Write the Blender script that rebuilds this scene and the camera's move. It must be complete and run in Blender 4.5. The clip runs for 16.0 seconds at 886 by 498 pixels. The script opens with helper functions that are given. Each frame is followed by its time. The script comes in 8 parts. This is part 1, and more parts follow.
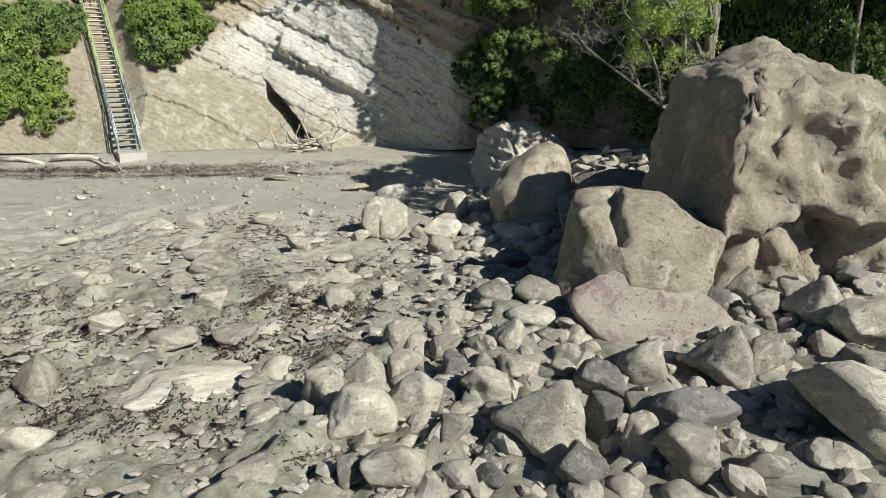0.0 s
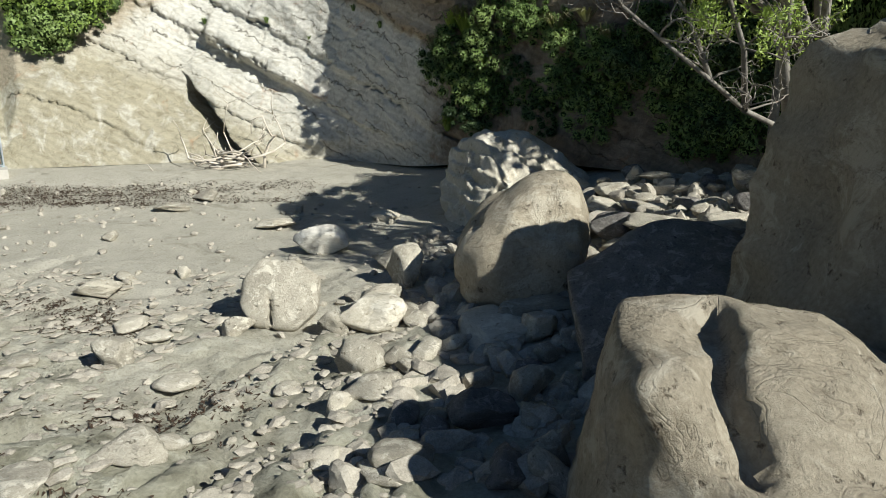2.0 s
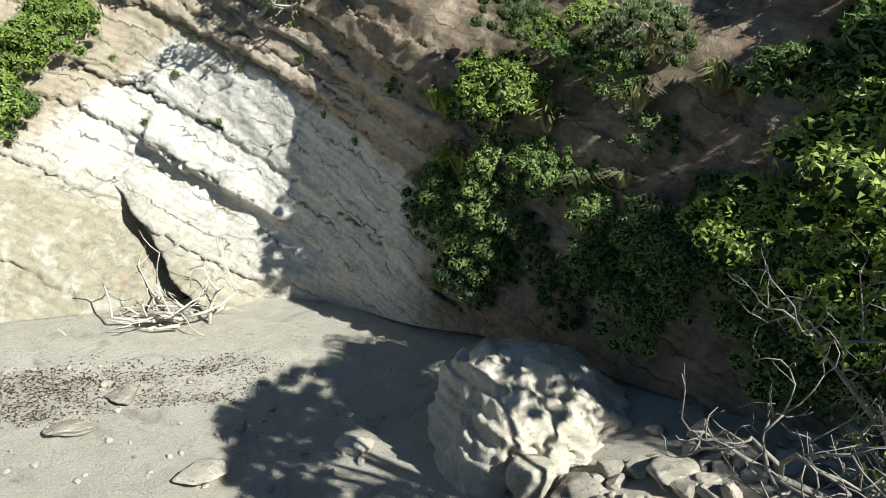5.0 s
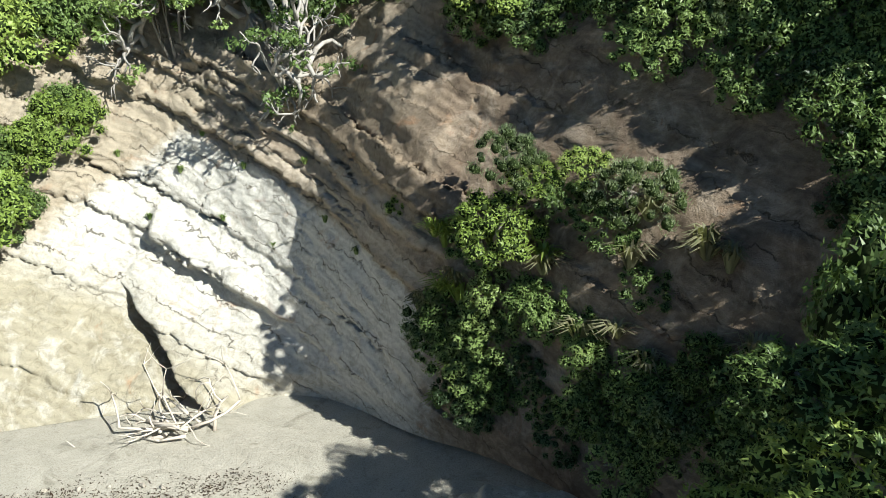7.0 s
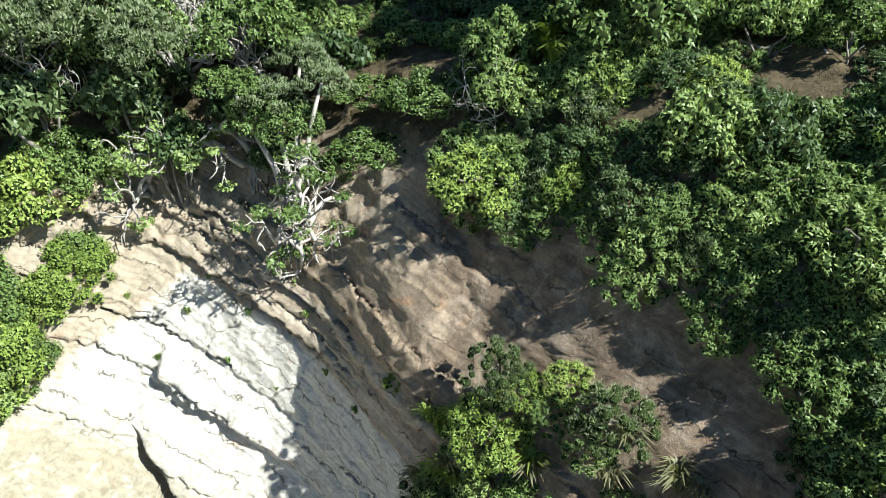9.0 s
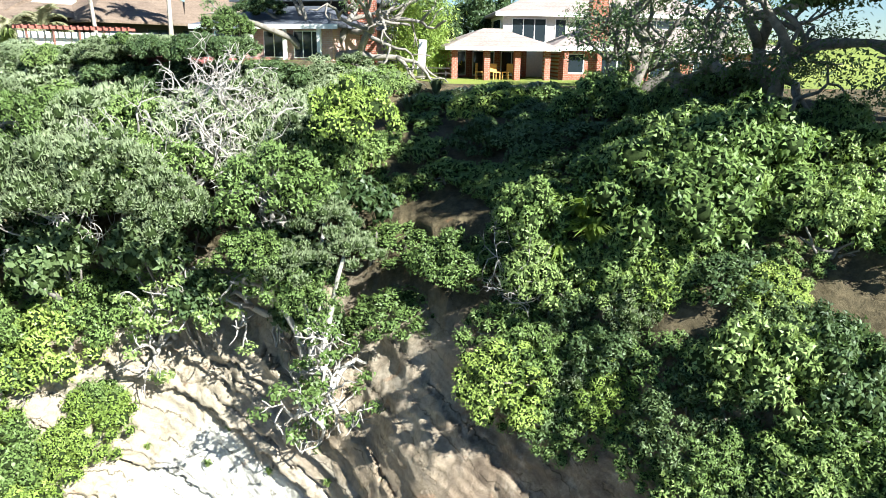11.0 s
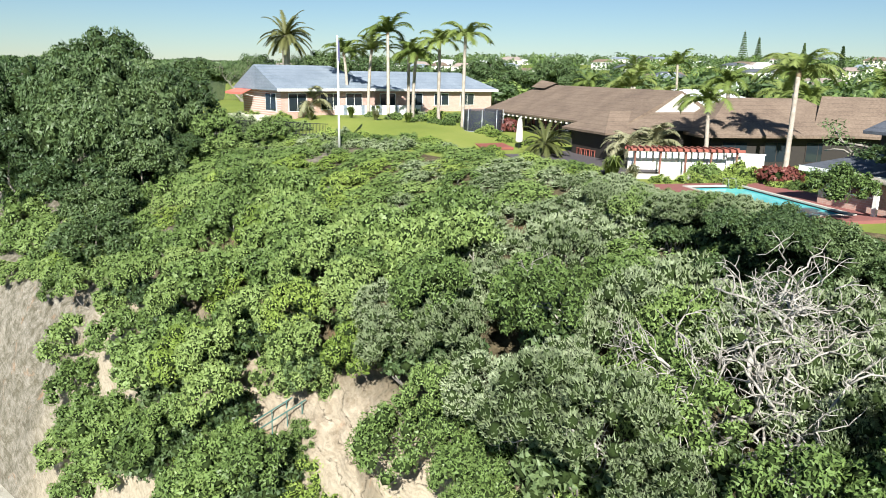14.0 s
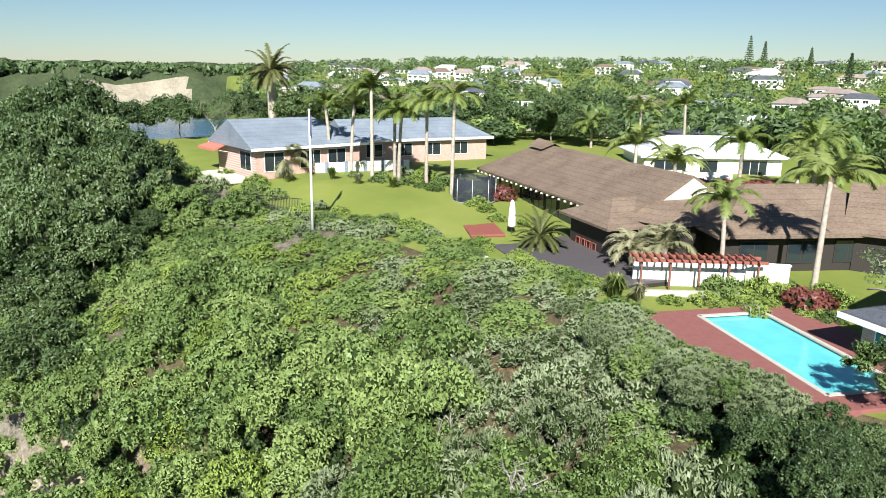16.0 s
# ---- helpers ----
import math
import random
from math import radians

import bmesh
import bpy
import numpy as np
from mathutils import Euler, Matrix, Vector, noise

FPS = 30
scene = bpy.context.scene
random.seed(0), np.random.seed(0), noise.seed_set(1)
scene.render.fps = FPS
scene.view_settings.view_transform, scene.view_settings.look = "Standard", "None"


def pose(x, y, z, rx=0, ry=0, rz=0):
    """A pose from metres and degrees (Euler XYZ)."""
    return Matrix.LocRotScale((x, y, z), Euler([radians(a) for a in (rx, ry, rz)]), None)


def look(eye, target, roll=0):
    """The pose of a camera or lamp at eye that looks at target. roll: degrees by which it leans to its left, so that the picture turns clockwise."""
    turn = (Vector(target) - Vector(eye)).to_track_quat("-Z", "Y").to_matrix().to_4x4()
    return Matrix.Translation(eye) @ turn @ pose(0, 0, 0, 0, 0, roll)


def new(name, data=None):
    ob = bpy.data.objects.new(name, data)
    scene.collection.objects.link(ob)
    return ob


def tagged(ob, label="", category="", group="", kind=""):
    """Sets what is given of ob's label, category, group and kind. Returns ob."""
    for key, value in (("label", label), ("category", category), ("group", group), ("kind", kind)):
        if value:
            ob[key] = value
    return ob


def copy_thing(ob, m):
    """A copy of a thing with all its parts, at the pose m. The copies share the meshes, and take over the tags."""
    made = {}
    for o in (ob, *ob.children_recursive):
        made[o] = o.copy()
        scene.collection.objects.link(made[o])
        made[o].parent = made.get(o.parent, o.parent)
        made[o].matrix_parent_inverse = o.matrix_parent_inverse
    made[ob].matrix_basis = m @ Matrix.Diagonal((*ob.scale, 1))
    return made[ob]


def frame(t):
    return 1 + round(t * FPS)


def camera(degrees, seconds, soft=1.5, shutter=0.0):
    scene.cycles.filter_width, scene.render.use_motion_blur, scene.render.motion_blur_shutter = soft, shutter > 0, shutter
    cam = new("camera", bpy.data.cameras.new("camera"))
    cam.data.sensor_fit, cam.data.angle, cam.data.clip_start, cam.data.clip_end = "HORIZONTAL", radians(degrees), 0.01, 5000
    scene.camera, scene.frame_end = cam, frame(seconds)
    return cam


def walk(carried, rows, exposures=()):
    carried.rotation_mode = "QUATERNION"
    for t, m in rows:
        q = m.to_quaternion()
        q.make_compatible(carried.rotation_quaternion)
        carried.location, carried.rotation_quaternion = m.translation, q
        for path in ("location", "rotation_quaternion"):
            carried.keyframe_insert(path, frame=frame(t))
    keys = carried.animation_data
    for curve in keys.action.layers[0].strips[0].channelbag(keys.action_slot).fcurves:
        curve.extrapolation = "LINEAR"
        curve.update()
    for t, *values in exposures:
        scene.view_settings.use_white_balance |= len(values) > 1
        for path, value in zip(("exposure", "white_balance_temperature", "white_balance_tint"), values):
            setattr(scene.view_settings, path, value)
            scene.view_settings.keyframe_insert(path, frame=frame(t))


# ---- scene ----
cam = camera(64.0, 16.0, 0.9)
METRES, EYE, TILT, LEAN, TURN = 50.0, 5.2, -16.0, -0.8, 0.0
ROWS = [
    (0.0, 0.0, 0.0, 0.0, -0.0, 0.0, -0.0),
    (0.5, 0.0078, 0.0429, 0.0081, -0.04, 0.0, -0.04),
    (1.0, 0.0146, 0.0859, 0.0165, -0.11, 0.06, -0.09),
    (1.5, 0.02, 0.1289, 0.0261, -0.15, 0.12, -0.14),
    (2.0, 0.0234, 0.1711, 0.0349, -0.21, 0.16, -0.13),
    (2.5, 0.0257, 0.2089, 0.0463, -0.26, 0.28, -0.13),
    (3.0, 0.0278, 0.2366, 0.0624, -0.29, 0.28, -0.12),
    (3.5, 0.0287, 0.256, 0.0828, -0.33, 0.25, -0.11),
    (4.0, 0.0286, 0.2687, 0.1046, -0.37, 0.25, -0.1),
    (6.5, 0.0259, 0.2746, 0.193, -0.59, 0.14, -0.03),
    (7.0, 0.026, 0.2686, 0.2111, -0.68, 0.12, -0.07),
    (7.5, 0.0262, 0.2626, 0.2308, -0.74, 0.07, -0.1),
    (8.0, 0.0269, 0.2561, 0.2568, -0.77, -0.02, -0.09),
    (8.5, 0.0277, 0.2496, 0.2888, -0.8, -0.13, -0.08),
    (9.0, 0.0282, 0.2428, 0.3221, -0.81, -0.26, -0.06),
    (11.5, 0.0384, 0.2897, 0.4518, 6.05, 0.69, -1.42),
    (12.0, 0.0389, 0.3087, 0.4716, 14.99, 0.61, -3.77),
    (12.5, 0.0381, 0.3271, 0.4931, 24.58, 0.1, -6.32),
    (13.0, 0.0349, 0.3446, 0.5171, 36.33, -1.05, -9.31),
    (13.5, 0.0307, 0.3627, 0.5419, 47.06, -2.62, -12.0),
    (14.0, 0.0231, 0.378, 0.576, 50.16, -3.21, -12.85),
    (14.5, 0.0104, 0.3912, 0.6105, 50.45, -3.37, -12.97),
    (15.0, -0.0093, 0.4085, 0.6431, 50.56, -3.46, -12.96),
    (15.5, -0.0365, 0.4284, 0.6763, 50.5, -3.49, -12.92),
    (16.0, -0.0689, 0.4517, 0.7095, 50.47, -3.5, -12.84),
]
EXPOSURES = [(0.0, 0.36, 6350, 5), (2.0, 0.50, 6300, 5), (3.5, 0.76, 6200, 5), (7.0, 0.93, 6200, 5), (8.0, 1.06, 6150, 5), (9.2, 1.30, 6100, 5), (11.4, 1.85, 6150, 5), (12.5, 1.45, 6300, 5), (14.0, 1.16, 6350, 7), (16.0, 1.08, 6350, 8)]
walk(cam, [(t, pose(0, 0, EYE, TILT, LEAN, TURN) @ pose(METRES * x, METRES * y, METRES * z, 90 + pitch, roll, yaw)) for t, x, y, z, yaw, pitch, roll in ROWS], EXPOSURES)

# ---- light ----
SUN = Vector((0.597, -0.545, 0.589)).normalized()
world = bpy.data.worlds.new("world")
scene.world = world
world.use_nodes = True
wn = world.node_tree.nodes
sky = wn.new("ShaderNodeTexSky")
sky.sky_type, sky.sun_disc = "NISHITA", False
sky.sun_elevation = math.asin(SUN.z)
sky.sun_rotation = math.atan2(SUN.x, SUN.y)
sky.air_density, sky.dust_density, sky.ozone_density = 1.0, 0.05, 2.4
wn["Background"].inputs["Strength"].default_value = 0.047
tint = wn.new("ShaderNodeMix")
tint.data_type, tint.blend_type = "RGBA", "MULTIPLY"
tint.inputs[0].default_value, tint.inputs[7].default_value = 1.0, (0.66, 0.75, 0.86, 1)
world.node_tree.links.new(sky.outputs[0], tint.inputs[6])
world.node_tree.links.new(tint.outputs[2], wn["Background"].inputs["Color"])
sun = new("sun", bpy.data.lights.new("sun", "SUN"))
sun.data.energy, sun.data.angle, sun.data.color = 5.0, radians(0.55), (1.0, 0.965, 0.90)
sun.matrix_world = look((60, -10, 80), Vector((60, -10, 80)) - SUN)


# ---- noise on arrays ----
def hash3(i, j, k):
    n = (i.astype(np.int64) * 374761393 + j.astype(np.int64) * 668265263 + k.astype(np.int64) * 2147483647) & 0xFFFFFFFF
    n = ((n ^ (n >> 13)) * 1274126177) & 0xFFFFFFFF
    return ((n ^ (n >> 16)) & 0xFFFF) / 65535.0


def vnoise(p):
    f = np.floor(p)
    w = p - f
    w = w * w * (3 - 2 * w)
    i, j, k = f[..., 0], f[..., 1], f[..., 2]
    out = 0
    for a in (0, 1):
        for b in (0, 1):
            for c in (0, 1):
                h = hash3(i + a, j + b, k + c)
                out = out + h * (w[..., 0] if a else 1 - w[..., 0]) * (w[..., 1] if b else 1 - w[..., 1]) * (w[..., 2] if c else 1 - w[..., 2])
    return out * 2 - 1


def fbm(p, size=1.0, octaves=4, gain=0.5):
    total, amp, q = 0, 1.0, np.asarray(p, float) / size
    for o in range(octaves):
        total = total + amp * vnoise(q + 17.3 * o)
        q, amp = q * 2.03, amp * gain
    return total


def smooth(x, a, b):
    s = np.clip((x - a) / (b - a), 0, 1)
    return s * s * (3 - 2 * s)


# ---- mesh helpers ----
def mesh_of(name, verts, faces, mats, index=None, soft=True):
    """A mesh from arrays: faces is an (n, 3) or (n, 4) array or a list of lists."""
    me = bpy.data.meshes.new(name)
    if isinstance(faces, np.ndarray):
        n, k = faces.shape
        me.vertices.add(len(verts))
        me.vertices.foreach_set("co", np.asarray(verts, np.float32).ravel())
        me.loops.add(n * k)
        me.loops.foreach_set("vertex_index", faces.astype(np.int32).ravel())
        me.polygons.add(n)
        me.polygons.foreach_set("loop_start", np.arange(0, n * k, k, dtype=np.int32))
    else:
        me.from_pydata([tuple(v) for v in verts], [], faces)
    for m in mats if isinstance(mats, (list, tuple)) else [mats]:
        me.materials.append(m)
    if index is not None:
        me.polygons.foreach_set("material_index", np.asarray(index, np.int32))
    me.polygons.foreach_set("use_smooth", np.full(len(me.polygons), bool(soft)))
    me.update(calc_edges=True)
    return me


def grid_mesh(name, X, Y, Z, mat, soft=True):
    n, m = X.shape
    a = np.arange(n * m).reshape(n, m)
    q = np.stack([a[:-1, :-1], a[1:, :-1], a[1:, 1:], a[:-1, 1:]], -1).reshape(-1, 4)
    return mesh_of(name, np.stack([X, Y, Z], -1).reshape(-1, 3), q, mat, soft=soft)


def under(ob, parent):
    ob.parent = parent
    return ob


def part(name, me, parent, label=""):
    """One mesh object under a thing or a part."""
    ob = under(new(name, me), parent)
    if label:
        tagged(ob, label)
    return ob


def thing(name, label, category, m=Matrix(), group="", kind=""):
    ob = new(name)
    ob.matrix_world = m
    ob.empty_display_size = 0.3
    return tagged(ob, label, category, group, kind)


class Build:
    """Gathers boxes, prisms and tubes into one mesh."""

    def __init__(self):
        self.v, self.f, self.i, self.mat = [], [], [], 0

    def add(self, verts, faces):
        o = len(self.v)
        self.v += [tuple(v) for v in verts]
        self.f += [[k + o for k in f] for f in faces]
        self.i += [self.mat] * len(faces)
        return self

    def box(self, x0, x1, y0, y1, z0, z1):
        v = [(x0, y0, z0), (x1, y0, z0), (x1, y1, z0), (x0, y1, z0), (x0, y0, z1), (x1, y0, z1), (x1, y1, z1), (x0, y1, z1)]
        return self.add(v, [[3, 2, 1, 0], [4, 5, 6, 7], [0, 1, 5, 4], [1, 2, 6, 5], [2, 3, 7, 6], [3, 0, 4, 7]])

    def beam(self, a, b, w, h, up=(0, 0, 1)):
        a, b = Vector(a), Vector(b)
        d = (b - a).normalized()
        s = d.cross(Vector(up))
        s = (s if s.length > 1e-4 else d.cross(Vector((1, 0, 0)))).normalized() * w / 2
        u = s.cross(d).normalized() * h / 2
        v = [a - s - u, a + s - u, a + s + u, a - s + u, b - s - u, b + s - u, b + s + u, b - s + u]
        return self.add(v, [[0, 1, 2, 3], [7, 6, 5, 4], [0, 4, 5, 1], [1, 5, 6, 2], [2, 6, 7, 3], [3, 7, 4, 0]])

    def tube(self, pts, radii, sides=6):
        pts = [Vector(p) for p in pts]
        rings, ref = [], Vector((0.31, 0.17, 0.93))
        for k, p in enumerate(pts):
            d = (pts[min(k + 1, len(pts) - 1)] - pts[max(k - 1, 0)]).normalized()
            s = d.cross(ref)
            s = (s if s.length > 1e-3 else d.cross(Vector((1, 0, 0)))).normalized()
            u = s.cross(d)
            r = radii[k] if isinstance(radii, (list, tuple)) else radii
            rings.append([p + (s * math.cos(a) + u * math.sin(a)) * r for a in [2 * math.pi * j / sides for j in range(sides)]])
        v = [q for r in rings for q in r]
        f = [[k * sides + j, k * sides + (j + 1) % sides, (k + 1) * sides + (j + 1) % sides, (k + 1) * sides + j] for k in range(len(pts) - 1) for j in range(sides)]
        return self.add(v, f + [list(range(sides))[::-1], [len(v) - sides + j for j in range(sides)]])

    def lathe(self, prof, sides=12, at=(0, 0, 0)):
        pts, rad = [(at[0], at[1], at[2] + z) for r, z in prof], [max(r, 0.001) for r, z in prof]
        v = [(p[0] + r * math.cos(2 * math.pi * j / sides), p[1] + r * math.sin(2 * math.pi * j / sides), p[2]) for p, r in zip(pts, rad) for j in range(sides)]
        f = [[k * sides + j, k * sides + (j + 1) % sides, (k + 1) * sides + (j + 1) % sides, (k + 1) * sides + j] for k in range(len(pts) - 1) for j in range(sides)]
        return self.add(v, f + [list(range(sides))[::-1], [len(v) - sides + j for j in range(sides)]])

    def done(self, name, mats, soft=False):
        return mesh_of(name, self.v, self.f, mats, self.i, soft)


# ---- materials ----
def material(name, rough=0.9, spec=0.3, metal=0.0):
    m = bpy.data.materials.new(name)
    m.use_nodes = True
    b = m.node_tree.nodes["Principled BSDF"]
    b.inputs["Roughness"].default_value = rough
    b.inputs["Specular IOR Level"].default_value = spec
    b.inputs["Metallic"].default_value = metal
    return m, m.node_tree.nodes, m.node_tree.links, b


def ramp(nodes, links, value, stops, interp="LINEAR"):
    r = nodes.new("ShaderNodeValToRGB")
    r.color_ramp.interpolation = interp
    while len(r.color_ramp.elements) < len(stops):
        r.color_ramp.elements.new(0.5)
    for e, (p, c) in zip(r.color_ramp.elements, stops):
        e.position, e.color = p, (*c, 1)
    links.new(value, r.inputs[0])
    return r.outputs[0]


def noise_tex(nodes, links, vec, scale, detail=6, rough=0.6, distort=0.0):
    n = nodes.new("ShaderNodeTexNoise")
    n.inputs["Scale"].default_value, n.inputs["Detail"].default_value = scale, detail
    n.inputs["Roughness"].default_value, n.inputs["Distortion"].default_value = rough, distort
    links.new(vec, n.inputs["Vector"])
    return n.outputs["Fac"]


def mix(nodes, links, fac, a, b, mode="MIX"):
    n = nodes.new("ShaderNodeMix")
    n.data_type, n.blend_type = "RGBA", mode
    for sock, val in ((n.inputs[0], fac), (n.inputs[6], a), (n.inputs[7], b)):
        if isinstance(val, bpy.types.NodeSocket):
            links.new(val, sock)
        elif isinstance(val, (int, float)):
            sock.default_value = val
        else:
            sock.default_value = (*val, 1)
    return n.outputs[2]


def calc(nodes, links, op, a, b=0.0, c=0.0):
    n = nodes.new("ShaderNodeMath")
    n.operation = op
    for sock, val in zip(n.inputs, (a, b, c)):
        if isinstance(val, bpy.types.NodeSocket):
            links.new(val, sock)
        else:
            sock.default_value = val
    return n.outputs[0]


def bump(nodes, links, bsdf, height, strength=0.5, dist=0.02):
    n = nodes.new("ShaderNodeBump")
    n.inputs["Strength"].default_value, n.inputs["Distance"].default_value = strength, dist
    links.new(height, n.inputs["Height"])
    links.new(n.outputs[0], bsdf.inputs["Normal"])


def grainy(name, dark, light, scale=3.0, fine=40.0, rough=0.9, spec=0.25, rel=0.4, dist=0.02, vary=0.25, metal=0.0, spots=None):
    """A surface with stains at one scale, grain at another and a shade of its own for each object."""
    m, n, l, b = material(name, rough, spec, metal)
    pos = n.new("ShaderNodeTexCoord").outputs["Object"]
    info = n.new("ShaderNodeObjectInfo")
    big = noise_tex(n, l, pos, scale)
    small = noise_tex(n, l, pos, fine, 4, 0.7)
    h = calc(n, l, "MULTIPLY_ADD", small, 0.45, calc(n, l, "MULTIPLY", big, 0.62))
    col = ramp(n, l, h, [(0.36, dark), (0.68, light)])
    if spots:
        s = noise_tex(n, l, pos, scale * 2.3, 8, 0.75, 0.4)
        col = mix(n, l, ramp(n, l, s, [(0.56, (0, 0, 0)), (0.66, (1, 1, 1))]), col, spots)
    v = calc(n, l, "MULTIPLY_ADD", info.outputs["Random"], vary, 1 - vary / 2)
    grey = n.new("ShaderNodeCombineColor")
    for k in range(3):
        l.new(v, grey.inputs[k])
    l.new(mix(n, l, 1.0, col, grey.outputs[0], "MULTIPLY"), b.inputs["Base Color"])
    bump(n, l, b, h, rel, dist)
    return m


def plain(name, col, rough=0.6, spec=0.4, metal=0.0, vary=0.12, scale=6.0):
    d = tuple(c * (1 - vary) for c in col)
    e = tuple(min(1, c * (1 + vary)) for c in col)
    return grainy(name, d, e, scale, scale * 9, rough, spec, 0.12, 0.005, vary * 0.5, metal)


def leaf_mat(name, dark, mid, light, rough=0.48, spec=0.4):
    m, n, l, b = material(name, rough, spec)
    geo = n.new("ShaderNodeNewGeometry")
    info = n.new("ShaderNodeObjectInfo")
    f = calc(n, l, "MULTIPLY_ADD", geo.outputs["Random Per Island"], 0.24, calc(n, l, "MULTIPLY_ADD", info.outputs["Random"], 0.5, 0.14))
    col = ramp(n, l, f, [(0.12, dark), (0.5, mid), (0.9, light)])
    l.new(col, b.inputs["Base Color"])
    t = n.new("ShaderNodeBsdfTranslucent")
    l.new(mix(n, l, 1.0, col, (1.0, 1.06, 0.55), "MULTIPLY"), t.inputs["Color"])
    x = n.new("ShaderNodeMixShader")
    x.inputs[0].default_value = 0.27
    l.new(b.outputs[0], x.inputs[1])
    l.new(t.outputs[0], x.inputs[2])
    l.new(x.outputs[0], n["Material Output"].inputs["Surface"])
    return m


def cliff_mat():
    """Pale bedded sandstone under brown weathered beds and soil; the beds dip to the cove."""
    m, n, l, b = material("bedded_sandstone", 0.95, 0.15)
    geo = n.new("ShaderNodeNewGeometry")
    sep = n.new("ShaderNodeSeparateXYZ")
    l.new(geo.outputs["Position"], sep.inputs[0])
    pos = geo.outputs["Position"]
    big = noise_tex(n, l, pos, 0.35, 5)
    mid = noise_tex(n, l, pos, 1.6, 8, 0.7, 0.5)
    fine = noise_tex(n, l, pos, 14, 6, 0.7)
    s = calc(n, l, "MULTIPLY_ADD", sep.outputs["X"], 0.45, sep.outputs["Z"])
    s = calc(n, l, "ADD", s, calc(n, l, "MULTIPLY_ADD", big, 0.9, -0.45))
    s = calc(n, l, "ADD", s, calc(n, l, "MULTIPLY_ADD", mid, 0.5, -0.25))
    u = calc(n, l, "MULTIPLY_ADD", s, 1 / 24, 0.5)
    base = ramp(n, l, u, [(0.0, (0.33, 0.30, 0.215)), (0.41, (0.37, 0.335, 0.245)), (0.44, (0.50, 0.47, 0.395)), (0.50, (0.62, 0.595, 0.53)), (0.70, (0.65, 0.625, 0.56)), (0.715, (0.38, 0.31, 0.23)), (0.74, (0.50, 0.43, 0.34)), (0.765, (0.35, 0.28, 0.205)),
                          (0.785, (0.50, 0.43, 0.345)), (0.805, (0.36, 0.285, 0.205)), (0.84, (0.31, 0.245, 0.175)), (1.0, (0.28, 0.22, 0.155))])
    smear = n.new("ShaderNodeMapping")
    smear.inputs["Scale"].default_value = (1.2, 1.2, 0.45)
    l.new(pos, smear.inputs["Vector"])
    wash = noise_tex(n, l, smear.outputs[0], 1.1, 6, 0.6, 0.8)
    base = mix(n, l, calc(n, l, "MULTIPLY", ramp(n, l, wash, [(0.50, (0, 0, 0)), (0.62, (0.8, 0.8, 0.8))]), ramp(n, l, u, [(0.40, (1, 1, 1)), (0.45, (0, 0, 0))])), base, (0.53, 0.50, 0.42))
    slope = calc(n, l, "MULTIPLY_ADD", sep.outputs["X"], -0.75, calc(n, l, "MULTIPLY_ADD", mid, 2.4, sep.outputs["Z"]))
    base = mix(n, l, ramp(n, l, calc(n, l, "MULTIPLY_ADD", slope, 1 / 40, 0), [(0.385, (0, 0, 0)), (0.405, (1, 1, 1))]), base, (0.40, 0.345, 0.26))
    streak_at = noise_tex(n, l, pos, 1.3, 6, 0.65, 0.5)
    hi = calc(n, l, "MULTIPLY_ADD", mid, 5.0, sep.outputs["Z"])
    base = mix(n, l, ramp(n, l, calc(n, l, "MULTIPLY_ADD", hi, 1 / 20, 0), [(0.58, (0, 0, 0)), (0.70, (1, 1, 1))]), base, ramp(n, l, mid, [(0.35, (0.29, 0.23, 0.165)), (0.6, (0.43, 0.365, 0.28))]))
    inland = calc(n, l, "ADD", sep.outputs["X"], calc(n, l, "MULTIPLY_ADD", mid, 3.0, -1.5))
    clay = ramp(n, l, noise_tex(n, l, pos, 1.1, 8, 0.7, 0.8), [(0.32, (0.15, 0.11, 0.08)), (0.5, (0.26, 0.20, 0.145)), (0.62, (0.38, 0.31, 0.235)), (0.74, (0.28, 0.16, 0.10))])
    base = mix(n, l, ramp(n, l, calc(n, l, "MULTIPLY_ADD", inland, 0.1, 0.5), [(0.53, (0, 0, 0)), (0.66, (1, 1, 1))]), base, clay)
    litter = ramp(n, l, noise_tex(n, l, pos, 2.2, 8, 0.7), [(0.35, (0.05, 0.042, 0.024)), (0.65, (0.15, 0.12, 0.07))])
    base = mix(n, l, ramp(n, l, calc(n, l, "MULTIPLY_ADD", calc(n, l, "MULTIPLY_ADD", mid, 2.0, sep.outputs["Z"]), 0.04, 0.0), [(0.56, (0, 0, 0)), (0.62, (1, 1, 1))]), base, litter)
    base = mix(n, l, ramp(n, l, calc(n, l, "MULTIPLY_ADD", inland, -0.02, 0.0), [(0.88, (0, 0, 0)), (0.98, (0.9, 0.9, 0.9))]), base, ramp(n, l, mid, [(0.40, (0.09, 0.085, 0.06)), (0.52, (0.19, 0.175, 0.145)), (0.62, (0.27, 0.25, 0.21))]))
    joint = calc(n, l, "ABSOLUTE", calc(n, l, "SUBTRACT", calc(n, l, "FRACT", calc(n, l, "MULTIPLY_ADD", s, 1.15, calc(n, l, "MULTIPLY", streak_at, 1.1))), 0.5))
    crack = calc(n, l, "MULTIPLY", ramp(n, l, joint, [(0.0, (1, 1, 1)), (0.03, (0, 0, 0))]), ramp(n, l, noise_tex(n, l, pos, 0.9, 4), [(0.42, (0, 0, 0)), (0.52, (1, 1, 1))]))
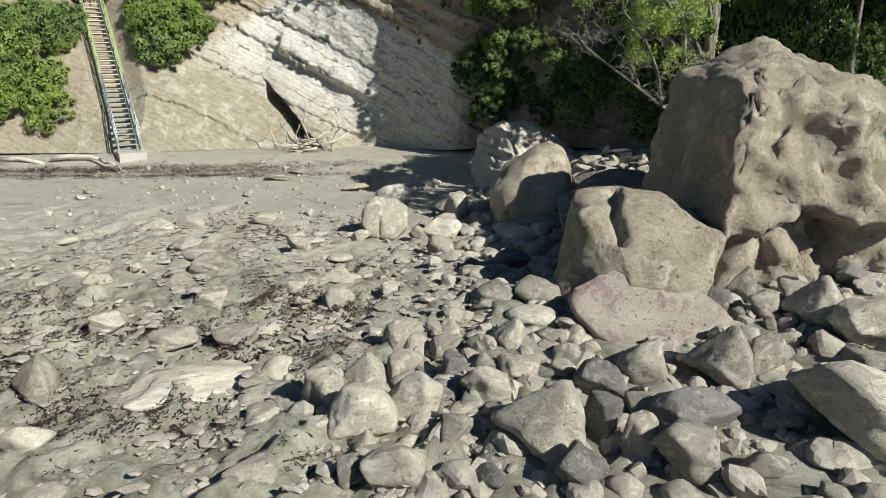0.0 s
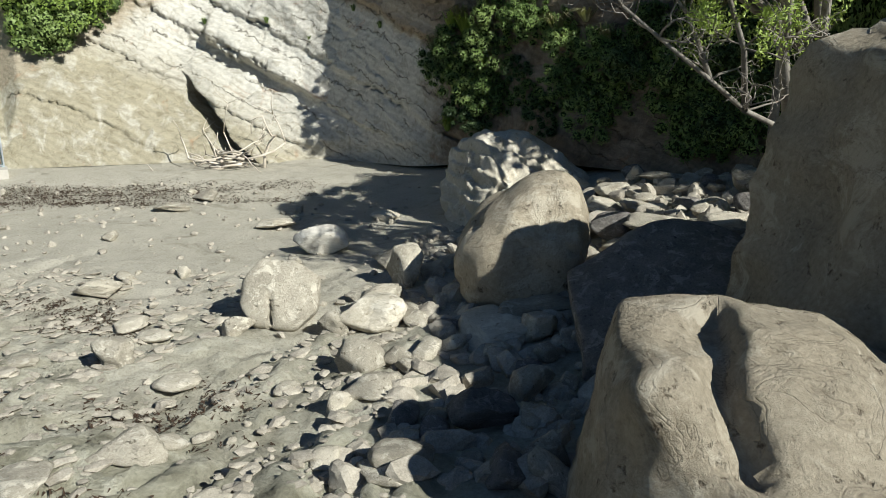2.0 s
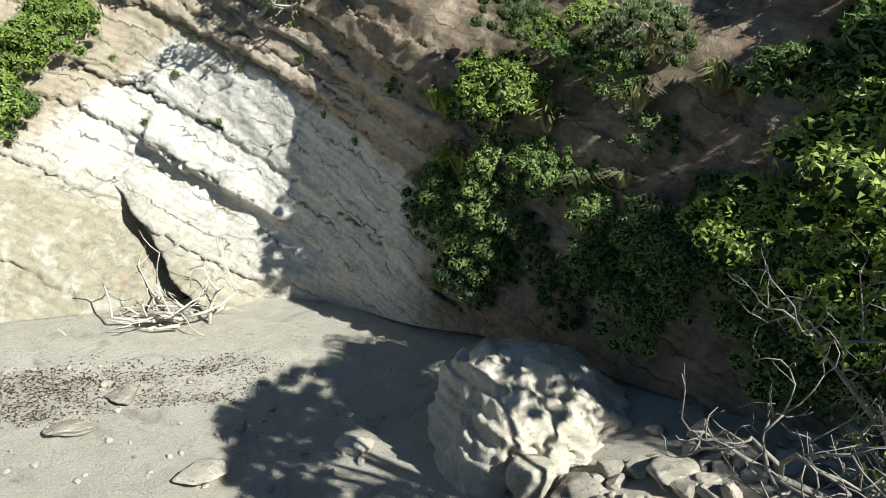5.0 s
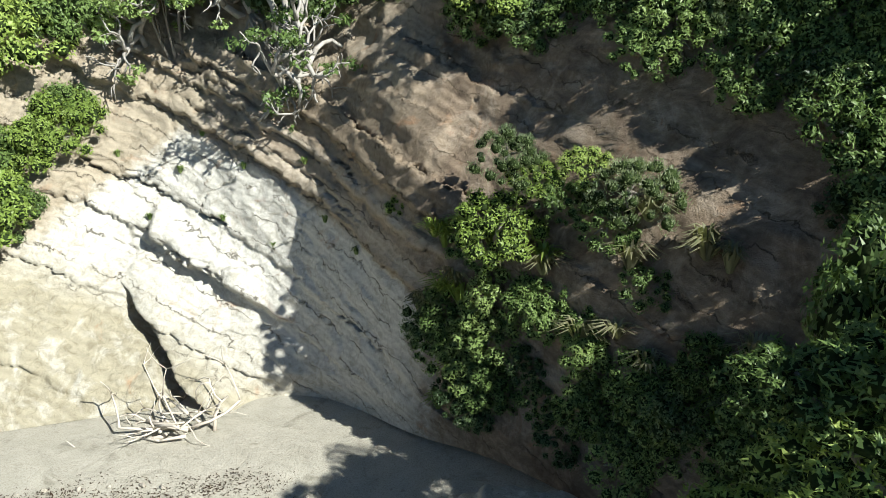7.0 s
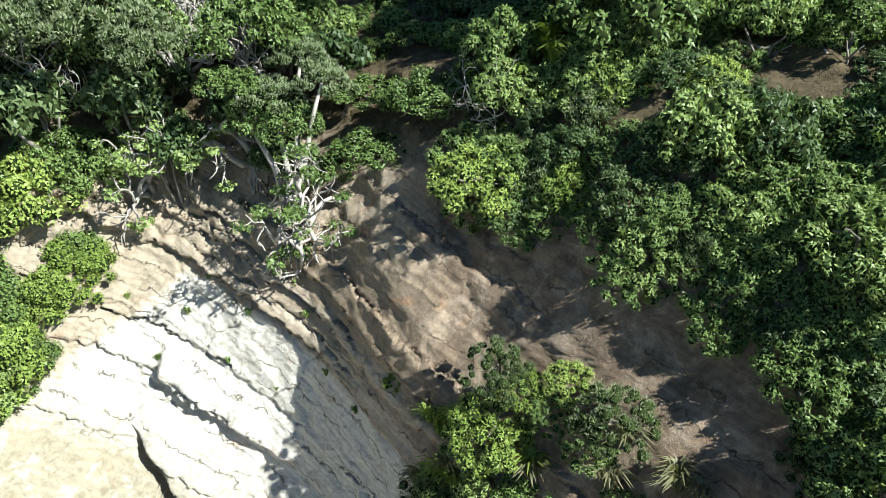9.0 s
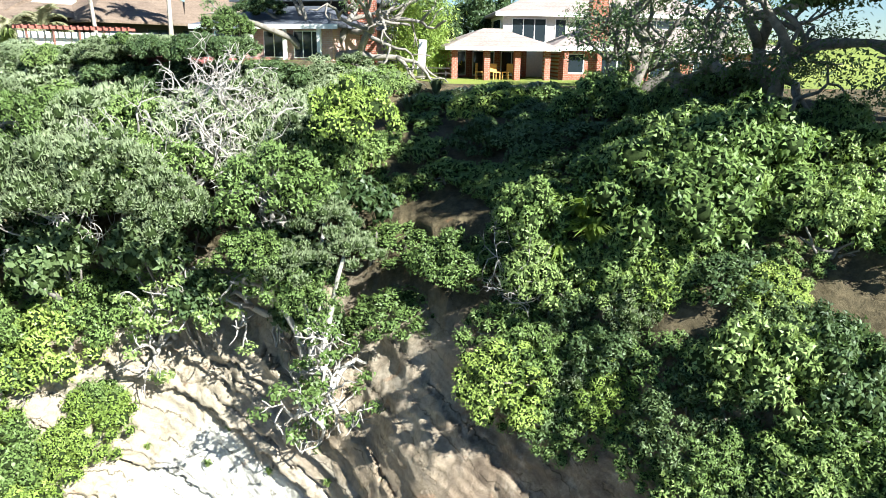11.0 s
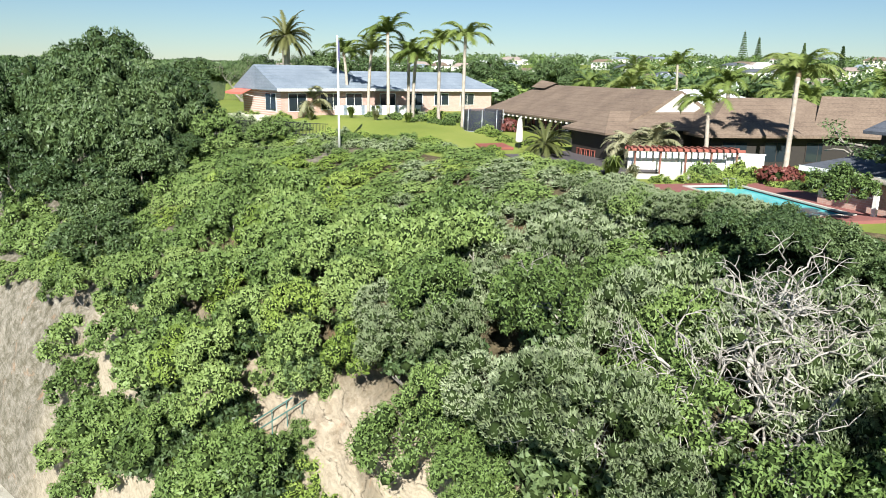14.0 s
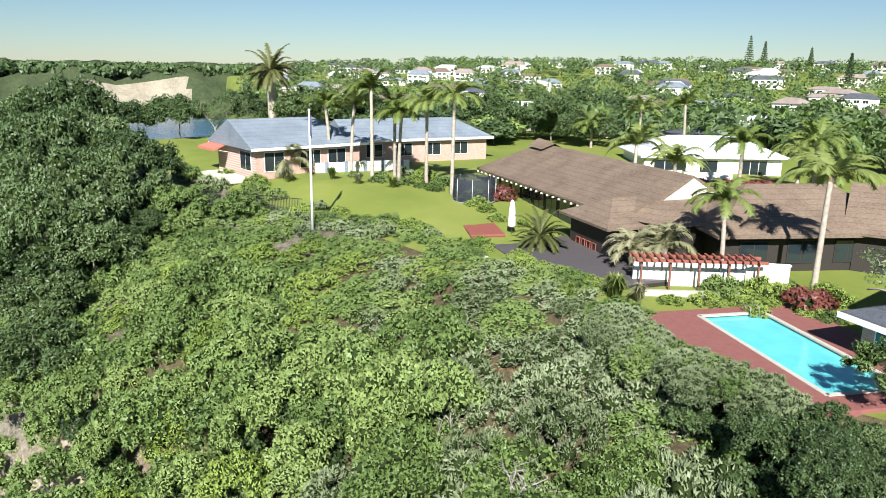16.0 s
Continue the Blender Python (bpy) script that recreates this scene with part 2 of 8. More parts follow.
    crack = calc(n, l, "MULTIPLY", crack, ramp(n, l, u, [(0.40, (0.15, 0.15, 0.15)), (0.46, (1, 1, 1))]))
    base = mix(n, l, calc(n, l, "MULTIPLY", crack, 0.8), base, (0.13, 0.10, 0.07))
    rust = noise_tex(n, l, pos, 0.7, 6, 0.65, 0.8)
    base = mix(n, l, ramp(n, l, rust, [(0.60, (0, 0, 0)), (0.72, (0.6, 0.6, 0.6))]), base, (0.34, 0.17, 0.08))
    thin = n.new("ShaderNodeTexWave")
    thin.wave_type, thin.bands_direction = "BANDS", "Z"
    thin.inputs["Scale"].default_value, thin.inputs["Distortion"].default_value, thin.inputs["Detail"].default_value = 1.3, 3.0, 6
    comb = n.new("ShaderNodeCombineXYZ")
    l.new(s, comb.inputs["Z"])
    l.new(comb.outputs[0], thin.inputs["Vector"])
    streak = noise_tex(n, l, pos, 2.6, 9, 0.72, 1.2)
    base = mix(n, l, ramp(n, l, streak, [(0.48, (0, 0, 0)), (0.62, (0.7, 0.7, 0.7))]), base, mix(n, l, 1.0, base, (0.62, 0.60, 0.55), "MULTIPLY"))
    base = mix(n, l, 0.15, base, thin.outputs["Color"], "MULTIPLY")
    base = mix(n, l, ramp(n, l, fine, [(0.3, (0.45, 0.45, 0.45)), (0.6, (0, 0, 0))]), base, mix(n, l, 0.5, base, (0.2, 0.16, 0.1)))
    l.new(base, b.inputs["Base Color"])
    h = calc(n, l, "MULTIPLY_ADD", fine, 0.5, calc(n, l, "MULTIPLY_ADD", streak, 0.6, mid))
    grain = noise_tex(n, l, pos, 45, 4, 0.75)
    h = calc(n, l, "MULTIPLY_ADD", crack, -0.6, calc(n, l, "MULTIPLY_ADD", grain, 0.12, h))
    bump(n, l, b, h, 1.0, 0.075)
    return m


def beach_mat():
    m, n, l, b = material("beach_rock_platform", 0.85, 0.3)
    geo = n.new("ShaderNodeNewGeometry")
    pos = geo.outputs["Position"]
    sep = n.new("ShaderNodeSeparateXYZ")
    l.new(pos, sep.inputs[0])
    big = noise_tex(n, l, pos, 0.22, 5)
    mid = noise_tex(n, l, pos, 1.3, 8, 0.7, 0.6)
    fine = noise_tex(n, l, pos, 22, 6, 0.75)
    rock = ramp(n, l, mid, [(0.32, (0.135, 0.128, 0.092)), (0.46, (0.275, 0.262, 0.195)), (0.56, (0.385, 0.37, 0.29)), (0.70, (0.50, 0.48, 0.395))])
    sand = ramp(n, l, calc(n, l, "MULTIPLY_ADD", fine, 0.5, calc(n, l, "MULTIPLY", mid, 0.5)), [(0.3, (0.34, 0.315, 0.25)), (0.7, (0.53, 0.495, 0.415))])
    far = calc(n, l, "MULTIPLY_ADD", sep.outputs["Y"], 1 / 26, calc(n, l, "MULTIPLY_ADD", big, 0.7, -0.35))
    col = mix(n, l, ramp(n, l, far, [(0.62, (0, 0, 0)), (0.86, (1, 1, 1))]), rock, sand)
    green = noise_tex(n, l, pos, 0.8, 6, 0.7, 1.0)
    col = mix(n, l, ramp(n, l, green, [(0.56, (0, 0, 0)), (0.70, (0.55, 0.55, 0.55))]), col, (0.115, 0.105, 0.062))
    col = mix(n, l, ramp(n, l, fine, [(0.28, (0.5, 0.5, 0.5)), (0.5, (0, 0, 0))]), col, (0.11, 0.095, 0.075))
    l.new(col, b.inputs["Base Color"])
    bump(n, l, b, calc(n, l, "MULTIPLY_ADD", fine, 0.5, mid), 0.9, 0.09)
    return m


def grass_mat():
    m, n, l, b = material("lawn_grass", 0.9, 0.2)
    pos = n.new("ShaderNodeNewGeometry").outputs["Position"]
    a = noise_tex(n, l, pos, 0.12, 5)
    c = noise_tex(n, l, pos, 9, 6, 0.8)
    col = ramp(n, l, calc(n, l, "MULTIPLY_ADD", c, 0.4, calc(n, l, "MULTIPLY", a, 0.6)), [(0.3, (0.12, 0.165, 0.03)), (0.55, (0.20, 0.235, 0.05)), (0.75, (0.29, 0.29, 0.09))])
    l.new(col, b.inputs["Base Color"])
    bump(n, l, b, c, 0.6, 0.05)
    return m


def stone_mat(name, dark, light, scale, fine, crust, pits, vary, rel=1.0):
    """Weathered stone: blotches, a pale crust, dark pits and cracks, fine grain."""
    m, n, l, b = material(name, 0.93, 0.2)
    pos = n.new("ShaderNodeTexCoord").outputs["Object"]
    info = n.new("ShaderNodeObjectInfo")
    at = n.new("ShaderNodeVectorMath")
    at.operation = "MULTIPLY_ADD"
    l.new(info.outputs["Random"], at.inputs[0])
    at.inputs[1].default_value = (31, 17, 23)
    l.new(pos, at.inputs[2])
    pos = at.outputs[0]
    big = noise_tex(n, l, pos, scale, 6, 0.6, 0.4)
    small = noise_tex(n, l, pos, fine, 6, 0.78)
    h = calc(n, l, "MULTIPLY_ADD", small, 0.55, calc(n, l, "MULTIPLY", big, 0.5))
    col = ramp(n, l, h, [(0.38, dark), (0.64, light)])
    c = noise_tex(n, l, pos, scale * 2.1, 9, 0.72, 0.6)
    col = mix(n, l, ramp(n, l, c, [(0.53, (0, 0, 0)), (0.60, (0.9, 0.9, 0.9))]), col, crust)
    p = noise_tex(n, l, pos, fine * 0.42, 5, 0.7, 0.3)
    pit = ramp(n, l, p, [(0.30, (1, 1, 1)), (0.40, (0, 0, 0))])
    col = mix(n, l, pit, col, pits)
    k = noise_tex(n, l, pos, scale * 1.3, 4, 0.6, 1.5)
    crack = ramp(n, l, calc(n, l, "ABSOLUTE", calc(n, l, "SUBTRACT", k, 0.5)), [(0.0, (1, 1, 1)), (0.012, (0, 0, 0))])
    col = mix(n, l, calc(n, l, "MULTIPLY", crack, 0.2), col, pits)
    v = calc(n, l, "MULTIPLY_ADD", info.outputs["Random"], vary, 1 - vary / 2)
    grey = n.new("ShaderNodeCombineColor")
    for q in range(3):
        l.new(v, grey.inputs[q])
    l.new(mix(n, l, 1.0, col, grey.outputs[0], "MULTIPLY"), b.inputs["Base Color"])
    hh = calc(n, l, "MULTIPLY_ADD", pit, -0.35, calc(n, l, "MULTIPLY_ADD", crack, -0.12, calc(n, l, "MULTIPLY_ADD", c, 0.5, h)))
    bump(n, l, b, hh, 0.9, 0.05 * rel)
    return m


M_CLIFF, M_BEACH, M_GRASS = cliff_mat(), beach_mat(), grass_mat()
M_ROCK = stone_mat("grey_sandstone", (0.24, 0.215, 0.17), (0.46, 0.42, 0.34), 1.6, 24, (0.56, 0.52, 0.43), (0.15, 0.125, 0.085), 0.5)
M_ROCKDK = stone_mat("dark_conglomerate", (0.13, 0.12, 0.11), (0.30, 0.275, 0.25), 2.2, 30, (0.38, 0.36, 0.33), (0.07, 0.06, 0.055), 0.4, 1.6)
M_ROCKPALE = stone_mat("pale_mudstone", (0.36, 0.325, 0.255), (0.56, 0.51, 0.415), 1.4, 20, (0.62, 0.58, 0.49), (0.24, 0.20, 0.14), 0.3)
# Paler copy of the mudstone: sunlight on one block put into its colour.
M_ROCKSUNLIT = stone_mat("sunlit_pale_stone", (0.48, 0.45, 0.385), (0.70, 0.665, 0.59), 1.4, 20, (0.74, 0.71, 0.65), (0.34, 0.30, 0.23), 0.1)
M_BOULDER = stone_mat("tan_boulder", (0.235, 0.20, 0.145), (0.43, 0.375, 0.285), 0.7, 14, (0.47, 0.42, 0.33), (0.13, 0.10, 0.07), 0.1, 1.8)
M_REDSLAB = stone_mat("rust_stained_slab", (0.31, 0.27, 0.215), (0.45, 0.395, 0.32), 0.9, 20, (0.27, 0.185, 0.185), (0.16, 0.10, 0.09), 0.1, 1.2)
M_WEED = leaf_mat("dry_seaweed", (0.05, 0.034, 0.024), (0.10, 0.065, 0.046), (0.17, 0.12, 0.085), 0.8, 0.2)
M_DRIFT = grainy("driftwood", (0.42, 0.36, 0.29), (0.66, 0.60, 0.51), 3, 30, 0.9, 0.2, 0.5, 0.01)
M_BARK = grainy("grey_bark", (0.12, 0.105, 0.085), (0.30, 0.275, 0.24), 4, 30, 0.95, 0.15, 0.7, 0.02)
M_DEAD = grainy("bleached_branch", (0.23, 0.21, 0.185), (0.47, 0.44, 0.395), 4, 30, 0.95, 0.15, 0.6, 0.02)
# Near-black: the shade between leaves, put into the colour of the crown cores.
M_GAPSHADE = grainy("crown_gap_shade", (0.012, 0.02, 0.006), (0.034, 0.052, 0.015), 5, 30, 0.95, 0.1, 0.8, 0.05)
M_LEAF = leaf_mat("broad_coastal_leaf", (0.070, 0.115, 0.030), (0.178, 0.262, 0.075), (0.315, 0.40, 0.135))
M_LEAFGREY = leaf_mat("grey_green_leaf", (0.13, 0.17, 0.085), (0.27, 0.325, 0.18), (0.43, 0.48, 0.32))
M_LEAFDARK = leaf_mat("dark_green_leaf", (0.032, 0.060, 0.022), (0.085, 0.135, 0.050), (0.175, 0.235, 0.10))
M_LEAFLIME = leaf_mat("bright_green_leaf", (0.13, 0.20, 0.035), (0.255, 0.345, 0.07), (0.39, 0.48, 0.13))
M_LEAFRED = leaf_mat("dark_red_leaf", (0.12, 0.035, 0.03), (0.22, 0.075, 0.06), (0.34, 0.15, 0.11))

# ---- the land: beach, cliff, plateau, sea ----
# Each section: x, then pairs of y and z from the cliff's foot to the plateau's edge.
SECTIONS = [
    (-150, (14, 0), (15, 3), (16, 6), (18, 9), (20, 12), (23, 15), (28, 18), (36, 21), (46, 23)),
    (-75, (25, 0), (26, 4), (27, 8), (28.5, 11), (30, 13), (33, 15.5), (38, 18), (46, 20.5), (54, 22.6)),
    (-45, (31, 0), (32, 3), (33, 6), (34.5, 9), (36, 11.5), (38, 13.5), (42, 16.5), (49, 19.3), (57, 22)),
    (-25, (33, 0), (34.6, 2.8), (36.3, 5.6), (38, 8.4), (39.6, 10.8), (41.2, 13), (45, 16.3), (52, 19.2), (58, 21.6)),
    (-15, (34.3, 0), (36, 2.3), (39, 5.3), (40.6, 7), (42, 9), (43.4, 12.3), (47, 16), (52, 19.3), (56.5, 21.5)),
    (-9, (36.6, 0), (39.6, 1.9), (41.9, 4.4), (42.9, 7), (43.8, 9.3), (45, 12.5), (48, 16), (53, 18.8), (58, 21.6)),
    (-5, (37.8, 0), (39.5, 2), (40.7, 4.4), (41.3, 6.7), (42.0, 9), (43.6, 12.3), (46.5, 16), (52, 18.8), (58, 21.6)),
    (-2, (38.3, 0), (38.9, 2.2), (39.2, 4.3), (39.7, 6.5), (40.8, 9), (42.8, 12.3), (46, 16), (52, 18.4), (58, 20.6)),
    (0, (35.8, 0), (36.0, 2.8), (36.2, 5), (36.6, 8.1), (38.2, 10.2), (40.2, 13), (43.4, 16.3), (50, 18.6), (58, 20.5)),
    (3.4, (32.6, 1), (33.4, 4), (34.0, 6.5), (35.2, 9), (36.6, 11), (38.4, 13.5), (42, 16.8), (48, 18.8), (58, 20.5)),
    (6.7, (28.2, 1.3), (29.5, 4), (30.4, 6.5), (31.6, 9), (32.8, 11.2), (34.4, 13.5), (38, 17), (46, 19), (58, 20.5)),
    (12, (25, 1.5), (26.2, 4), (27.3, 6.5), (28.5, 9.2), (30, 12), (32, 14), (37, 17.5), (45, 19.2), (58, 20.5)),
    (30, (18, 1.5), (19.5, 4), (21, 6.5), (22.5, 9.2), (24.5, 12), (27, 14.5), (32, 18), (42, 19.5), (58, 20.6)),
    (150, (-30, 1.5), (-28, 4), (-26, 7), (-24, 10), (-22, 12), (-18, 15), (-12, 18), (0, 21), (40, 22)),
]
SEC_X = np.array([s[0] for s in SECTIONS], float)
SEC_Y = np.array([[p[0] for p in s[1:]] for s in SECTIONS], float)
SEC_Z = np.array([[p[1] for p in s[1:]] for s in SECTIONS], float)


def section(x):
    w = np.linspace(-1.5, 1.5, 7)
    return [float(np.mean(np.interp(x + w, SEC_X, SEC_Y[:, k]))) for k in range(9)], [float(np.mean(np.interp(x + w, SEC_X, SEC_Z[:, k]))) for k in range(9)]


def beach_z(x, y):
    x, y = np.asarray(x, float), np.asarray(y, float)
    rise = 1.35 * smooth(x, 0.5, 8) * smooth(y, 9, 24) + 0.35 * smooth(x, 2, 9) + 0.22 * smooth(x, -1, 2)
    return -0.45 + 0.36 * smooth(x, -4.5, 0.5) * smooth(y, 19, 13) + 0.42 * smooth(y, 31, 34.5) + rise + 0.05 * fbm(np.stack([x, y, 0 * x], -1), 4.0, 3)


def plateau_z(x, y):
    x, y = np.asarray(x, float), np.asarray(y, float)
    d = np.hypot(x + 4, y - 30)
    hill = 12.5 * smooth(d, 260, 620) * smooth(x / np.maximum(y, 1), -2.6, -0.7) - 6 * smooth(d, 100, 220) * smooth(d, 620, 300)
    return 21.6 - 1.05 * smooth(x, -9, -2) * smooth(y, 100, 80) + 1.6 * smooth(-x, 25, 62) * smooth(y, 46, 60) + hill + 3 * smooth(d, 700, 3000)


def land_z(x, y):
    ys, zs = section(x)
    return float(np.interp(y, ys, zs)) if y < ys[-1] else float(zs[-1] + (plateau_z(x, y) - zs[-1]) * smooth(y, ys[-1], ys[-1] + 8))


def steps(*runs):
    out = [np.linspace(a, b, n, endpoint=False) for a, b, n in runs]
    return np.concatenate(out + [[runs[-1][1]]])


def plates(p):
    """Broken plates: for each point its plate, how far the next joint is, and the plate's own height."""
    cell = np.floor(p)
    best, second, lift = np.full(p.shape[:-1], 9.0), np.full(p.shape[:-1], 9.0), np.zeros(p.shape[:-1])
    for i in (-1, 0, 1):
        for j in (-1, 0, 1):
            a, b = cell[..., 0] + i, cell[..., 1] + j
            zero = np.zeros_like(a)
            d = np.hypot(a + hash3(a, b, zero) - p[..., 0], b + hash3(a, b, zero + 7) - p[..., 1])
            closer = d < best
            second = np.where(closer, best, np.minimum(second, d))
            lift = np.where(closer, hash3(a, b, zero + 13), lift)
            best = np.where(closer, d, best)
    return best, second - best, lift


FACE = {}


def beach_top(x, y):
    """The finished beach's height, ledges and plates included."""
    v = (y + 22) / (float(np.interp(x, SEC_X, SEC_Y[:, 0])) + 22.8)
    return FACE["bz"][min(np.searchsorted(FACE["bx"], x), len(FACE["bx"]) - 1), min(np.searchsorted(FACE["bv"], v), len(FACE["bv"]) - 1)]


def build_beach():
    xs = steps((-150, -40, 40), (-40, -14, 60), (-14, 10, 270), (10, 30, 60), (30, 150, 40))
    vs = steps((0, 0.12, 6), (0.12, 0.4, 40), (0.4, 1.0, 330))
    X, V = np.meshgrid(xs, vs, indexing="ij")
    foot = np.interp(X, SEC_X, SEC_Y[:, 0])
    Y = -22 + V * (foot + 0.8 + 22)
    Z = beach_z(X, Y)
    P = np.stack([X, Y, 0 * X], -1)
    q = X * 0.915 - Y * 0.40 + 0.9 * fbm(P, 3.0, 3)
    ledge = np.where((q * 1.05) % 1.0 < 0.12, ((q * 1.05) % 1.0) / 0.12, 1 - (((q * 1.05) % 1.0) - 0.12) / 0.88) * (0.20 + 0.16 * fbm(P + 12, 1.8, 2))
    gate = smooth(Y, 21, 13) * smooth(X, -11, -3) * smooth(X, 3.0, 0.5)
    Z = Z + ledge * (0.18 + 0.82 * gate) * smooth(Y, 27, 20) + (0.012 + 0.06 * gate) * fbm(P, 0.55, 4, 0.62) + 0.04 * np.maximum(0, fbm(P, 1.1, 3)) * smooth(Y, 28, 18)
    tread = fbm(np.stack([q * 1.7, (X * 0.40 + Y * 0.915) * 0.42, 0 * X + 8.1], -1), 1.1, 3) * 2.6
    flat = (np.floor(tread) + smooth(tread % 1.0, 0.88, 1.0)) / 2.6
    left = smooth(X, 1.5, -1.0) * smooth(Y, 27, 21)
    Z = Z + 0.15 * flat * left + 0.020 * fbm(P, 0.2, 3, 0.6) * left
    _, edge, lift = plates(np.stack([q * 1.5, (X * 0.40 + Y * 0.915) * 0.85], -1))
    broken = smooth(X, 2.5, 0.2) * smooth(X, -16, -10) * smooth(Y, 25, 19) * (0.35 + 0.65 * smooth(fbm(P + 44, 3.0, 2), -0.3, 0.2))
    Z = Z + broken * (0.15 * (lift - 0.4) * smooth(edge, 0.0, 0.10) + 0.05 * np.abs(fbm(P + 8, 0.4, 3, 0.6)))
    _, edge2, lift2 = plates(np.stack([q * 3.4 + 40, (X * 0.40 + Y * 0.915) * 1.9 + 0.3 * fbm(P + 3, 0.6, 2)], -1))
    chipped = smooth(X, 3.0, 0.5) * smooth(X, -16, -11) * smooth(Y, 24, 18) * smooth(fbm(P + 61, 1.7, 3), -0.35, 0.25)
    Z = Z + chipped * 0.11 * (lift2 - 0.35) * smooth(edge2, 0.0, 0.09)
    Z = Z - 0.9 * smooth(Y, 0, -22)
    FACE.update(bx=xs, bv=vs, bz=Z)
    ob = new("beach", grid_mesh("beach", X, Y, Z, M_BEACH))
    tagged(ob, "grey sandy beach over a worn wave-cut rock platform", "beach", kind="structure")


def beds(s, broken, open_):
    """How far each bed stands out, by its height across the bedding; a bed's lower lip overhangs the next one below."""
    edges = [-9, -4, -1.5, 0.6, 2.15, 5.2, 5.8, 6.5, 7.0, 7.5, 8.6, 10.2, 12]
    outs = [0.0, 0.05, 0.14, 0.26, 0.30, 0.58, 0.50, 0.72, 0.56, 0.82, 0.42, 0.2, 0.0]
    d = np.zeros_like(s)
    for k in range(len(edges) - 1):
        e0 = edges[k] + broken * (0.25 if k > 2 else 0.1)
        e1 = edges[k + 1] + broken * (0.25 if k + 1 > 2 else 0.1)
        w = (s - e0) / np.maximum(e1 - e0, 0.1)
        inside = (s >= e0) & (s < e1)
        lip = (0.0, 0.1, 0.2, 0.1, 0.55, 0.5, 0.25, 0.5, 0.3, 0.6, 0.4, 0.0)[k] * np.exp(-((s - e0) / 0.075) ** 2) * (0.15 + 0.85 * smooth(open_, -0.35 + 0.1 * (k % 3), 0.25))
        d = np.where(inside, outs[k] + 0.12 * (1 - w) - lip, d)
    return d


STAIR_FOOT, STAIR_WAY = np.array([-14.75, 33.6]), np.array([-0.530, 0.848])


def face(x, v):
    """The point on the finished cliff at x and the section's station v."""
    i, j = int(np.argmin(np.abs(FACE["x"] - x))), int(np.argmin(np.abs(FACE["v"] - v)))
    return float(FACE["y"][i, j]), float(FACE["z"][i, j])


def build_cliff():
    xs = steps((-150, -60, 45), (-60, -20, 90), (-20, 4, 300), (4, 20, 80), (20, 150, 50))
    vs = np.concatenate([np.linspace(0, 4.6, 215, endpoint=False), np.linspace(4.6, 8, 46)])
    X, V = np.meshgrid(xs, vs, indexing="ij")
    Y, Z = np.zeros_like(X), np.zeros_like(X)
    for i, x in enumerate(xs):
        ys, zs = section(x)
        Y[i], Z[i] = np.interp(vs, range(9), ys), np.interp(vs, range(9), zs)
    P = np.stack([X, Y * 0.6, Z], -1)
    s = Z + 0.45 * X + 0.14 * fbm(P, 5.0, 2) + 0.05 * fbm(P, 0.6, 3)
    chips = fbm(np.stack([X * 0.6, Z * 0.25 + X * 0.2, 0 * X + 4.4], -1), 0.8, 3, 0.6) + 0.45 * fbm(np.stack([X, Z * 0.5, 0 * X + 2.4], -1), 0.28, 2)
    amp = smooth(V, 0.0, 0.4) * smooth(V, 5.4, 4.5) * smooth(X, -18, -13) * smooth(X, 8, 1)
    notch = np.round(chips * 2.6) / 2.6
    low = s + 0.35 * notch
    lid = 0.8 * smooth(low, 0.42, 0.56) * smooth(s, 2.1, 0.9) * smooth(X, -9.3, -8.9) * (0.35 + 0.65 * smooth(X, -4.4, -7.6)) * smooth(X, -3.6, -4.4)
    out = amp * (beds(s, notch, fbm(P + 71, 1.9, 3)) * 1.25 + lid)
    g = Z + 0.89 * X + 5.4 + 0.12 * fbm(P, 0.9, 2)
    reach = smooth(X, -9.7, -9.1) * smooth(X, -4.4, -5.4)
    recess = smooth(g, -1.05, -0.8) * (g < 0.0) * reach
    slab = 0.9 * (g >= 0.0) * smooth(g, 1.9, 0.2) * smooth(X, -10.4, -7.9) * smooth(X, -4.4, -5.4) * smooth(s, 0.3, -0.5)
    lines = s * 2.4 + 0.5 * fbm(P, 1.2, 2)
    thin = 0.04 * smooth(s, -1.2, 0.6) * np.abs((lines % 1.0) - 0.5) * (0.4 + smooth(fbm(P + 9, 1.5, 2), -0.2, 0.5))
    joint = smooth(0.05 - np.abs(fbm(P + 31, 2.6, 3)), 0, 0.05)
    blocks = np.round(fbm(np.stack([X + 0.6 * Z, s * 1.6, 0 * X], -1), 0.9, 2) * 2.0) / 2.0
    rough = (0.26 * fbm(P, 2.5, 4) + 0.055 * fbm(P, 0.35, 3) + 0.10 * blocks * smooth(s, -1.5, 0.5)) * smooth(V, 0, 0.4) * smooth(V, 8, 7)
    soil = 0.35 * fbm(P + 5, 0.9, 4) * smooth(V, 3.6, 4.4) * smooth(V, 8, 7)
    Y = Y - out * 0.85 - rough * 0.7 - soil + 1.4 * recess - slab + amp * (thin + 0.12 * joint)
    Z = Z + out * 0.2 + rough * 0.15
    along = (X - STAIR_FOOT[0]) * STAIR_WAY[0] + (Y - STAIR_FOOT[1]) * STAIR_WAY[1]
    aside = np.abs((X - STAIR_FOOT[0]) * STAIR_WAY[1] - (Y - STAIR_FOOT[1]) * STAIR_WAY[0])
    ramp_z = 0.854 * np.clip(along, -1, 8.6) - 0.35 + 1.6 * np.maximum(0, aside - 0.75)
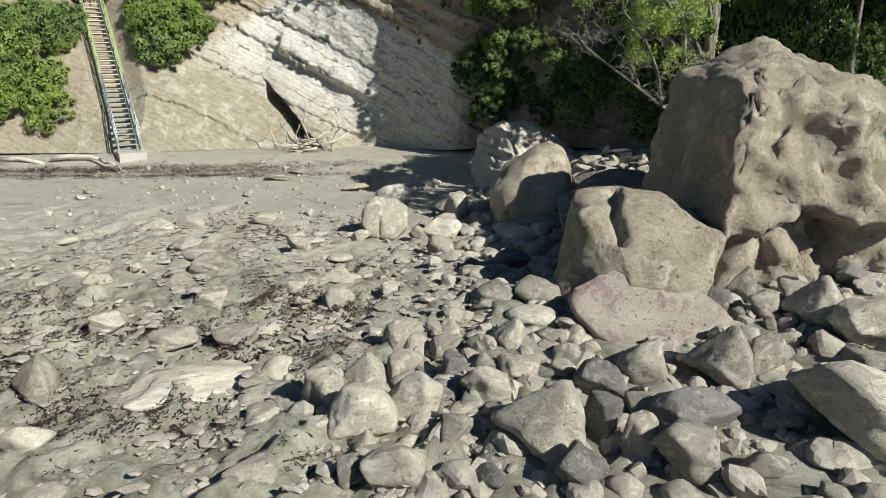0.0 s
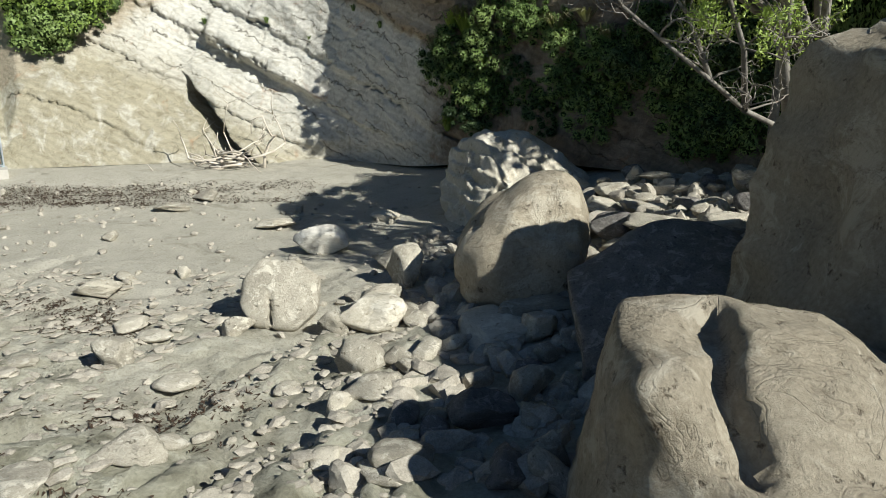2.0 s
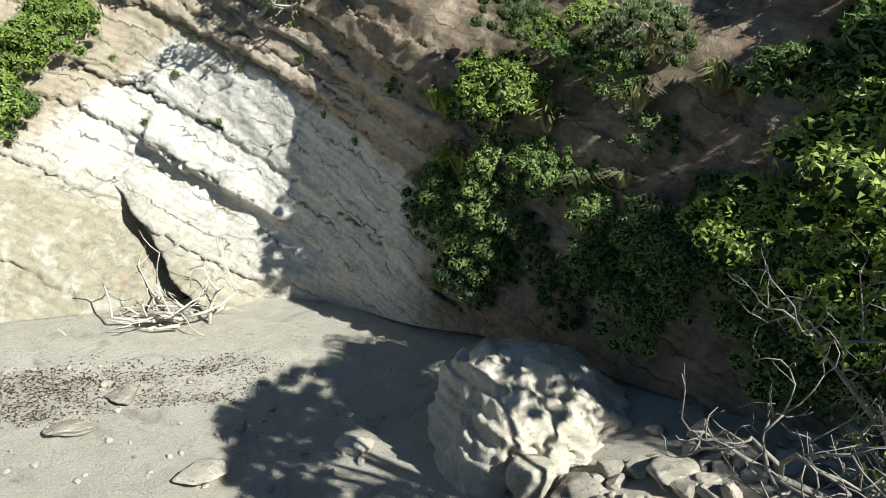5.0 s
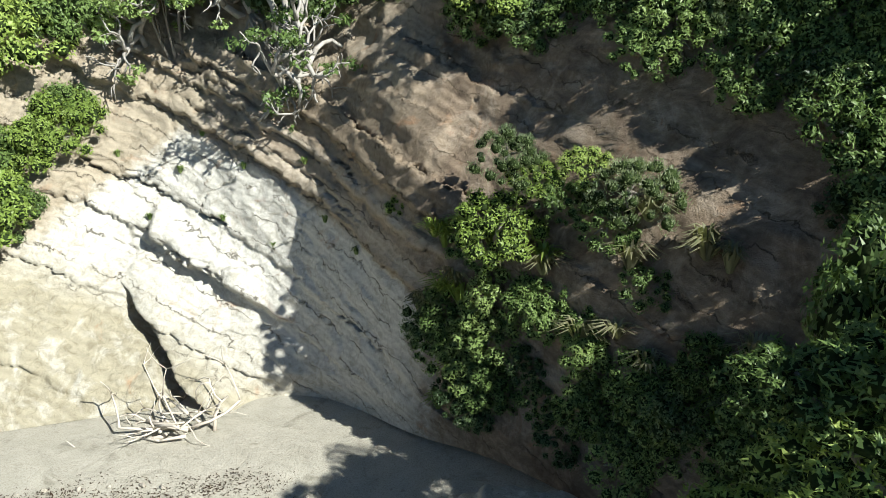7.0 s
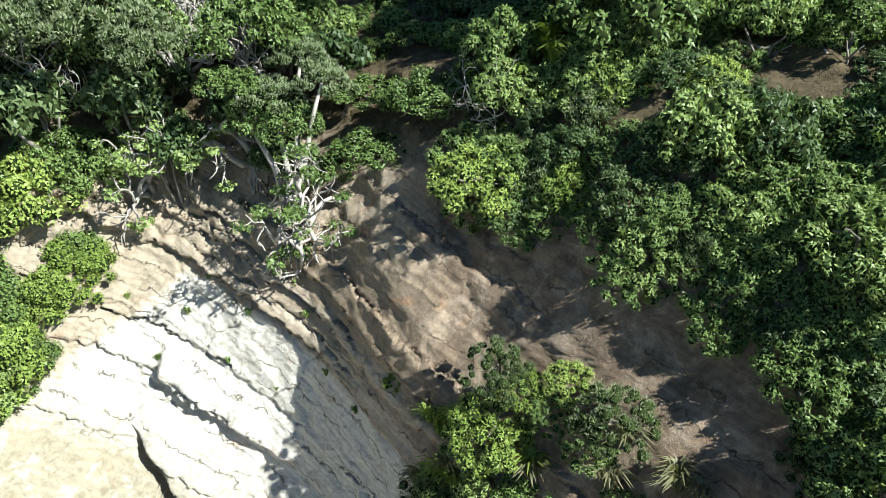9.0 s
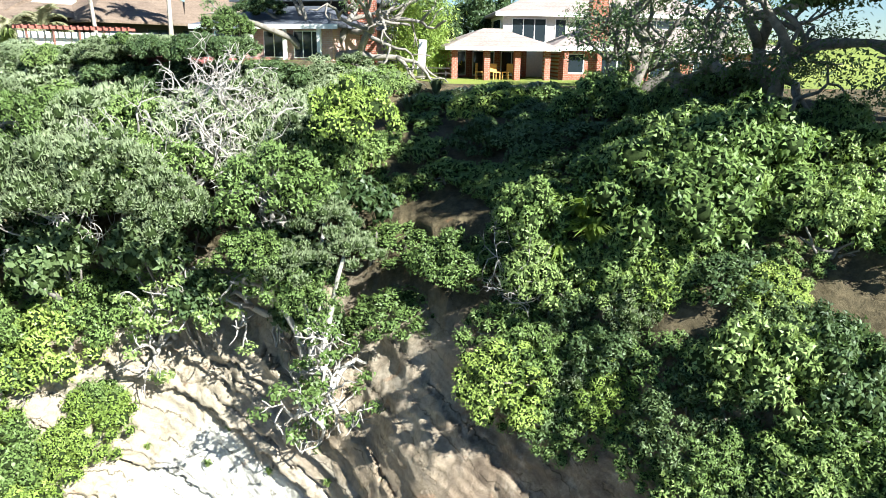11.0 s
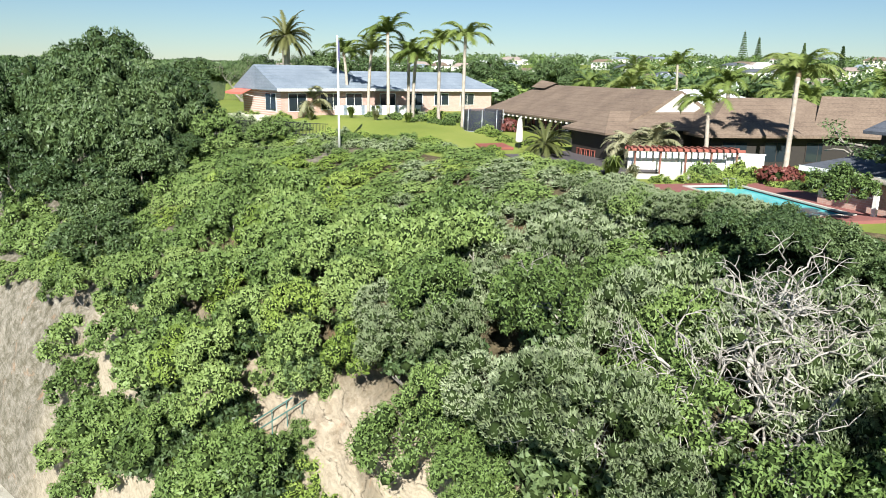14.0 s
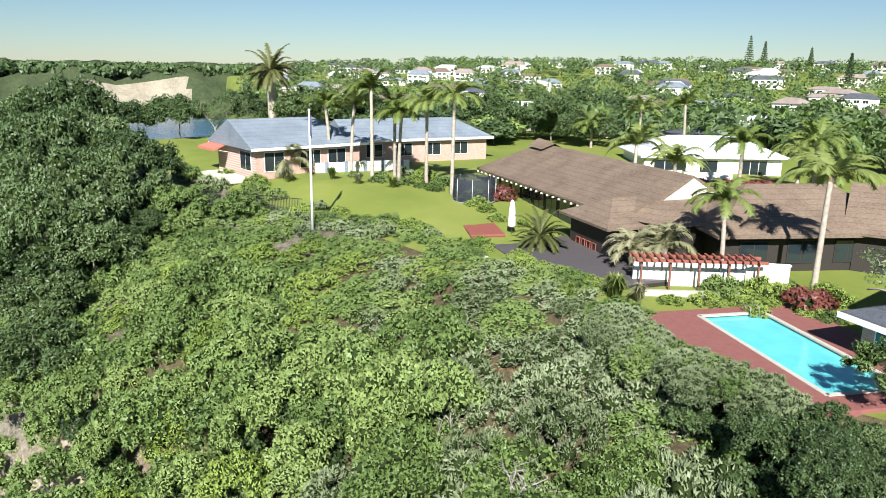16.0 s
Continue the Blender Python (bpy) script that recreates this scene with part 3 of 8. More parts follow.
    Z = np.where((along > -0.6) & (along < 11), np.minimum(Z, np.maximum(ramp_z, -0.2)), Z)
    FACE.update(x=xs, v=vs, y=Y, z=Z)
    ob = new("cliff", grid_mesh("cliff", X, Y, Z, M_CLIFF))
    tagged(ob, "pale bedded sandstone cliff with brown weathered upper beds", "cliff", kind="structure")


def left_shore(y):
    return -112 - 2.7 * np.maximum(0, y - 88)


def build_plateau():
    ws = steps((0, 1, 120))
    vs = np.concatenate([np.linspace(0, 40, 50, endpoint=False), np.linspace(40, 160, 40, endpoint=False), np.geomspace(160, 4200, 40)])
    W, V = np.meshgrid(ws, vs, indexing="ij")
    x0 = -150 + W * 300
    y0 = np.interp(x0, SEC_X, SEC_Y[:, 8])
    Y = y0 + V
    right = 150 + 1.2 * np.maximum(0, Y - 60)
    left = np.where(Y < 88, -150.0, -150 - 2.7 * (Y - 88))
    X = left + W * (right - left)
    Z0 = np.interp(x0, SEC_X, SEC_Z[:, 8])
    Z = Z0 + (plateau_z(X, Y) - Z0) * smooth(V, 0, 8) - 26 * smooth(left_shore(Y) - X, -6, 10) * smooth(V, 0, 6)
    ob = new("ground", grid_mesh("ground", X, Y, Z, M_GRASS))
    tagged(ob, "mown green lawn and open ground of the clifftop", "lawn", kind="structure")


def build_sea():
    m, n, l, b = material("sea_water", 0.18, 0.5)
    pos = n.new("ShaderNodeNewGeometry").outputs["Position"]
    w = noise_tex(n, l, pos, 0.35, 6, 0.7)
    l.new(ramp(n, l, noise_tex(n, l, pos, 0.01, 4), [(0.3, (0.012, 0.07, 0.16)), (0.7, (0.02, 0.11, 0.22))]), b.inputs["Base Color"])
    bump(n, l, b, w, 0.25, 0.3)
    xs, ys = steps((-4600, -150, 20), (-150, 400, 20), (400, 2000, 8)), steps((-2500, -21, 20), (-21, 600, 10), (600, 4400, 12))
    X, Y = np.meshgrid(xs, ys, indexing="ij")
    ob = new("sea", grid_mesh("sea", X, Y, 0 * X - 1.35, m))
    tagged(ob, "calm blue sea beyond the headland", "sea", kind="structure")


build_beach()
build_cliff()
build_plateau()
build_sea()

# ---- boulders and stones ----
def ico(level):
    bm = bmesh.new()
    bmesh.ops.create_icosphere(bm, subdivisions=level, radius=1.0)
    bm.verts.ensure_lookup_table()
    v = np.array([x.co[:] for x in bm.verts])
    f = np.array([[y.index for y in x.verts] for x in bm.faces])
    bm.free()
    return v / np.linalg.norm(v, axis=1, keepdims=True), f


ICO = {k: ico(k) for k in (1, 2, 3, 4, 5, 6)}


def rock_shape(seed, level, cuts=13, tight=(0.40, 0.68), bumpy=0.03, fine=0.03):
    """A rounded block: a ball cut by planes, worn, with lumps on it; about 1 wide each way."""
    rng = np.random.default_rng(seed)
    v, f = ICO[level]
    r = np.ones(len(v))
    for k in range(cuts):
        n = rng.normal(size=3)
        n[2] *= 0.8
        n /= np.linalg.norm(n)
        d = rng.uniform(*tight)
        c = v @ n
        flat = np.where(c > 0.05, d / np.maximum(c, 0.05), 9)
        r = -np.log(np.exp(-90 * r) + np.exp(-90 * np.minimum(flat, 3))) / 90
    p = v * r[:, None]
    p = p + v * (bumpy * fbm(p + seed * 7.7, 0.7, 3) + fine * fbm(p + seed * 3.1, 0.16, 3))[:, None]
    lo, hi = p.min(0), p.max(0)
    return (p - (lo + hi) / 2) / (hi - lo), f


def lay(name, me, x, y, w, d, h, turn, sink, label, category, group="", z=None, lean=(0, 0)):
    ob = new(name, me)
    base = float(beach_z(x, y)) if z is None else z
    ob.matrix_world = pose(x, y, base + h / 2 - sink * h, lean[0], lean[1], turn) @ Matrix.Diagonal((w, d, h, 1))
    return tagged(ob, label, category, group)



def cut(p, planes, firm=0.92):
    """Plane off what stands beyond each plane, leaving a little of the curve."""
    for n, d in planes:
        n = np.array(n) / np.linalg.norm(n)
        p = p - n * (np.maximum(0, p @ n - d) * firm)[:, None]
    return p


def swell(p, v, bumps):
    for c, a, s in bumps:
        p = p + v * (a * np.exp(-np.sum((p - np.array(c)) ** 2, 1) / (2 * s * s)))[:, None]
    return p


def big_boulder():
    """The high one: a domed top over a steep shaded flank, an undercut and hollows on the lit end."""
    v, f = ICO[6]
    r = (np.abs(v) ** 7).sum(1) ** (-1 / 7)
    p = v * r[:, None] * np.array([3.1, 3.8, 3.5])
    p = cut(p, (((-0.98, -0.05, 0.2), 2.64), ((-0.45, 0, 0.89), 3.25), ((0.5, 0, 0.866), 2.35), ((0, -0.5, 0.87), 3.35), ((-0.1, 0.62, 0.78), 2.6), ((-0.8, 0.6, 0.1), 2.70), ((-0.1, -0.97, 0.22), 3.55), ((0.6, -0.78, 0.2), 3.5), ((-0.7, 0.1, 0.72), 3.62)), 0.9)
    front = smooth(-p[:, 1], 1.4, 2.9)
    q = p[:, 2] - 0.1 * p[:, 0] - 0.35 * fbm(p + 2, 1.2, 3)
    low = smooth(q, 0.05, -0.12) * front
    lumps = 0.16 * fbm(p + 3.3, 2.2, 3) + (0.10 + 0.16 * front) * np.abs(fbm(p + 9.1, 0.7, 4, 0.6)) + 0.05 * fbm(p, 0.25, 3)
    hollow = smooth(fbm(p * np.array([1.0, 1.0, 0.7]) + 47.5, 0.8, 3), 0.10, 0.34) * smooth(p[:, 0], -2.2, -1.2) * smooth(p[:, 2], 2.4, 1.6)
    ridge = np.exp(-((p[:, 2] - 1.9 - 0.25 * p[:, 0] + 0.3 * fbm(p + 5, 1.0, 2)) / 0.16) ** 2)
    crack = smooth(0.045 - np.abs(fbm(p + 60, 1.9, 3)), 0.0, 0.045)
    p = p + v * (lumps - 0.5 * front * hollow - 0.16 * crack * (0.4 + front) + 0.10 * ridge * front)[:, None]
    p = p + np.array([0, 1.0, 0]) * (low * (0.55 + 0.35 * fbm(p + 14, 0.7, 3)))[:, None]
    p = swell(p, v, (((-0.5, 0.0, 3.3), 0.22, 0.6), ((-2.5, -3.3, 1.6), 0.16, 0.5), ((-2.7, 2.6, 2.2), 0.2, 0.5)))
    for c, a, w in (((-1.0, -3.5, 1.6), 0.6, 0.36), ((-0.2, -3.6, 0.7), 0.5, 0.33), ((0.7, -3.6, 1.5), 0.55, 0.42), ((-1.7, -3.5, 0.5), 0.35, 0.28)):
        p = p + np.array([0, 1.0, 0]) * (a * np.exp(-np.sum((p - np.array(c)) ** 2, 1) / (2 * w * w)))[:, None]
    ob = new("boulder", mesh_of("high_boulder", p, f, M_BOULDER))
    ob.matrix_world = pose(8.15, 16.9, 2.05)
    tagged(ob, "huge tan weathered boulder with a domed top and hollowed end", "boulder")


def front_boulder():
    """The block with a knob and a notch on its crest, a smooth sloping face and an undercut foot."""
    v, f = ICO[6]
    r = (np.abs(v) ** 3.6).sum(1) ** (-1 / 3.6)
    p = v * r[:, None] * np.array([1.55, 1.9, 1.72])
    p = cut(p, (((0.05, -0.62, 0.785), 1.50), ((0.05, -0.9, -0.42), 1.66), ((0.55, 0.0, 0.83), 1.74), ((-0.8, -0.5, 0.35), 1.46), ((0.2, 0.6, 0.77), 1.65), ((-0.95, 0.2, 0.15), 1.38), ((0.85, -0.5, -0.1), 1.72)), 0.86)
    p = p + v * (0.09 * fbm(p + 1.7, 1.1, 3) + 0.03 * fbm(p + 4, 0.4, 3) + 0.015 * fbm(p, 0.15, 3))[:, None]
    p = swell(p, v, (((-0.98, -0.5, 1.2), 0.36, 0.2), ((-0.05, -0.4, 1.6), 0.14, 0.4), ((1.35, -0.8, 0.95), 0.22, 0.24), ((0.5, -1.7, 0.1), 0.08, 0.25)))
    side = p[:, 0] + 0.36 - 0.12 * p[:, 1] + 0.10 * fbm(p + 2, 0.4, 2)
    step = np.where(side > 0, np.exp(-(side / 0.05) ** 2), np.exp(-(side / 0.34) ** 2)) * smooth(p[:, 2], 0.92, 1.14) * smooth(-p[:, 1], -0.6, -0.1)
    p = p - np.array([0, -0.5, 0.85]) * (0.30 * step)[:, None]
    seam = np.exp(-((p[:, 0] - 0.25 - 0.5 * (p[:, 2] - 0.6) + 0.08 * fbm(p, 0.5, 2)) / 0.03) ** 2) * smooth(-p[:, 1], 0.4, 0.8) * smooth(p[:, 2], 0.9, 0.5)
    p = p + np.array([0, 0.06, -0.03]) * seam[:, None]
    ob = new("boulder", mesh_of("front_boulder", p, f, M_BOULDER))
    ob.matrix_world = pose(3.98, 14.25, 0.60)
    tagged(ob, "smooth tan boulder with a notched knob on its crest", "boulder")


def middle_boulder():
    v, f = ICO[5]
    r = (np.abs(v) ** 2.3).sum(1) ** (-1 / 2.3)
    p = v * r[:, None] * np.array([1.25, 1.3, 1.35])
    p[:, 0] = p[:, 0] + 0.32 * np.maximum(0, p[:, 2])
    p = cut(p, (((-0.62, -0.2, 0.76), 0.98), ((0.8, -0.3, 0.5), 1.38), ((0.1, -0.75, 0.65), 1.2), ((-0.8, 0.2, -0.5), 1.1)), 0.8)
    p = p + v * (0.10 * fbm(p + 6.2, 0.9, 4) - 0.07 * smooth(fbm(p + 22, 0.4, 2), 0.2, 0.5))[:, None]
    p = swell(p, v, (((0.62, -0.1, 1.05), 0.30, 0.32), ((0.45, 0.3, 1.1), 0.18, 0.4)))
    ob = new("boulder", mesh_of("middle_boulder", p, f, M_BOULDER))
    ob.matrix_world = pose(2.72, 21.55, 0.82)
    tagged(ob, "tan boulder half in shadow with a pitted pale crest", "boulder")


def outcrop():
    """A mound of tilted beds with a steep seaward edge."""
    v, f = ICO[6]
    p = v * (np.abs(v) ** 3).sum(1)[:, None] ** (-1 / 3) * np.array([2.1, 1.6, 1.55])
    p = cut(p, (((0.28, -0.62, 0.73), 1.12), ((0.45, -0.2, 0.87), 1.35), ((-0.9, -0.35, 0.2), 1.5)), 0.85)
    q = p @ np.array([0.42, 0.15, 0.9]) + 0.16 * fbm(p, 1.0, 3)
    rib = (q * 2.6) % 1.0
    p = p + v * (0.16 * fbm(p + 3, 1.0, 4, 0.55) + 0.15 * np.where(rib < 0.8, rib, 4 * (1 - rib)) - 0.07 - 0.14 * smooth(fbm(p + 12, 0.5, 2), 0.25, 0.5))[:, None]
    ob = new("rock_outcrop", mesh_of("rock_outcrop", p, f, M_ROCKPALE))
    ob.matrix_world = pose(3.35, 28.7, 0.62, 0, 4, 8)
    tagged(ob, "pale ribbed rock outcrop at the cliff's foot, dappled with shade", "rock")


def slabs():
    v, f = ICO[5]
    a = np.arctan2(v[:, 1], v[:, 0])
    corner = np.array([(-1.45, 0.25), (-1.0, -0.5), (-0.55, -0.78), (0.9, -0.6), (1.5, -0.2), (0.6, 0.7), (-0.8, 0.75)])
    reach = np.interp(a, np.arctan2(corner[:, 1], corner[:, 0]), np.hypot(corner[:, 0], corner[:, 1]), period=2 * math.pi)
    rho = (1 - np.abs(v[:, 2]) ** 5) ** 0.2
    p = np.stack([np.cos(a) * reach * rho, np.sin(a) * reach * rho, 0.17 * np.sign(v[:, 2]) * np.abs(v[:, 2]) ** 0.5], -1)
    p = p + v * (0.05 * fbm(p, 0.7, 3) + 0.02 * fbm(p, 0.18, 3))[:, None]
    ob = new("rock_slab", mesh_of("red_slab", p, f, M_REDSLAB))
    ob.matrix_world = pose(3.8, 12.12, 0.52, 36, 2, -10)
    tagged(ob, "tilted flat slab with purple and rust stains, lying against the boulder", "rock")
    p = v * (np.abs(v) ** 4).sum(1)[:, None] ** -0.25 * np.array([0.72, 0.38, 0.66])
    p = cut(p, (((-0.8, 0, 0.6), 0.66), ((0.75, 0, -0.66), 0.70), ((-0.8, 0, -0.6), 0.70), ((0.5, 0, 0.86), 0.66)))
    split = np.exp(-((p[:, 0] + 0.16 + 0.12 * p[:, 2]) / 0.022) ** 2) * smooth(p[:, 2], 0.05, -0.2) * smooth(-p[:, 1], 0.0, 0.2)
    p = p + v * (0.03 * fbm(p, 0.6, 3))[:, None] + np.array([0, 0.22, 0]) * split[:, None]
    ob = new("rock_slab", mesh_of("standing_slab", p, f, M_ROCK))
    ob.matrix_world = pose(-1.72, 21.15, 0.08, -24, 5, 4)
    tagged(ob, "upright grey slab with a vertical crack, standing on the sand", "rock")
    p, f = rock_shape(33, 5, 5, (0.6, 0.9), 0.18, 0.02)
    lay("rock_slab", mesh_of("pale_slab", p, f, M_ROCKPALE), -4.25, 10.6, 2.4, 1.3, 0.62, 28, 0.35, "low pale lumpy slab worn into the rock platform", "rock")
    p, f = rock_shape(34, 4, 8, (0.55, 0.85), 0.05, 0.01)
    lay("rock", mesh_of("pointed_stone", p, f, M_ROCKPALE), 1.75, 12.6, 1.0, 0.6, 0.42, -10, 0.15, "pale pointed stone beside the boulder", "rock")
    p, f = rock_shape(35, 5, 7, (0.6, 0.9), 0.12, 0.02)
    lay("rock", mesh_of("ledge_stone", p, f, M_ROCKPALE), 0.0, 20.7, 1.3, 1.0, 0.7, 20, 0.15, "pale worn rock with a hollow under its edge", "rock")
    p, f = rock_shape(37, 5, 9, (0.40, 0.58), 0.03, 0.02)
    lay("rock", mesh_of("white_block", p, f, M_ROCKSUNLIT), -1.75, 25.95, 1.4, 1.0, 0.85, 12, 0.08, "pale angular block of rock on the sand", "rock", lean=(0, 10))
    p = ICO[5][0] * (np.abs(ICO[5][0]) ** 4).sum(1)[:, None] ** -0.25 * np.array([1.8, 1.75, 0.45])
    p = cut(p, (((-0.7, -0.72, 0), 1.25), ((0.2, -0.98, 0), 1.2), ((-0.9, 0.4, 0), 1.5)))
    p = p + ICO[5][0] * (0.08 * fbm(p + 4, 0.9, 3) + 0.015 * fbm(p, 0.15, 3))[:, None]
    ob = new("rock_slab", mesh_of("leaning_slab", p, ICO[5][1], M_ROCKDK))
    ob.matrix_world = pose(4.75, 18.35, 0.72, 22, -22, 18)
    tagged(ob, "broad dark slab leaning against the huge boulder", "rock")


# x, y, width and height of the stones that stand out
ROCKS_LEFT = [
    (-5.58, 16.9, 1.2, 0.57), (-8.85, 21.08, 1.04, 0.41), (-7.78, 21.5, 0.88, 0.43), (-7.2, 19.11, 0.95, 0.38), (-5.77, 22.33, 0.83, 0.44), (-8.85, 16.5, 0.56, 0.27),
    (-8.18, 15.98, 0.74, 0.4), (-8.92, 15.21, 0.51, 0.34), (-7.77, 17.25, 0.43, 0.26), (-6.65, 13.2, 0.91, 0.5), (-4.89, 14.27, 0.73, 0.55), (-5.09, 12.32, 0.91, 0.53),
    (-4.01, 12.68, 0.77, 0.44), (-6.51, 10.28, 0.77, 0.82), (-5.83, 8.77, 0.63, 0.56), (-3.43, 15.42, 0.78, 0.39), (-2.57, 16.22, 0.82, 0.47), (-2.18, 14.41, 0.61, 0.49),
    (-1.1, 14.82, 0.43, 0.37), (-3.93, 18.98, 0.63, 0.54),
]
ROCKS_MIDDLE = [
    (-2.38, 7.74, 0.72, 0.42), (-0.52, 7.59, 0.77, 0.63), (-1.17, 7.78, 0.3, 0.43), (-1.23, 10.31, 0.78, 0.65), (-1.74, 9.8, 0.57, 0.7), (-1.0, 8.99, 0.91, 0.73),
    (-0.37, 9.28, 0.79, 0.71), (-0.57, 10.69, 0.56, 0.52), (-0.63, 11.78, 0.72, 0.65), (0.14, 11.51, 0.55, 0.4), (1.23, 11.51, 0.59, 0.56), (0.81, 15.57, 0.68, 0.52),
    (0.93, 14.32, 0.67, 0.43), (0.18, 21.37, 0.88, 0.63), (-0.67, 20.45, 0.51, 0.44), (-2.07, 9.46, 0.42, 0.34), (-1.03, 8.52, 0.4, 0.35), (0.2, 8.57, 0.46, 0.38),
    (0.93, 13.3, 0.5, 0.34), (0.14, 12.26, 0.43, 0.43), (-1.73, 8.97, 0.32, 0.32),
]
ROCKS_RIGHT = [
    (1.36, 8.14, 1.18, 1.03), (3.35, 10.24, 0.94, 0.61), (4.37, 9.99, 1.0, 0.84), (5.08, 9.98, 0.57, 0.7), (2.43, 9.69, 0.68, 0.55), (2.84, 8.97, 0.49, 0.38),
    (3.35, 8.49, 0.95, 0.69), (2.24, 8.46, 0.53, 0.6), (2.55, 7.88, 0.39, 0.64), (3.06, 7.59, 0.76, 0.7), (1.73, 7.33, 0.6, 0.54), (5.87, 13.02, 0.5, 0.66),
    (5.19, 12.49, 0.53, 0.53), (6.67, 11.78, 1.0, 0.86), (7.15, 10.85, 1.03, 0.84), (8.22, 13.34, 0.86, 0.49), (5.53, 8.12, 1.68, 1.17), (0.71, 9.54, 0.73, 0.64),
    (0.22, 10.43, 0.46, 0.46), (5.16, 9.2, 0.9, 0.37),
]
ROCKS_COVE = [
    (5.04, 23.03, 1.19, 0.65), (5.62, 21.98, 1.29, 0.66), (6.3, 21.9, 0.59, 0.3), (6.51, 21.39, 0.74, 0.31), (3.96, 26.48, 0.95, 0.37), (3.12, 26.61, 0.84, 0.83),
    (3.8, 27.63, 0.66, 0.3), (4.6, 26.78, 0.51, 0.37), (5.07, 25.07, 0.92, 0.44), (5.56, 26.14, 0.77, 0.48), (5.66, 24.46, 0.59, 0.34), (6.0, 25.54, 0.48, 0.24),
    (6.93, 26.4, 1.15, 0.38), (6.36, 27.29, 0.42, 0.49), (5.36, 29.77, 0.61, 0.22), (2.62, 25.26, 0.56, 0.71), (2.09, 26.21, 0.66, 0.24), (2.07, 25.19, 0.66, 0.38),
    (4.67, 22.21, 0.54, 0.35), (5.81, 23.46, 0.37, 0.31),
]
ROCKS_SHADE = [
    (6.41, 26.04, 0.5, 0.19), (0.09, 24.52, 0.99, 0.48), (-0.41, 29.37, 0.8, 0.32), (-3.48, 28.25, 1.05, 0.32), (-7.01, 29.85, 0.91, 0.3), (-6.5, 31.54, 0.81, 0.36),
    (6.65, 21.47, 1.03, 0.56), (2.99, 20.08, 1.38, 0.46), (2.12, 19.5, 1.2, 0.4), (2.82, 19.36, 0.56, 0.47), (8.2, 23.99, 1.01, 0.78), (-0.39, 22.3, 0.6, 0.29),
    (-2.34, 20.39, 0.54, 0.4), (0.52, 22.86, 0.66, 0.88), (1.72, 16.68, 0.81, 0.59), (0.76, 15.39, 0.71, 0.32), (2.49, 17.32, 0.59, 0.54), (2.38, 15.58, 0.53, 0.44),
    (0.76, 18.62, 0.4, 0.29), (-0.14, 17.49, 0.4, 0.34),
]


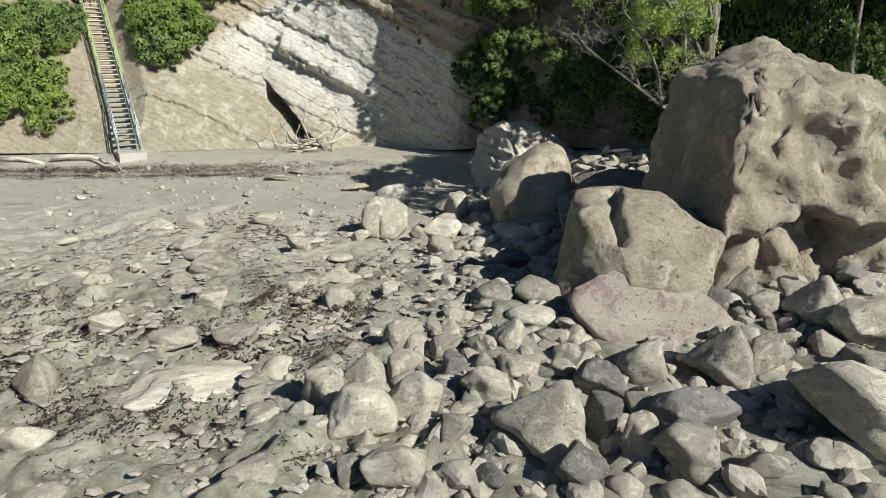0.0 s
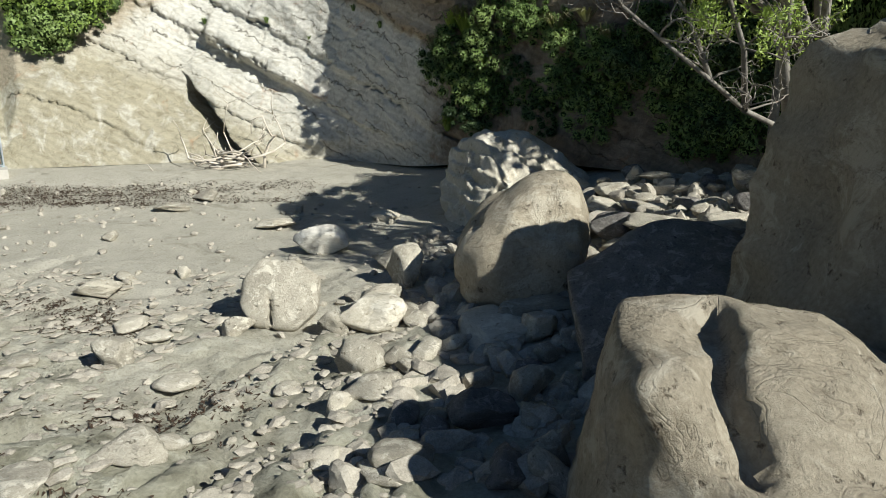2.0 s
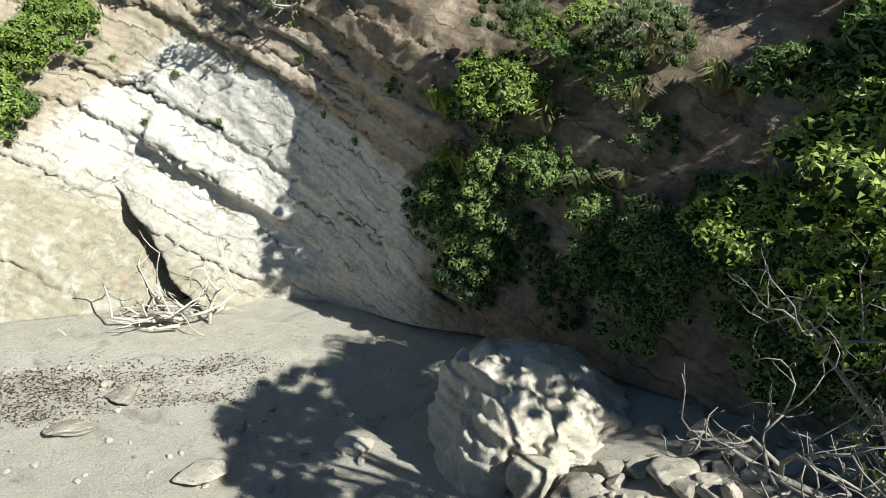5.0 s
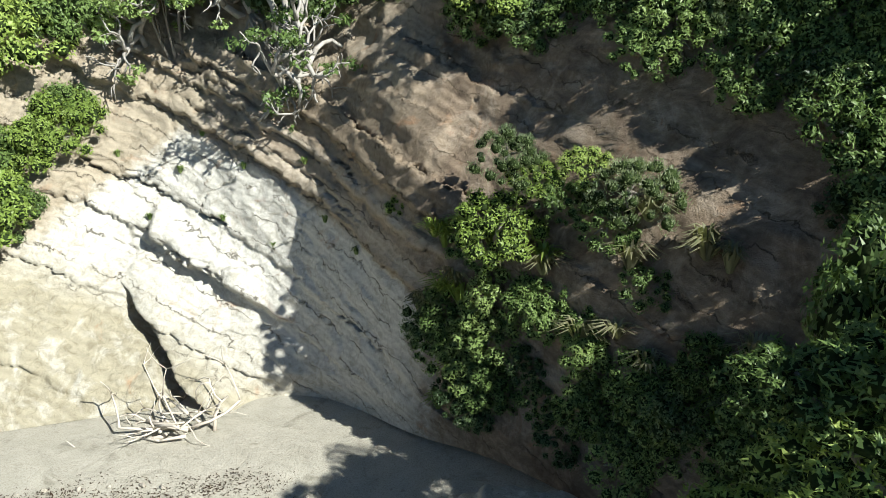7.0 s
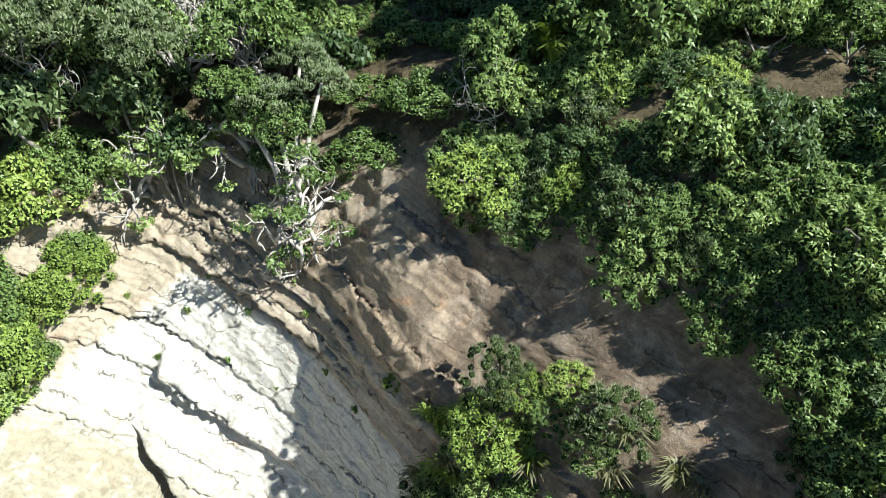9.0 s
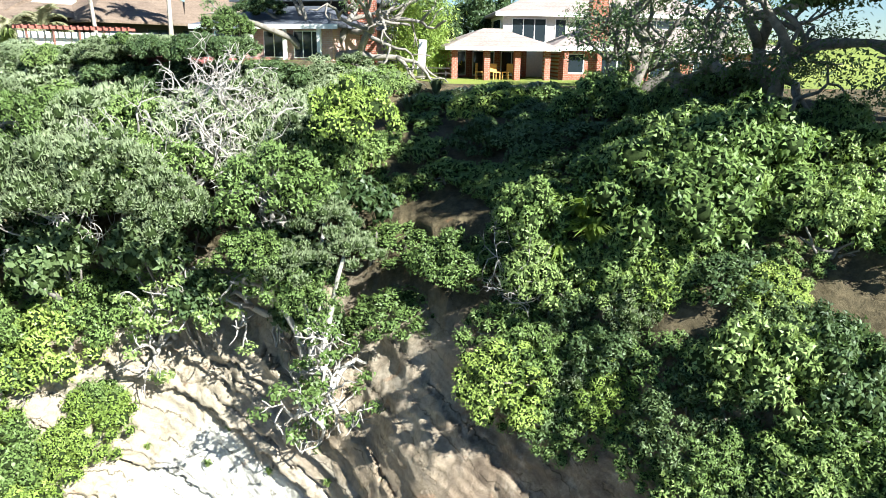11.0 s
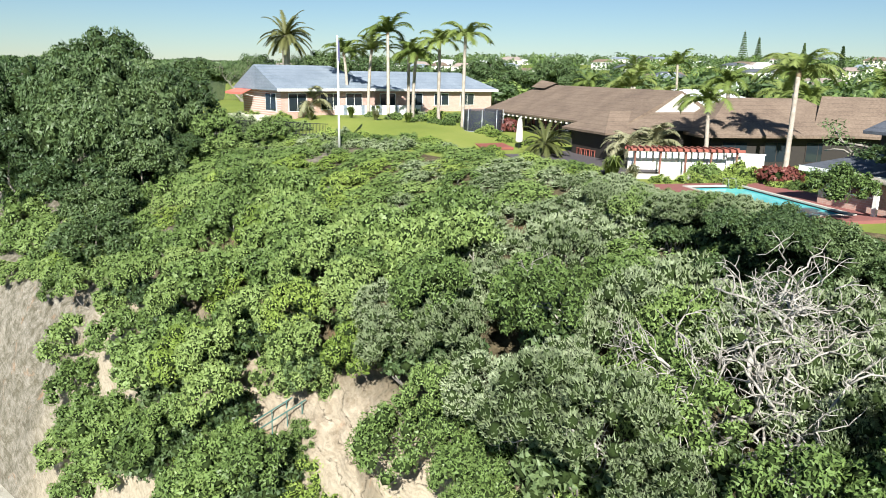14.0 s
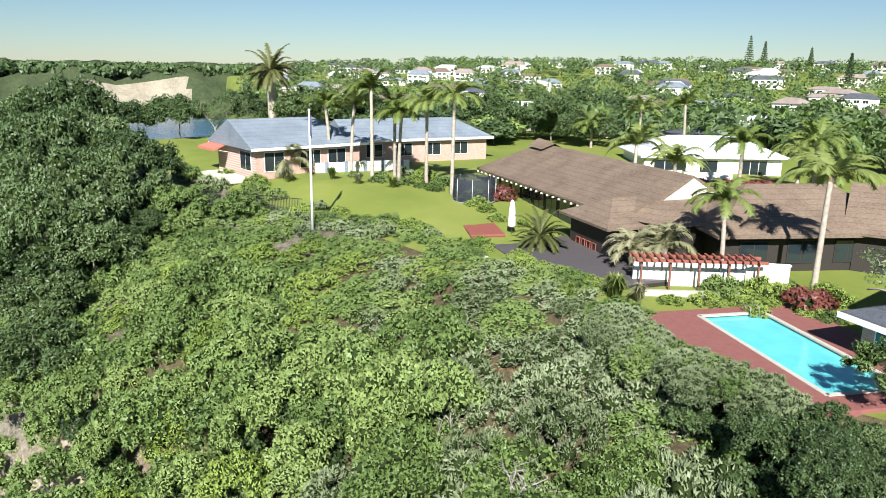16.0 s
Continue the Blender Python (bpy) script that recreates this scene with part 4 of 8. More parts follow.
def stones():
    rng = np.random.default_rng(11)
    kinds = [("rounded grey sandstone rock among beach stones", M_ROCK), ("dark pebbly conglomerate rock in the rubble", M_ROCKDK), ("pale smooth mudstone rock on the shore platform", M_ROCKPALE)]
    shapes = [[mesh_of("rock", *rock_shape(100 + 10 * k + j, 4, 12, (0.38, 0.62), 0.035, 0.03), m) for j in range(5)] for k, (t, m) in enumerate(kinds)]
    small = [[mesh_of("stone", *rock_shape(200 + 10 * k + j, 3, 11, (0.36, 0.60)), m) for j in range(6)] for k, (t, m) in enumerate(kinds)]
    taken = [(3.9, 14.2, 1.6), (8.1, 17.0, 3.2), (8.1, 14.6, 2.4), (8.1, 19.2, 2.4), (2.7, 21.5, 1.2), (3.3, 28.7, 1.7), (3.8, 12.1, 1.1), (4.6, 18.7, 1.4), (-1.7, 21.1, 0.6), (-4.2, 10.6, 1.0), (-1.75, 25.9, 0.7), (0, 20.7, 0.6)]
    for rows, odds in ((ROCKS_LEFT, (0.4, 0.0, 0.6)), (ROCKS_MIDDLE, (0.7, 0.1, 0.2)), (ROCKS_RIGHT, (0.6, 0.35, 0.05)), (ROCKS_COVE, (0.65, 0.1, 0.25)), (ROCKS_SHADE, (0.75, 0.1, 0.15))):
        for x, y, w, h in rows:
            k = int(rng.choice(3, p=odds))
            lay("rock", shapes[k][int(rng.integers(5))], x, y + 0.15 * w, w * 1.12, w * rng.uniform(0.85, 1.2), h * 1.15 if h > 0.8 * w else h * 1.0, rng.uniform(-40, 40), 0.10, kinds[k][0], "rock", "beach rocks", lean=(rng.uniform(-10, 10), rng.uniform(-10, 10)))
            taken.append((x, y + 0.15 * w, w * 0.5))
    flat = [mesh_of("flat_stone", *rock_shape(260 + j, 3, 7, (0.6, 0.95), 0.06, 0.02), M_ROCKPALE) for j in range(5)]
    for n in range(400):
        x, y, w = rng.uniform(-11, -0.6), rng.uniform(7.0, 22), rng.choice([0.35, 0.5, 0.7, 1.0], p=[0.35, 0.35, 0.2, 0.1])
        if any((x - a) ** 2 + (y - b) ** 2 < (c * 0.8 + w * 0.4) ** 2 for a, b, c in taken) or len(taken) > 185:
            continue
        taken.append((x, y, w * 0.5))
        lay("stone", flat[int(rng.integers(5))], x, y, w, w * rng.uniform(0.6, 0.9), w * rng.uniform(0.22, 0.36), rng.uniform(-40, 60), 0.2, "flat pale mudstone slab lying on the shore platform", "rock", "flat stones", lean=(rng.uniform(-6, 6), rng.uniform(-6, 6)))
    made = 0
    for n in range(9000):
        if made >= 290:
            break
        zone = rng.random()
        if zone < 0.70:
            x, y, w = rng.uniform(-0.8, 10), rng.uniform(5.5, 24), rng.choice([0.32, 0.42, 0.55, 0.75], p=[0.3, 0.32, 0.25, 0.13])
            if x < 0.0 + 0.09 * (y - 12) - 0.8:
                continue
        elif zone < 0.80:
            x, y, w = rng.uniform(3.5, 9), rng.uniform(20, 29), rng.choice([0.25, 0.4, 0.6])
            if y > np.interp(x, SEC_X, SEC_Y[:, 0]) - 0.3:
                continue
        elif zone < 0.90:
            x, y, w = rng.uniform(-3.2, 0.2), rng.uniform(6.5, 13), rng.choice([0.26, 0.36, 0.5])
        else:
            x, y, w = rng.uniform(-14, 0.5), rng.uniform(9, 33), rng.choice([0.12, 0.2, 0.34])
        w *= rng.uniform(0.8, 1.25)
        if any((x - a) ** 2 + (y - b) ** 2 < (c * 0.80 + w * 0.34) ** 2 for a, b, c in taken):
            continue
        taken.append((x, y, w * 0.5))
        k = int(rng.choice(3, p=(0.66, 0.24, 0.10) if x > 0 else (0.5, 0.0, 0.5)))
        lay("stone", small[k][int(rng.integers(6))], x, y, w, w * rng.uniform(0.7, 1.2), w * rng.uniform(0.55, 0.85), rng.uniform(0, 360), 0.22, kinds[k][0].replace("rock", "stone", 1), "rock", "beach stones", lean=(rng.uniform(-15, 15), rng.uniform(-15, 15)))
        made += 1


big_boulder()
front_boulder()
middle_boulder()
outcrop()
slabs()
stones()


# ---- plants ----
def leaves_at(c, n, length, width, rng, droop=0.5, way=None):
    """Leaf blades at the points c, facing about along n: three corners each."""
    k = len(c)
    n = n + droop * rng.normal(size=(k, 3))
    n /= np.linalg.norm(n, axis=1, keepdims=True)
    t = np.cross(n, rng.normal(size=(k, 3)))
    if way is not None:
        t = t / np.linalg.norm(t, axis=1, keepdims=True) * (1 - min(0.9, np.linalg.norm(way[0]) * 0.3)) + way
        n = np.cross(t, np.cross(n, t))
        n /= np.linalg.norm(n, axis=1, keepdims=True)
    t /= np.linalg.norm(t, axis=1, keepdims=True)
    b = np.cross(n, t)
    L, W = (length * rng.uniform(0.7, 1.3, (k, 1))), (width * rng.uniform(0.7, 1.3, (k, 1)))
    v = np.stack([c - t * L / 2 - b * W * 0.55, c - t * L * 0.42 + b * W * 0.55, c + t * L * 0.58], 1).reshape(-1, 3)
    return v, np.arange(3 * k).reshape(k, 3)


def crown_mesh(seed, mats, lobes=16, leaves=2600, size=(1, 1, 0.8), leaf=(0.15, 0.07), spread=0.62, lobe=(0.30, 0.52), core=True, lift=0.55, upward=0.0):
    """An uneven dome of leafy lobes about 2 wide and 1.6 high over its base, with gaps between the lobes."""
    rng = np.random.default_rng(seed)
    C, R = [], []
    for k in range(lobes * 12):
        if len(C) == lobes:
            break
        a, rad = rng.uniform(0, 2 * math.pi), spread * math.sqrt(rng.random())
        h = 0.15 + 0.85 * math.sqrt(max(0, 1 - (rad / 0.9) ** 2)) * rng.uniform(0.15, 1.0) ** 0.6
        c, r = np.array((rad * math.cos(a), rad * math.sin(a), h)), rng.uniform(*lobe)
        if k < lobes * 8 and any(np.linalg.norm(c - q) < 0.88 * (r + s) for q, s in zip(C, R)):
            continue
        C.append(c)
        R.append(r)
    C, R = np.array(C), np.array(R)
    pick = rng.choice(len(C), leaves, p=R ** 2 / np.sum(R ** 2))
    d = rng.normal(size=(leaves, 3))
    d /= np.linalg.norm(d, axis=1, keepdims=True)
    d[:, 2] = np.where(d[:, 2] < -0.75, -d[:, 2], d[:, 2])
    lump = 1 + 0.22 * fbm(d * 1.0 + pick[:, None] * 5.1, 0.45, 2)
    p = C[pick] + d * (R[pick] * lump * rng.uniform(0.86, 1.06, leaves))[:, None]
    deep = np.min(np.linalg.norm(p[:, None] - C[None], axis=2) / R[None], axis=1)
    keep = deep > 0.70
    p, d = p[keep] * np.array(size), d[keep]
    v, q = leaves_at(p, d + np.array([0, 0, 0.25]), leaf[0], leaf[1], rng, 0.2, d * lift + np.array([0, 0, upward]))
    idx = np.zeros(len(q), int)
    # a dark ball in each lobe paints shade into the gaps between leaves
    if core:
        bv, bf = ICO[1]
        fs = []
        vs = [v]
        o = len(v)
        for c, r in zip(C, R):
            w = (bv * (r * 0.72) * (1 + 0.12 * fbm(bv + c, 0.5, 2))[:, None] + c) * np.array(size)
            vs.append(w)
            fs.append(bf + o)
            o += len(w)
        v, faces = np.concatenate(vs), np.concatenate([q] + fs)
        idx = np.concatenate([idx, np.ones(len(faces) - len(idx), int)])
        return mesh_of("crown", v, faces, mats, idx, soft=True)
    return mesh_of("crown", v, q, mats, idx, soft=True)


def branching(build, rng, at, way, length, radius, depth, bend=0.5, forks=(2, 3), sides=5, ends=None, shrink=0.68):
    pts, rad, p, d = [Vector(at)], [radius], Vector(at), Vector(way).normalized()
    for k in range(3):
        d = (d + Vector(rng.normal(size=3)) * bend * 0.4).normalized()
        p = p + d * length / 3
        pts.append(p)
        rad.append(radius * (1 - 0.13 * (k + 1)))
    build.tube(pts, rad, sides)
    if depth == 0:
        if ends is not None:
            ends.append(p)
        return
    for k in range(int(rng.integers(forks[0], forks[1] + 1))):
        w = (d + Vector(rng.normal(size=3)) * 0.75 + Vector((0, 0, 0.12))).normalized()
        branching(build, rng, pts[-1] if k < 2 else pts[2], w, length * rng.uniform(0.6, 0.9), radius * shrink * 0.9, depth - 1, bend, forks, max(3, sides - 1), ends, shrink)


def trunk_mesh(seed, height=0.9, radius=0.07, mat=None, depth=1, length=None):
    rng = np.random.default_rng(seed)
    b = Build()
    for k in range(3):
        a = rng.uniform(0, 6.28)
        branching(b, rng, (0.05 * math.cos(a), 0.05 * math.sin(a), -0.25), (0.5 * math.cos(a), 0.5 * math.sin(a), 1), length or height * 0.55, radius * rng.uniform(0.7, 1), depth, 0.5, (2, 2), 4)
    return b.done("trunk", mat or M_BARK, True)


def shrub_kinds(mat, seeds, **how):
    return [(crown_mesh(s, [mat, M_GAPSHADE], **how), trunk_mesh(s + 50)) for s in seeds]


def plant(kind, name, label, category, x, y, z, r, h, turn, group="", tall=0.0, other=None, tilt=0.0):
    """A shrub, or with tall a small tree whose crowns are heaped on one trunk up to that height."""
    ob = thing(name, label, category, pose(x, y, z, tilt, 0, 0) @ pose(0, 0, 0, 0, 0, turn), group)
    t = part("trunk", kind[1], ob)
    t.matrix_local = Matrix.Diagonal((r, r, max(h, tall * 0.6), 1))
    c = part("crown", kind[0], ob)
    top = max(0.0, tall - 1.3 * h)
    c.matrix_local = Matrix.Translation((0, 0, top)) @ Matrix.Diagonal((r, r, h, 1))
    # Lower crown; callers pass darker leaves here to put shade into it.
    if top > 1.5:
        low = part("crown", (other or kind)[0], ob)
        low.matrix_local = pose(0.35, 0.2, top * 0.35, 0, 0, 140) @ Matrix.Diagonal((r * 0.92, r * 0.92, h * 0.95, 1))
    return ob


NEAR = dict(lobes=36, leaves=4300, leaf=(0.068, 0.038), lobe=(0.15, 0.31), spread=0.92)
FAR = dict(lobes=16, leaves=1000, leaf=(0.21, 0.15), lobe=(0.26, 0.46), spread=0.68)
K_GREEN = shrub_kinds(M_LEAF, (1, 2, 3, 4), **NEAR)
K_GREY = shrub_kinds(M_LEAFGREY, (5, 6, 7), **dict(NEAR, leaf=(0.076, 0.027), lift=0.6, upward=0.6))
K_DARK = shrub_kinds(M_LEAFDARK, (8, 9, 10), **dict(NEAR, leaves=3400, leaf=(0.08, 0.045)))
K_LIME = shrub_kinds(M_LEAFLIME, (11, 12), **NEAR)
# Darker leaves for lower crowns: canopy shade given as leaf colour.
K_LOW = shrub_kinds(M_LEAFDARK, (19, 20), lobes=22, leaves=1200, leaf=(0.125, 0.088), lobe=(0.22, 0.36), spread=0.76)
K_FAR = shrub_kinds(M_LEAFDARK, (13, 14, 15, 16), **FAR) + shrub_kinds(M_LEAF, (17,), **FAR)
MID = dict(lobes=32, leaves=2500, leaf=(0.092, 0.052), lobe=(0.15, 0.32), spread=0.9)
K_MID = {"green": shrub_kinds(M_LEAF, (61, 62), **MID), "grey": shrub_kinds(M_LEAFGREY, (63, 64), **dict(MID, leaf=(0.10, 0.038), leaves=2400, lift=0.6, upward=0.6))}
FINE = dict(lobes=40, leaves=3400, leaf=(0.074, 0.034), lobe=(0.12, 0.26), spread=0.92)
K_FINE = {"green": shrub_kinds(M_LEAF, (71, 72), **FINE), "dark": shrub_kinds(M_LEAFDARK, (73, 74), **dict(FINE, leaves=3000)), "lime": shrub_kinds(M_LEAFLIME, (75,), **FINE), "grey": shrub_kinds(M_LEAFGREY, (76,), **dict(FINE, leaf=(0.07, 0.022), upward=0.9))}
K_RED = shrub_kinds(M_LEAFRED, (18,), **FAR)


def canopy_top(x, y):
    """The height of the wind-cut canopy's surface."""
    return min(21.8, 19.8 + 0.5 * (y - 41)) if -14 < x < -2.6 else min(21.6, 18.6 + 0.6 * (y - 41)) if x <= -14 else land_z(x, y) + (1.3 if y > 44 and x < 6 else 2.3)


def by_landing(x, y):
    """Ground kept clear round the landing above the stair."""
    along = min(max((x + 24.6) * 0.87 - (y - 41.2) * 0.49, 0.0), 4.0)
    return math.hypot(x + 24.6 - 0.87 * along, y - 41.2 + 0.49 * along) < 1.2


def canopy():
    """The low wind-cut trees over the slope above the cliff."""
    rng = np.random.default_rng(21)
    rows = np.concatenate([np.arange(32.4, 48, 2.05), np.arange(48.8, 60.5, 2.4)])
    for gx in np.arange(-62, 14, 2.35):
        for gy in rows:
            x, y = gx + rng.uniform(-0.9, 0.9), gy + rng.uniform(-0.8, 0.8)
            z = land_z(x, y)
            low = 11.0 if x < -40 else 5.2 if x < -22 else 7.0 if x < -13.5 else 11.0 if x < -8.4 else 10.6 if x < -3 else 10.8 if x < -1 else 12.4 if x < 2.5 else 14.2
            if z < low or y > (53.5 if x < -46 else 59.5 if x < -26 else 58.7 - 0.366 * (x + 23.6) if x < -11 else 55.5):
                continue
            if -3.6 < x < 3.0 and y < 41.3 or by_landing(x, y):
                continue
            if -20.8 < x < -14 and abs((x + 14.75) * 0.848 + (y - 33.6) * 0.53) < 1.5 and y < 42:
                continue
            if (x + 11.7) ** 2 + (y - 43.0) ** 2 < 0.8 or (x + 28.4) ** 2 + (y - 39.8) ** 2 < 3 or (x + 21.2) ** 2 + (y - 40.6) ** 2 < 1.0 or -3.0 < x < 0.6 and y < 40.8 or -10.4 < x < -6.2 and y < 43.2:
                continue
            if z < 13:
                y, z = face(x, float(np.interp(y, section(x)[0], range(9))))
            tall = max(1.3, min(8.5 if y > 43.5 else 5.0, canopy_top(x, y) - z + rng.uniform(-1.5, 0.8)))
            if y > 53:
                tall = min(tall, max(1.0, 22.2 - z))
            grey = smooth(x, -34, -20) * 0.6 * smooth(x, -3, -7) * smooth(y, 38, 44) + (0.2 if y > 50 else 0)
            kinds = K_GREY if rng.random() < grey and x < 2 else (K_DARK if x > 1 and rng.random() < 0.3 else K_LIME if rng.random() < 0.07 else K_GREEN)
            if x < -25 or y > 51:
                kinds = K_MID["grey"] if kinds is K_GREY else K_LIME if rng.random() < 0.10 else K_MID["green"]
            kind = kinds[int(rng.integers(len(kinds)))]
            r = (rng.uniform(1.5, 2.1) if y > 45 else rng.uniform(1.25, 1.9)) if x < -4 else rng.uniform(1.1, 1.7)
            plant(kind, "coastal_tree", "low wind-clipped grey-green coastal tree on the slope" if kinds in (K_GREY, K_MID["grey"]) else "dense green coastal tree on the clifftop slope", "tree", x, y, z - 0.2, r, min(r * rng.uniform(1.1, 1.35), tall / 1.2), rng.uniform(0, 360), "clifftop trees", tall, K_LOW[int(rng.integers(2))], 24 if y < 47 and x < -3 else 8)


def on_stair(x, y):
    side, up = (x - STAIR_FOOT[0]) * STAIR_WAY[1] - (y - STAIR_FOOT[1]) * STAIR_WAY[0], (x - STAIR_FOOT[0]) * STAIR_WAY[0] + (y - STAIR_FOOT[1]) * STAIR_WAY[1]
    return abs(side) < 1.75 and up < 9


def beside_stair(x, y, r):
    """Move a shrub of radius r aside until its leaning crown leaves the stair free."""
    side = (x - STAIR_FOOT[0]) * STAIR_WAY[1] - (y - 0.9 * r - STAIR_FOOT[1]) * STAIR_WAY[0]
    up = (x - STAIR_FOOT[0]) * STAIR_WAY[0] + (y - STAIR_FOOT[1]) * STAIR_WAY[1]
    need = 0.95 * r + 0.75 - abs(side)
    return x + math.copysign(need / STAIR_WAY[1], side) if need > 0 and up < 10.5 else x


def cliff_plants():
    """Shrubs that cover the shaded side of the cove and the bank by the stair."""
    rng = np.random.default_rng(22)
    for n in range(380):
        x, v = 1.2 + 14.5 * rng.random() ** 1.1, rng.uniform(0.5, 6.4)
        y, z = face(x, v)
        if x < 2.4 and (z > 5.0 or rng.random() < 0.5):
            continue
        if x < 9.5 and 5.6 < z < 11.6 and rng.random() < 0.93:
            continue
        if x < 8.6 and z >= 11.6 and rng.random() < 0.7:
            continue
        if 1.2 < x < 6.4 and z < 1.9:
            continue
        # dark leaves come more often low down, painting in the cove's shade
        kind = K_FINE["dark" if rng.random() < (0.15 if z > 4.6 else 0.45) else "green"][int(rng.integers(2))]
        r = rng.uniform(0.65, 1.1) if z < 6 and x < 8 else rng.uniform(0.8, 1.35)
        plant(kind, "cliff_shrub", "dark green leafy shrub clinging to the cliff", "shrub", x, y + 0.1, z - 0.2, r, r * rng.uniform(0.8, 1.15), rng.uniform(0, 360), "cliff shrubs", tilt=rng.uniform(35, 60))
    # lime leaves carry part of the sunlight on these shrubs as colour
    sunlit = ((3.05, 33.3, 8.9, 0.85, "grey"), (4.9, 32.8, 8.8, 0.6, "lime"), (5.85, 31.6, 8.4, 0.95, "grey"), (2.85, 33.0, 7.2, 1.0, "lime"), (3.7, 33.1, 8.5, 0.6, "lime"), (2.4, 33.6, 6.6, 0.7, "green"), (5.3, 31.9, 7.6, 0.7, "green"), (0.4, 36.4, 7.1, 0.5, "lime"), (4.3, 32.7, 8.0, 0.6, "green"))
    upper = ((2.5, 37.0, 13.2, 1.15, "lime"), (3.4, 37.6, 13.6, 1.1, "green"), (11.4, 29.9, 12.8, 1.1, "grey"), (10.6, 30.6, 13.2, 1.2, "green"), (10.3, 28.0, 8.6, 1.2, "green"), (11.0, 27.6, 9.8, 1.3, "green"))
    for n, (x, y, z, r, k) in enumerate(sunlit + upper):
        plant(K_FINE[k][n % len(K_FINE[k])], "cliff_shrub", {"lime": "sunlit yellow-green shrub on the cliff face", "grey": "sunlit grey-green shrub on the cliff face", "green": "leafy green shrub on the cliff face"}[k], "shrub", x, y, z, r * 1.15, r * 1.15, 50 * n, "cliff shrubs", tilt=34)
    for n in range(64):
        x, v = rng.uniform(2.6, 9.5), rng.uniform(4.6, 6.6)
        y, z = face(x, v)
        if z < 11.8 + 0.25 * max(0, 6 - x):
            continue
        kind = K_FINE[("green", "green", "dark", "lime", "grey")[n % 5]]
        r = rng.uniform(0.75, 1.25)
        plant(kind[n % len(kind)], "cliff_shrub", "leafy shrub on the slope above the gully", "shrub", x, y + 0.1, z - 0.25, r, r * rng.uniform(0.9, 1.2), rng.uniform(0, 360), "cliff shrubs", tilt=rng.uniform(25, 40))
    for n, (x, y, z, r) in enumerate(((-21.7, 39.0, 4.4, 1.7), (-22.9, 38.4, 3.6, 1.7), (-25.6, 38.2, 3.6, 1.6), (-20.6, 39.6, 5.4, 1.5), (-15.8, 41.0, 5.6, 1.6), (-14.6, 40.8, 5.0, 1.3), (-17.4, 42.8, 8.2, 1.5), (-15.0, 42.2, 7.6, 1.5), (-21.4, 37.6, 2.4, 1.3), (-21.7, 38.6, 3.4, 1.5), (-20.2, 37.6, 2.6, 1.3), (-16.0, 40.6, 5.0, 1.4), (-14.2, 41.6, 6.0, 1.3), (-22.6, 37.0, 2.0, 1.4), (-19.0, 36.4, 1.8, 1.1), (-15.2, 40.0, 4.8, 1.1), (-23.5, 39.6, 4.6, 1.5), (-13.4, 41.4, 5.6, 1.0), (-17.0, 42.0, 7.0, 1.3), (-20.4, 40.6, 5.6, 1.5), (-12.6, 43.0, 8.0, 1.1))):
        v = float(np.interp(z + 0.5, section(x)[1], range(9)))
        y, z = face(x, v)
        y, z = y - 0.4, z - 0.5
        x = beside_stair(x, y, 1.15 * r)
        plant(K_GREEN[n % 4] if n % 2 else K_LIME[n // 2 % 2], "bank_shrub", "bright green shrub on the bank beside the stair", "shrub", x, y, z, r * 1.15, r * 1.2, 70 * n, "bank shrubs", tilt=42)
    for n in range(120):
        x, v = rng.uniform(-36, -11.8), rng.uniform(1.0, 5.4)
        stairway = abs(x - np.interp(v, [0, 1, 2, 3, 4, 5], [-14.75, -15.8, -17.3, -18.4, -19, -19.4])) < 1.0
        if stairway or x > -16.5 and v < 1.9 or x > -14.2 and v < 2.6 or x > -13.0 and v < 3.4 or x < -22 and rng.random() < 0.35:
            continue
        y, z = face(x, v)
        if on_stair(x, y) or by_landing(x, y) or math.hypot(x + 28.2, y - 38.6) < 2.0:
            continue
        kind = (K_GREEN if rng.random() < 0.55 else K_LIME)
        r = rng.uniform(0.8, 1.5)
        x = beside_stair(x, y, 1.1 * r)
        plant(kind[int(rng.integers(len(kind)))], "bank_shrub", "bright green shrub on the bank beside the stair", "shrub", x, y + 0.1, z - 0.3, r * 1.1, r * rng.uniform(1.0, 1.3), rng.uniform(0, 360), "bank shrubs", tilt=rng.uniform(30, 50))


